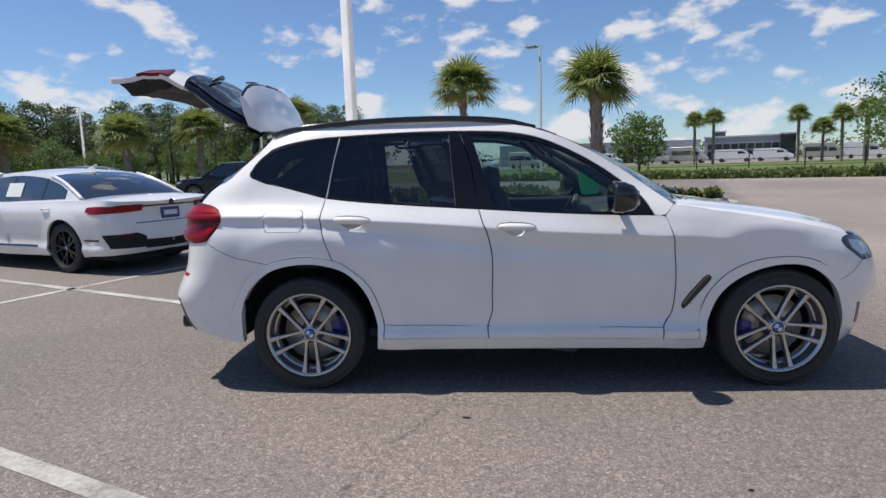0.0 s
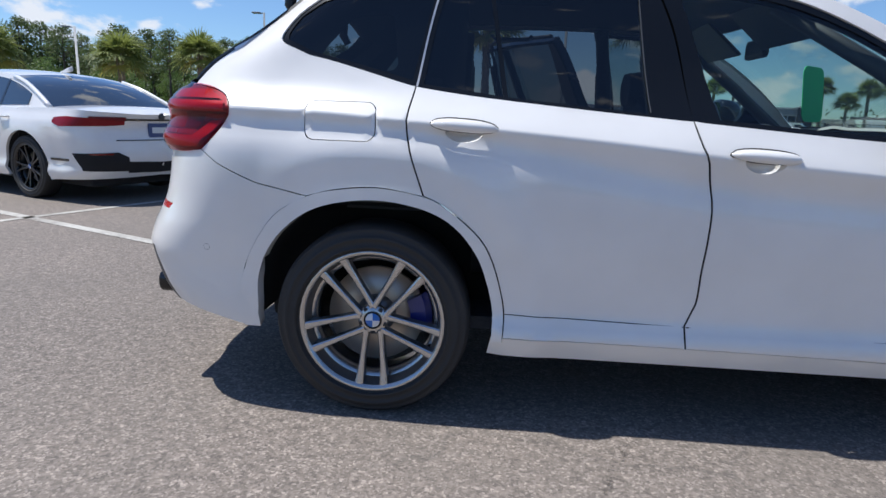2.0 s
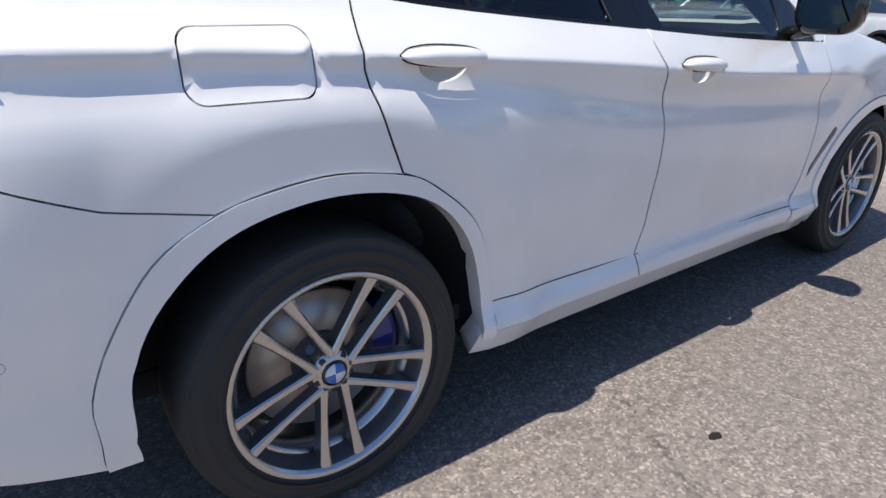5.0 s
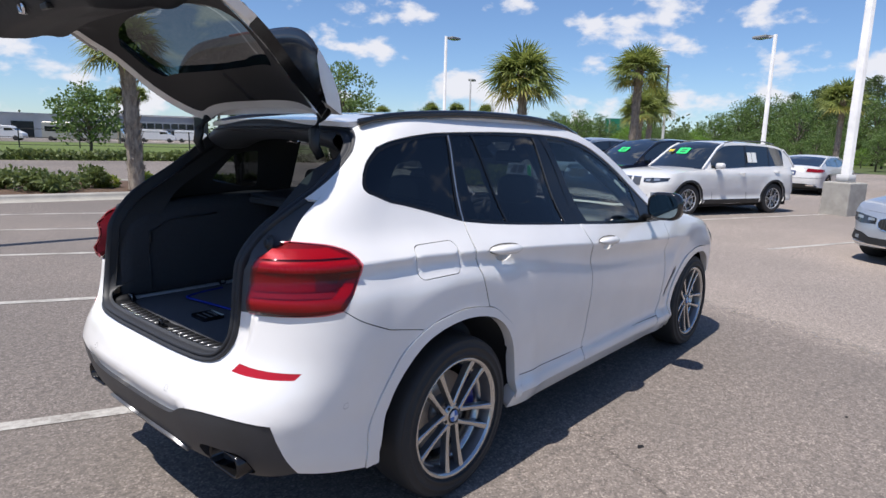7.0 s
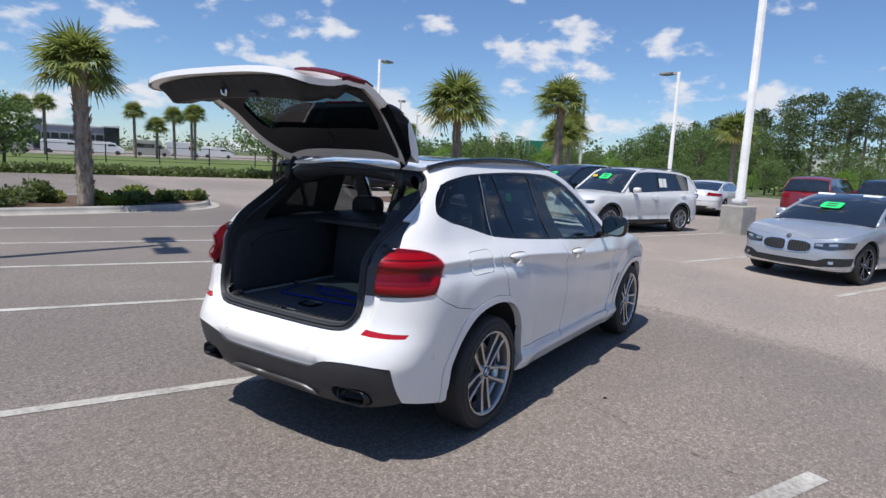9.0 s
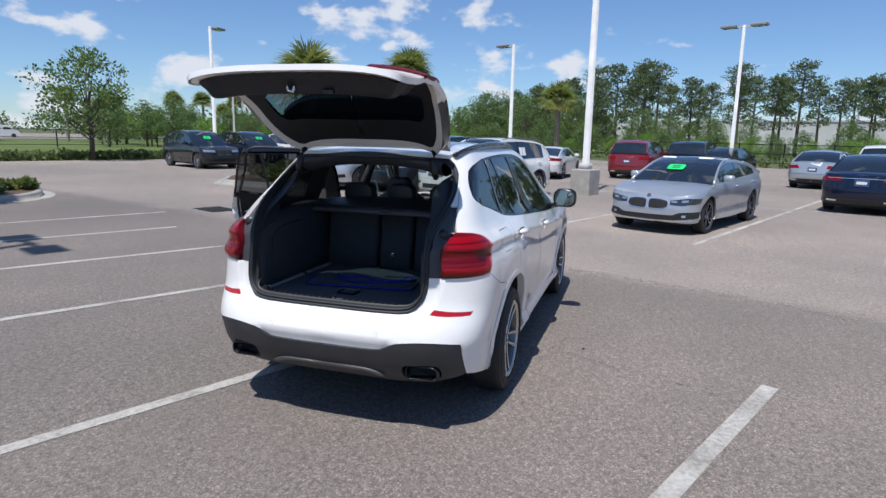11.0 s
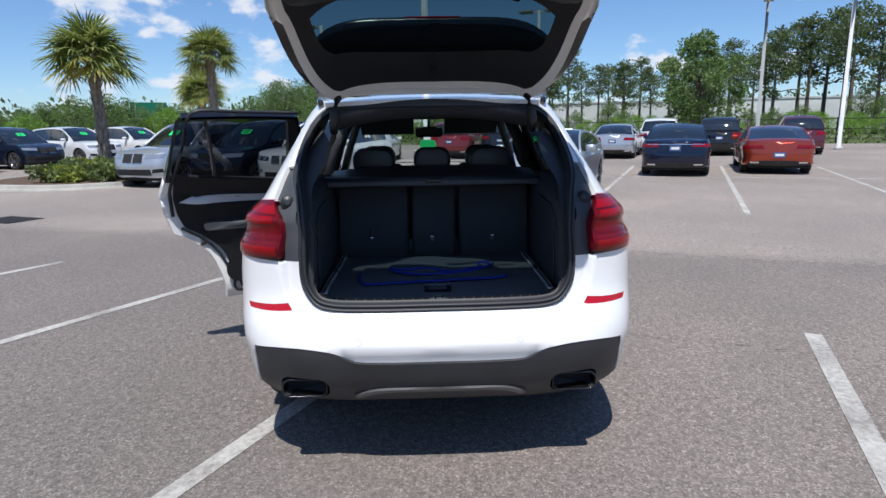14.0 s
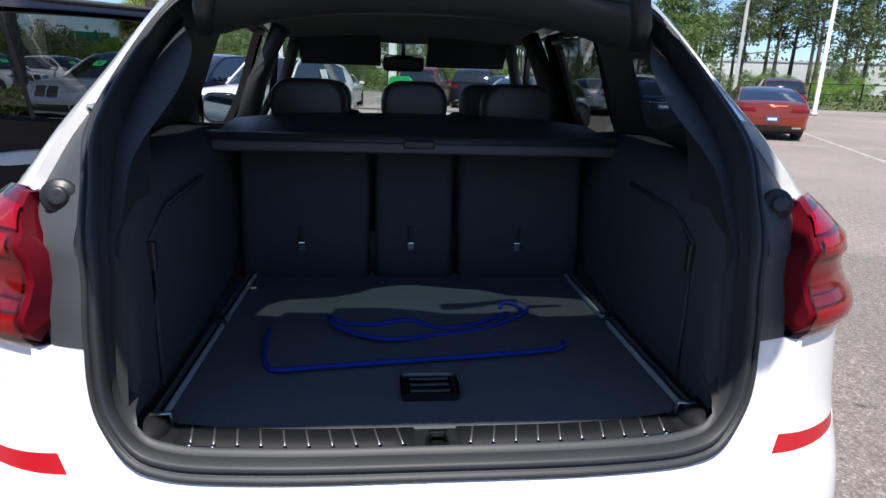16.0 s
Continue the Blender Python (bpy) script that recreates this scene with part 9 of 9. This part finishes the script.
def shrub(x, y, s, seed, mat, label):
    rng = random.Random(seed)
    bm = bmesh.new()
    for k in range(9):
        c = Vector((rng.uniform(-0.4, 0.4) * s, rng.uniform(-0.4, 0.4) * s, s * rng.uniform(0.2, 0.55)))
        clump(bm, c, 0.30 * s, 70, 0.11, rng, 0.8)
        tube_mesh(bm, [(0, 0, -0.02), tuple(c)], [0.012, 0.005], 4, False)
    return tagged(finish("shrub", bm, M[mat], m=pose(x, y, 0.12)), label, "shrub", "island shrubs")


rng = random.Random(21)
for i in range(22):
    t = i / 21
    x = -5.4 + 12.0 * t + rng.uniform(-0.2, 0.2)
    y = 15.2 - 0.215 * (x + 6) + rng.uniform(0.5, 2.2)
    yel = x > 4.2
    shrub(x, y, rng.uniform(0.55, 0.85) if not yel else rng.uniform(0.35, 0.55), 200 + i, "yellowleaf" if yel or rng.random() < 0.3 else "shrubleaf", "low yellow-green shrub on mulch" if yel else "rounded green shrub on mulch")
for i in range(16):
    x = rng.uniform(4.9, 8.0)
    y = 12.85 + 0.25 * max(0.0, x - 6.5) + rng.uniform(0.0, 0.9)
    shrub(x, y, rng.uniform(0.26, 0.42), 320 + i, "yellowleaf" if rng.random() < 0.75 else "shrubleaf", "low yellow-green shrub on mulch")
for i in range(26):
    x, y = rng.uniform(13.8, 18.6), rng.uniform(8.9, 11.9)
    shrub(x, y, rng.uniform(0.5, 0.78), 260 + i, "yellowleaf" if rng.random() < 0.6 else "shrubleaf", "low yellow-green shrub on mulch")


# ---- lamp posts, buildings, vans, fences ----
def lamp_post(x, y, h, heads=1, turn=0.0, wide=0.16, mat="pole", z=0.0, label="tall white square lamp post with flat head"):
    ob = root("lamp_post", pose(x, y, z, 0, 0, turn), label, "lamp post", "lamp posts")
    bm = bmesh.new()
    secs = []
    for t in (0, 0.02, 0.021, 1):
        w = wide * (1.0 if t > 0.02 else 1.7) * (1 - 0.25 * t)
        secs.append([Vector((p.x, p.y, h * t)) for p in rounded(0, 0, w, w, 0.02, 2)])
    loft(bm, secs)
    bmesh.ops.recalc_face_normals(bm, faces=bm.faces)
    finish("pole", bm, M[mat], ob)
    for k in range(heads):
        g = 1 if k == 0 else -1
        bm = bmesh.new()
        box_mesh(bm, (0.0 if g > 0 else -0.35, -0.04, h - 0.10), (0.35 if g > 0 else 0.0, 0.04, h - 0.03))
        finish("arm", bm, M[mat], ob, smooth=False)
        bm = bmesh.new()
        box_mesh(bm, (0.30 if g > 0 else -1.0, -0.24, h - 0.10), (1.0 if g > 0 else -0.30, 0.24, h + 0.02), 0.03)
        hd = finish("lamp_head", bm, M["polegrey"], ob, smooth=False)
        bm = bmesh.new()
        box_mesh(bm, (0.36 if g > 0 else -0.94, -0.19, h - 0.112), (0.94 if g > 0 else -0.36, 0.19, h - 0.098))
        finish("lens", bm, M["lampclear"], hd, smooth=False)
    return ob


lamp_post(-1.38, 7.5, 9.4, 2, 66, 0.19, "pole")
lamp_post(5.4, 38.0, 9.0, 1, 150, 0.16, "polegrey")
lamp_post(24.6, 20.7, 7.25, 1, 0, 0.16)
lamp_post(42.0, 14.9, 7.1, 1, 180, 0.17, "polegrey")
lamp_post(28.5, 4.95, 6.5, 1, 66, 0.16)
lamp_post(28.1, -5.86, 7.05, 2, 66, 0.16)
lamp_post(29.5, -18.1, 7.65, 1, 156, 0.18, "polegrey")
lamp_post(27.6, -21.4, 8.2, 1, 156, 0.18)
lamp_post(-18.6, 50.5, 9.1, 1, 180, 0.16, "polegrey")
lamp_post(75.0, 55.0, 8.5, 1, 20, 0.18, "polegrey")
lamp_post(33.5, 26.0, 6.0, 1, 30, 0.14, "polegrey")
# lamp post on a concrete footing beside the silver coupe
ft = root("lamp_footing", pose(15.8, -0.10, 0, 0, 0, BAY_ANGLE), "square cast concrete footing under a lamp post", "footing")
bm = bmesh.new()
box_mesh(bm, (-0.34, -0.34, -0.05), (0.34, 0.34, 0.80), 0.03)
finish("footing_block", bm, M["concrete"], ft, smooth=False)
lamp_post(15.8, -0.10, 9.4, 2, 66, 0.18, "pole", 0.795)


def fence(a, b, h, step, rails, label):
    """Posts and rails along a line."""
    a, b = Vector((*a, 0)), Vector((*b, 0))
    ob = root("fence", None, label, "fence")
    n = int((b - a).length / step)
    for i in range(n + 1):
        p = a.lerp(b, i / n)
        box("post", (p.x - 0.04, p.y - 0.04, 0), (p.x + 0.04, p.y + 0.04, h), M["fence"], ob)
    for z in rails:
        tube("rail", [a + Vector((0, 0, z)), b + Vector((0, 0, z))], 0.025, M["fence"], ob, 4)
    return ob


q0, q1 = lot(-30, 61.0), lot(75, 61.0)
fence((q0.x, q0.y), (q1.x, q1.y), 1.7, 4.5, (0.25, 0.9, 1.62), "dark post and rail fence beyond the grass")
q0, q1 = lot(46.0, -56), lot(46.0, 20)
fence((q0.x, q0.y), (q1.x, q1.y), 1.7, 3.0, (0.3, 0.95, 1.62), "dark post and rail fence before the pines")


def van(x, y, deg, mat, tall, label, ln=5.9):
    ob = root("delivery_van", pose(x, y, 0, 0, 0, deg), label, "van", "parked vans")
    h = 2.75 if tall else 2.05
    prof = [(-ln / 2, 0.35), (-ln / 2, h - 0.15), (-ln / 2 + 0.15, h), (ln / 2 - 1.9, h), (ln / 2 - 1.45, h - 0.15), (ln / 2 - 0.85, 1.35), (ln / 2 - 0.15, 1.05), (ln / 2, 0.75), (ln / 2, 0.35)]
    bm = bmesh.new()
    loft(bm, [[Vector((px, y0, 0.35 + (pz - 0.35) * k)) for px, pz in prof] for y0, k in ((-0.95, 0.97), (-0.90, 1.0), (0.90, 1.0), (0.95, 0.97))])
    bmesh.ops.recalc_face_normals(bm, faces=bm.faces)
    finish("body", bm, M[mat], ob, smooth=False)
    for g in (-1, 1):
        bm = bmesh.new()
        loft(bm, [[Vector((px, g * yy, pz)) for px, pz in ((ln / 2 - 2.3, 1.35), (ln / 2 - 2.3, min(h - 0.35, 1.95)), (ln / 2 - 1.5, min(h - 0.35, 1.95)), (ln / 2 - 1.05, 1.4))] for yy in (0.945, 0.962)])
        finish("side_window", bm, M["carglass"], ob, smooth=False)
        if mat == "vansilver":
            bm = bmesh.new()
            box_mesh(bm, (-ln / 2 + 0.4, g * 0.955 - 0.008, 1.4), (ln / 2 - 2.5, g * 0.955 + 0.008, min(h - 0.35, 2.1)))
            finish("side_window", bm, M["carglass"], ob, smooth=False)
        for c in (-ln / 2 + 1.1, ln / 2 - 0.95):
            lathe("wheel", [(0.01, -0.12), (0.2, -0.12), (0.33, -0.11), (0.35, -0.06), (0.35, 0.1)], 16, M["rubber"], ob, m=pose(c, g * 0.86, 0.35, 0, 0, 0 if g < 0 else 180))
    bm = bmesh.new()
    loft(bm, [[Vector((px, y0, pz)) for px, pz in ((ln / 2 - 1.40, h - 0.28), (ln / 2 - 0.90, 1.42), (ln / 2 - 0.88, 1.44), (ln / 2 - 1.38, h - 0.26))] for y0 in (-0.82, 0.82)])
    finish("windscreen", bm, M["carglass"], ob, smooth=False)
    return ob


rng = random.Random(3)
for i in range(11):
    mt = ("vanwhite", "vansilver", "vanwhite", "vanwhite", "vansilver", "vansilver", "vanwhite")[i % 7]
    van(2 + 7.0 * i + rng.uniform(-0.7, 0.7), 101 + rng.uniform(-1, 1) - 0.05 * i, -34 + rng.uniform(-5, 5), mt, i % 7 in (1, 4, 5, 2), {"vanwhite": "white delivery van parked beyond the fence", "vansilver": "beige passenger van parked beyond the fence"}[mt])
bm = bmesh.new()
vs = [bm.verts.new(p) for p in ((-60, 92, -0.01), (150, 92, -0.01), (150, 180, -0.01), (-60, 180, -0.01))]
bm.faces.new(vs)
tagged(finish("far_pavement", bm, M["asphalt"], smooth=False), "grey asphalt yard beyond the fence", "yard", kind="structure")


def hall(name, m, w, d, h, mat, label, windows=(), parapet=0.3, dark_band=False):
    ob = root(name, m, label, "building")
    bm = bmesh.new()
    box_mesh(bm, (-w / 2, 0, 0), (w / 2, d, h))
    finish("wall", bm, M[mat], ob, smooth=False)
    bm = bmesh.new()
    box_mesh(bm, (-w / 2 - 0.15, -0.15, h), (w / 2 + 0.15, d + 0.15, h + parapet))
    finish("roof", bm, M["pole"], ob, smooth=False)
    for x, z, ww, hh in windows:
        wd = box("window", (x - ww / 2, -0.10, z), (x + ww / 2, 0.05, z + hh), M["paneldark"], ob)
        box("window_frame", (x - ww / 2 - 0.08, -0.06, z - 0.1), (x + ww / 2 + 0.08, 0.04, z), M["polegrey"], wd)
    return ob


hall("showroom_building", pose(57.4, 130.1, 0, 0, 0, -24), 15, 12, 4.9, "wallgrey", "grey modern showroom with a window band", [(-6.2 + 1.55 * i, 2.4, 1.3, 1.1) for i in range(9)] + [(-6.2 + 1.55 * i, 0.3, 1.3, 1.7) for i in range(9)])
hall("dark_block", pose(64.6, 125.6, 0, 0, 0, -24), 2.8, 6, 5.1, "paneldark", "dark glazed entrance block of the showroom")
hall("roof_plant", pose(54.6, 136, 5.2, 0, 0, -24), 2.6, 3, 1.0, "gutter", "dark plant box on the showroom roof")
hall("workshop_building", pose(28, 136, 0, 0, 0, -5), 44, 14, 4.4, "wallwhite", "long low pale workshop with dark doors", [(-18 + 6 * i, 0.1, 3.6, 3.0) for i in range(7)])
c = polar(-20, 132)
hall("warehouse_building", pose(c.x - 6, c.y, 0, 0, 0, 70 - 180 + 0), 120, 20, 5.6, "wallwhite", "long white warehouse behind the pines", [])
lamp_post(-35.4, 50.4, 7.5, 1, 200, 0.2)
# green road sign far off
sg = root("road_sign", pose(80, 36, 0, 0, 0, 120), "green highway sign on posts", "sign")
box("board", (-2.2, -0.05, 3.2), (2.2, 0.05, 5.2), M["highway"], sg)
for x in (-1.6, 1.6):
    tube("post", [(x, 0.1, 0), (x, 0.1, 5.0)], 0.08, M["polegrey"], sg, 6)
# small dark spots and stains of tar
for i, (x, y, s) in enumerate(((0.988, -1.352, 0.022), (0.30, -2.6, 0.012), (2.2, -2.1, 0.013), (-1.6, 2.2, 0.05))):
    bm = bmesh.new()
    rg = random.Random(i)
    ps = [bm.verts.new((x + s * rg.uniform(0.6, 1.3) * math.cos(t), y + s * 0.7 * rg.uniform(0.6, 1.3) * math.sin(t), 0.003)) for t in np.linspace(0, 6.283, 11)[:-1]]
    bm.faces.new(ps)
    tagged(finish("tar_spot", bm, M["gap"], smooth=False), "small dark tar spot on the asphalt", "stain", kind="structure")
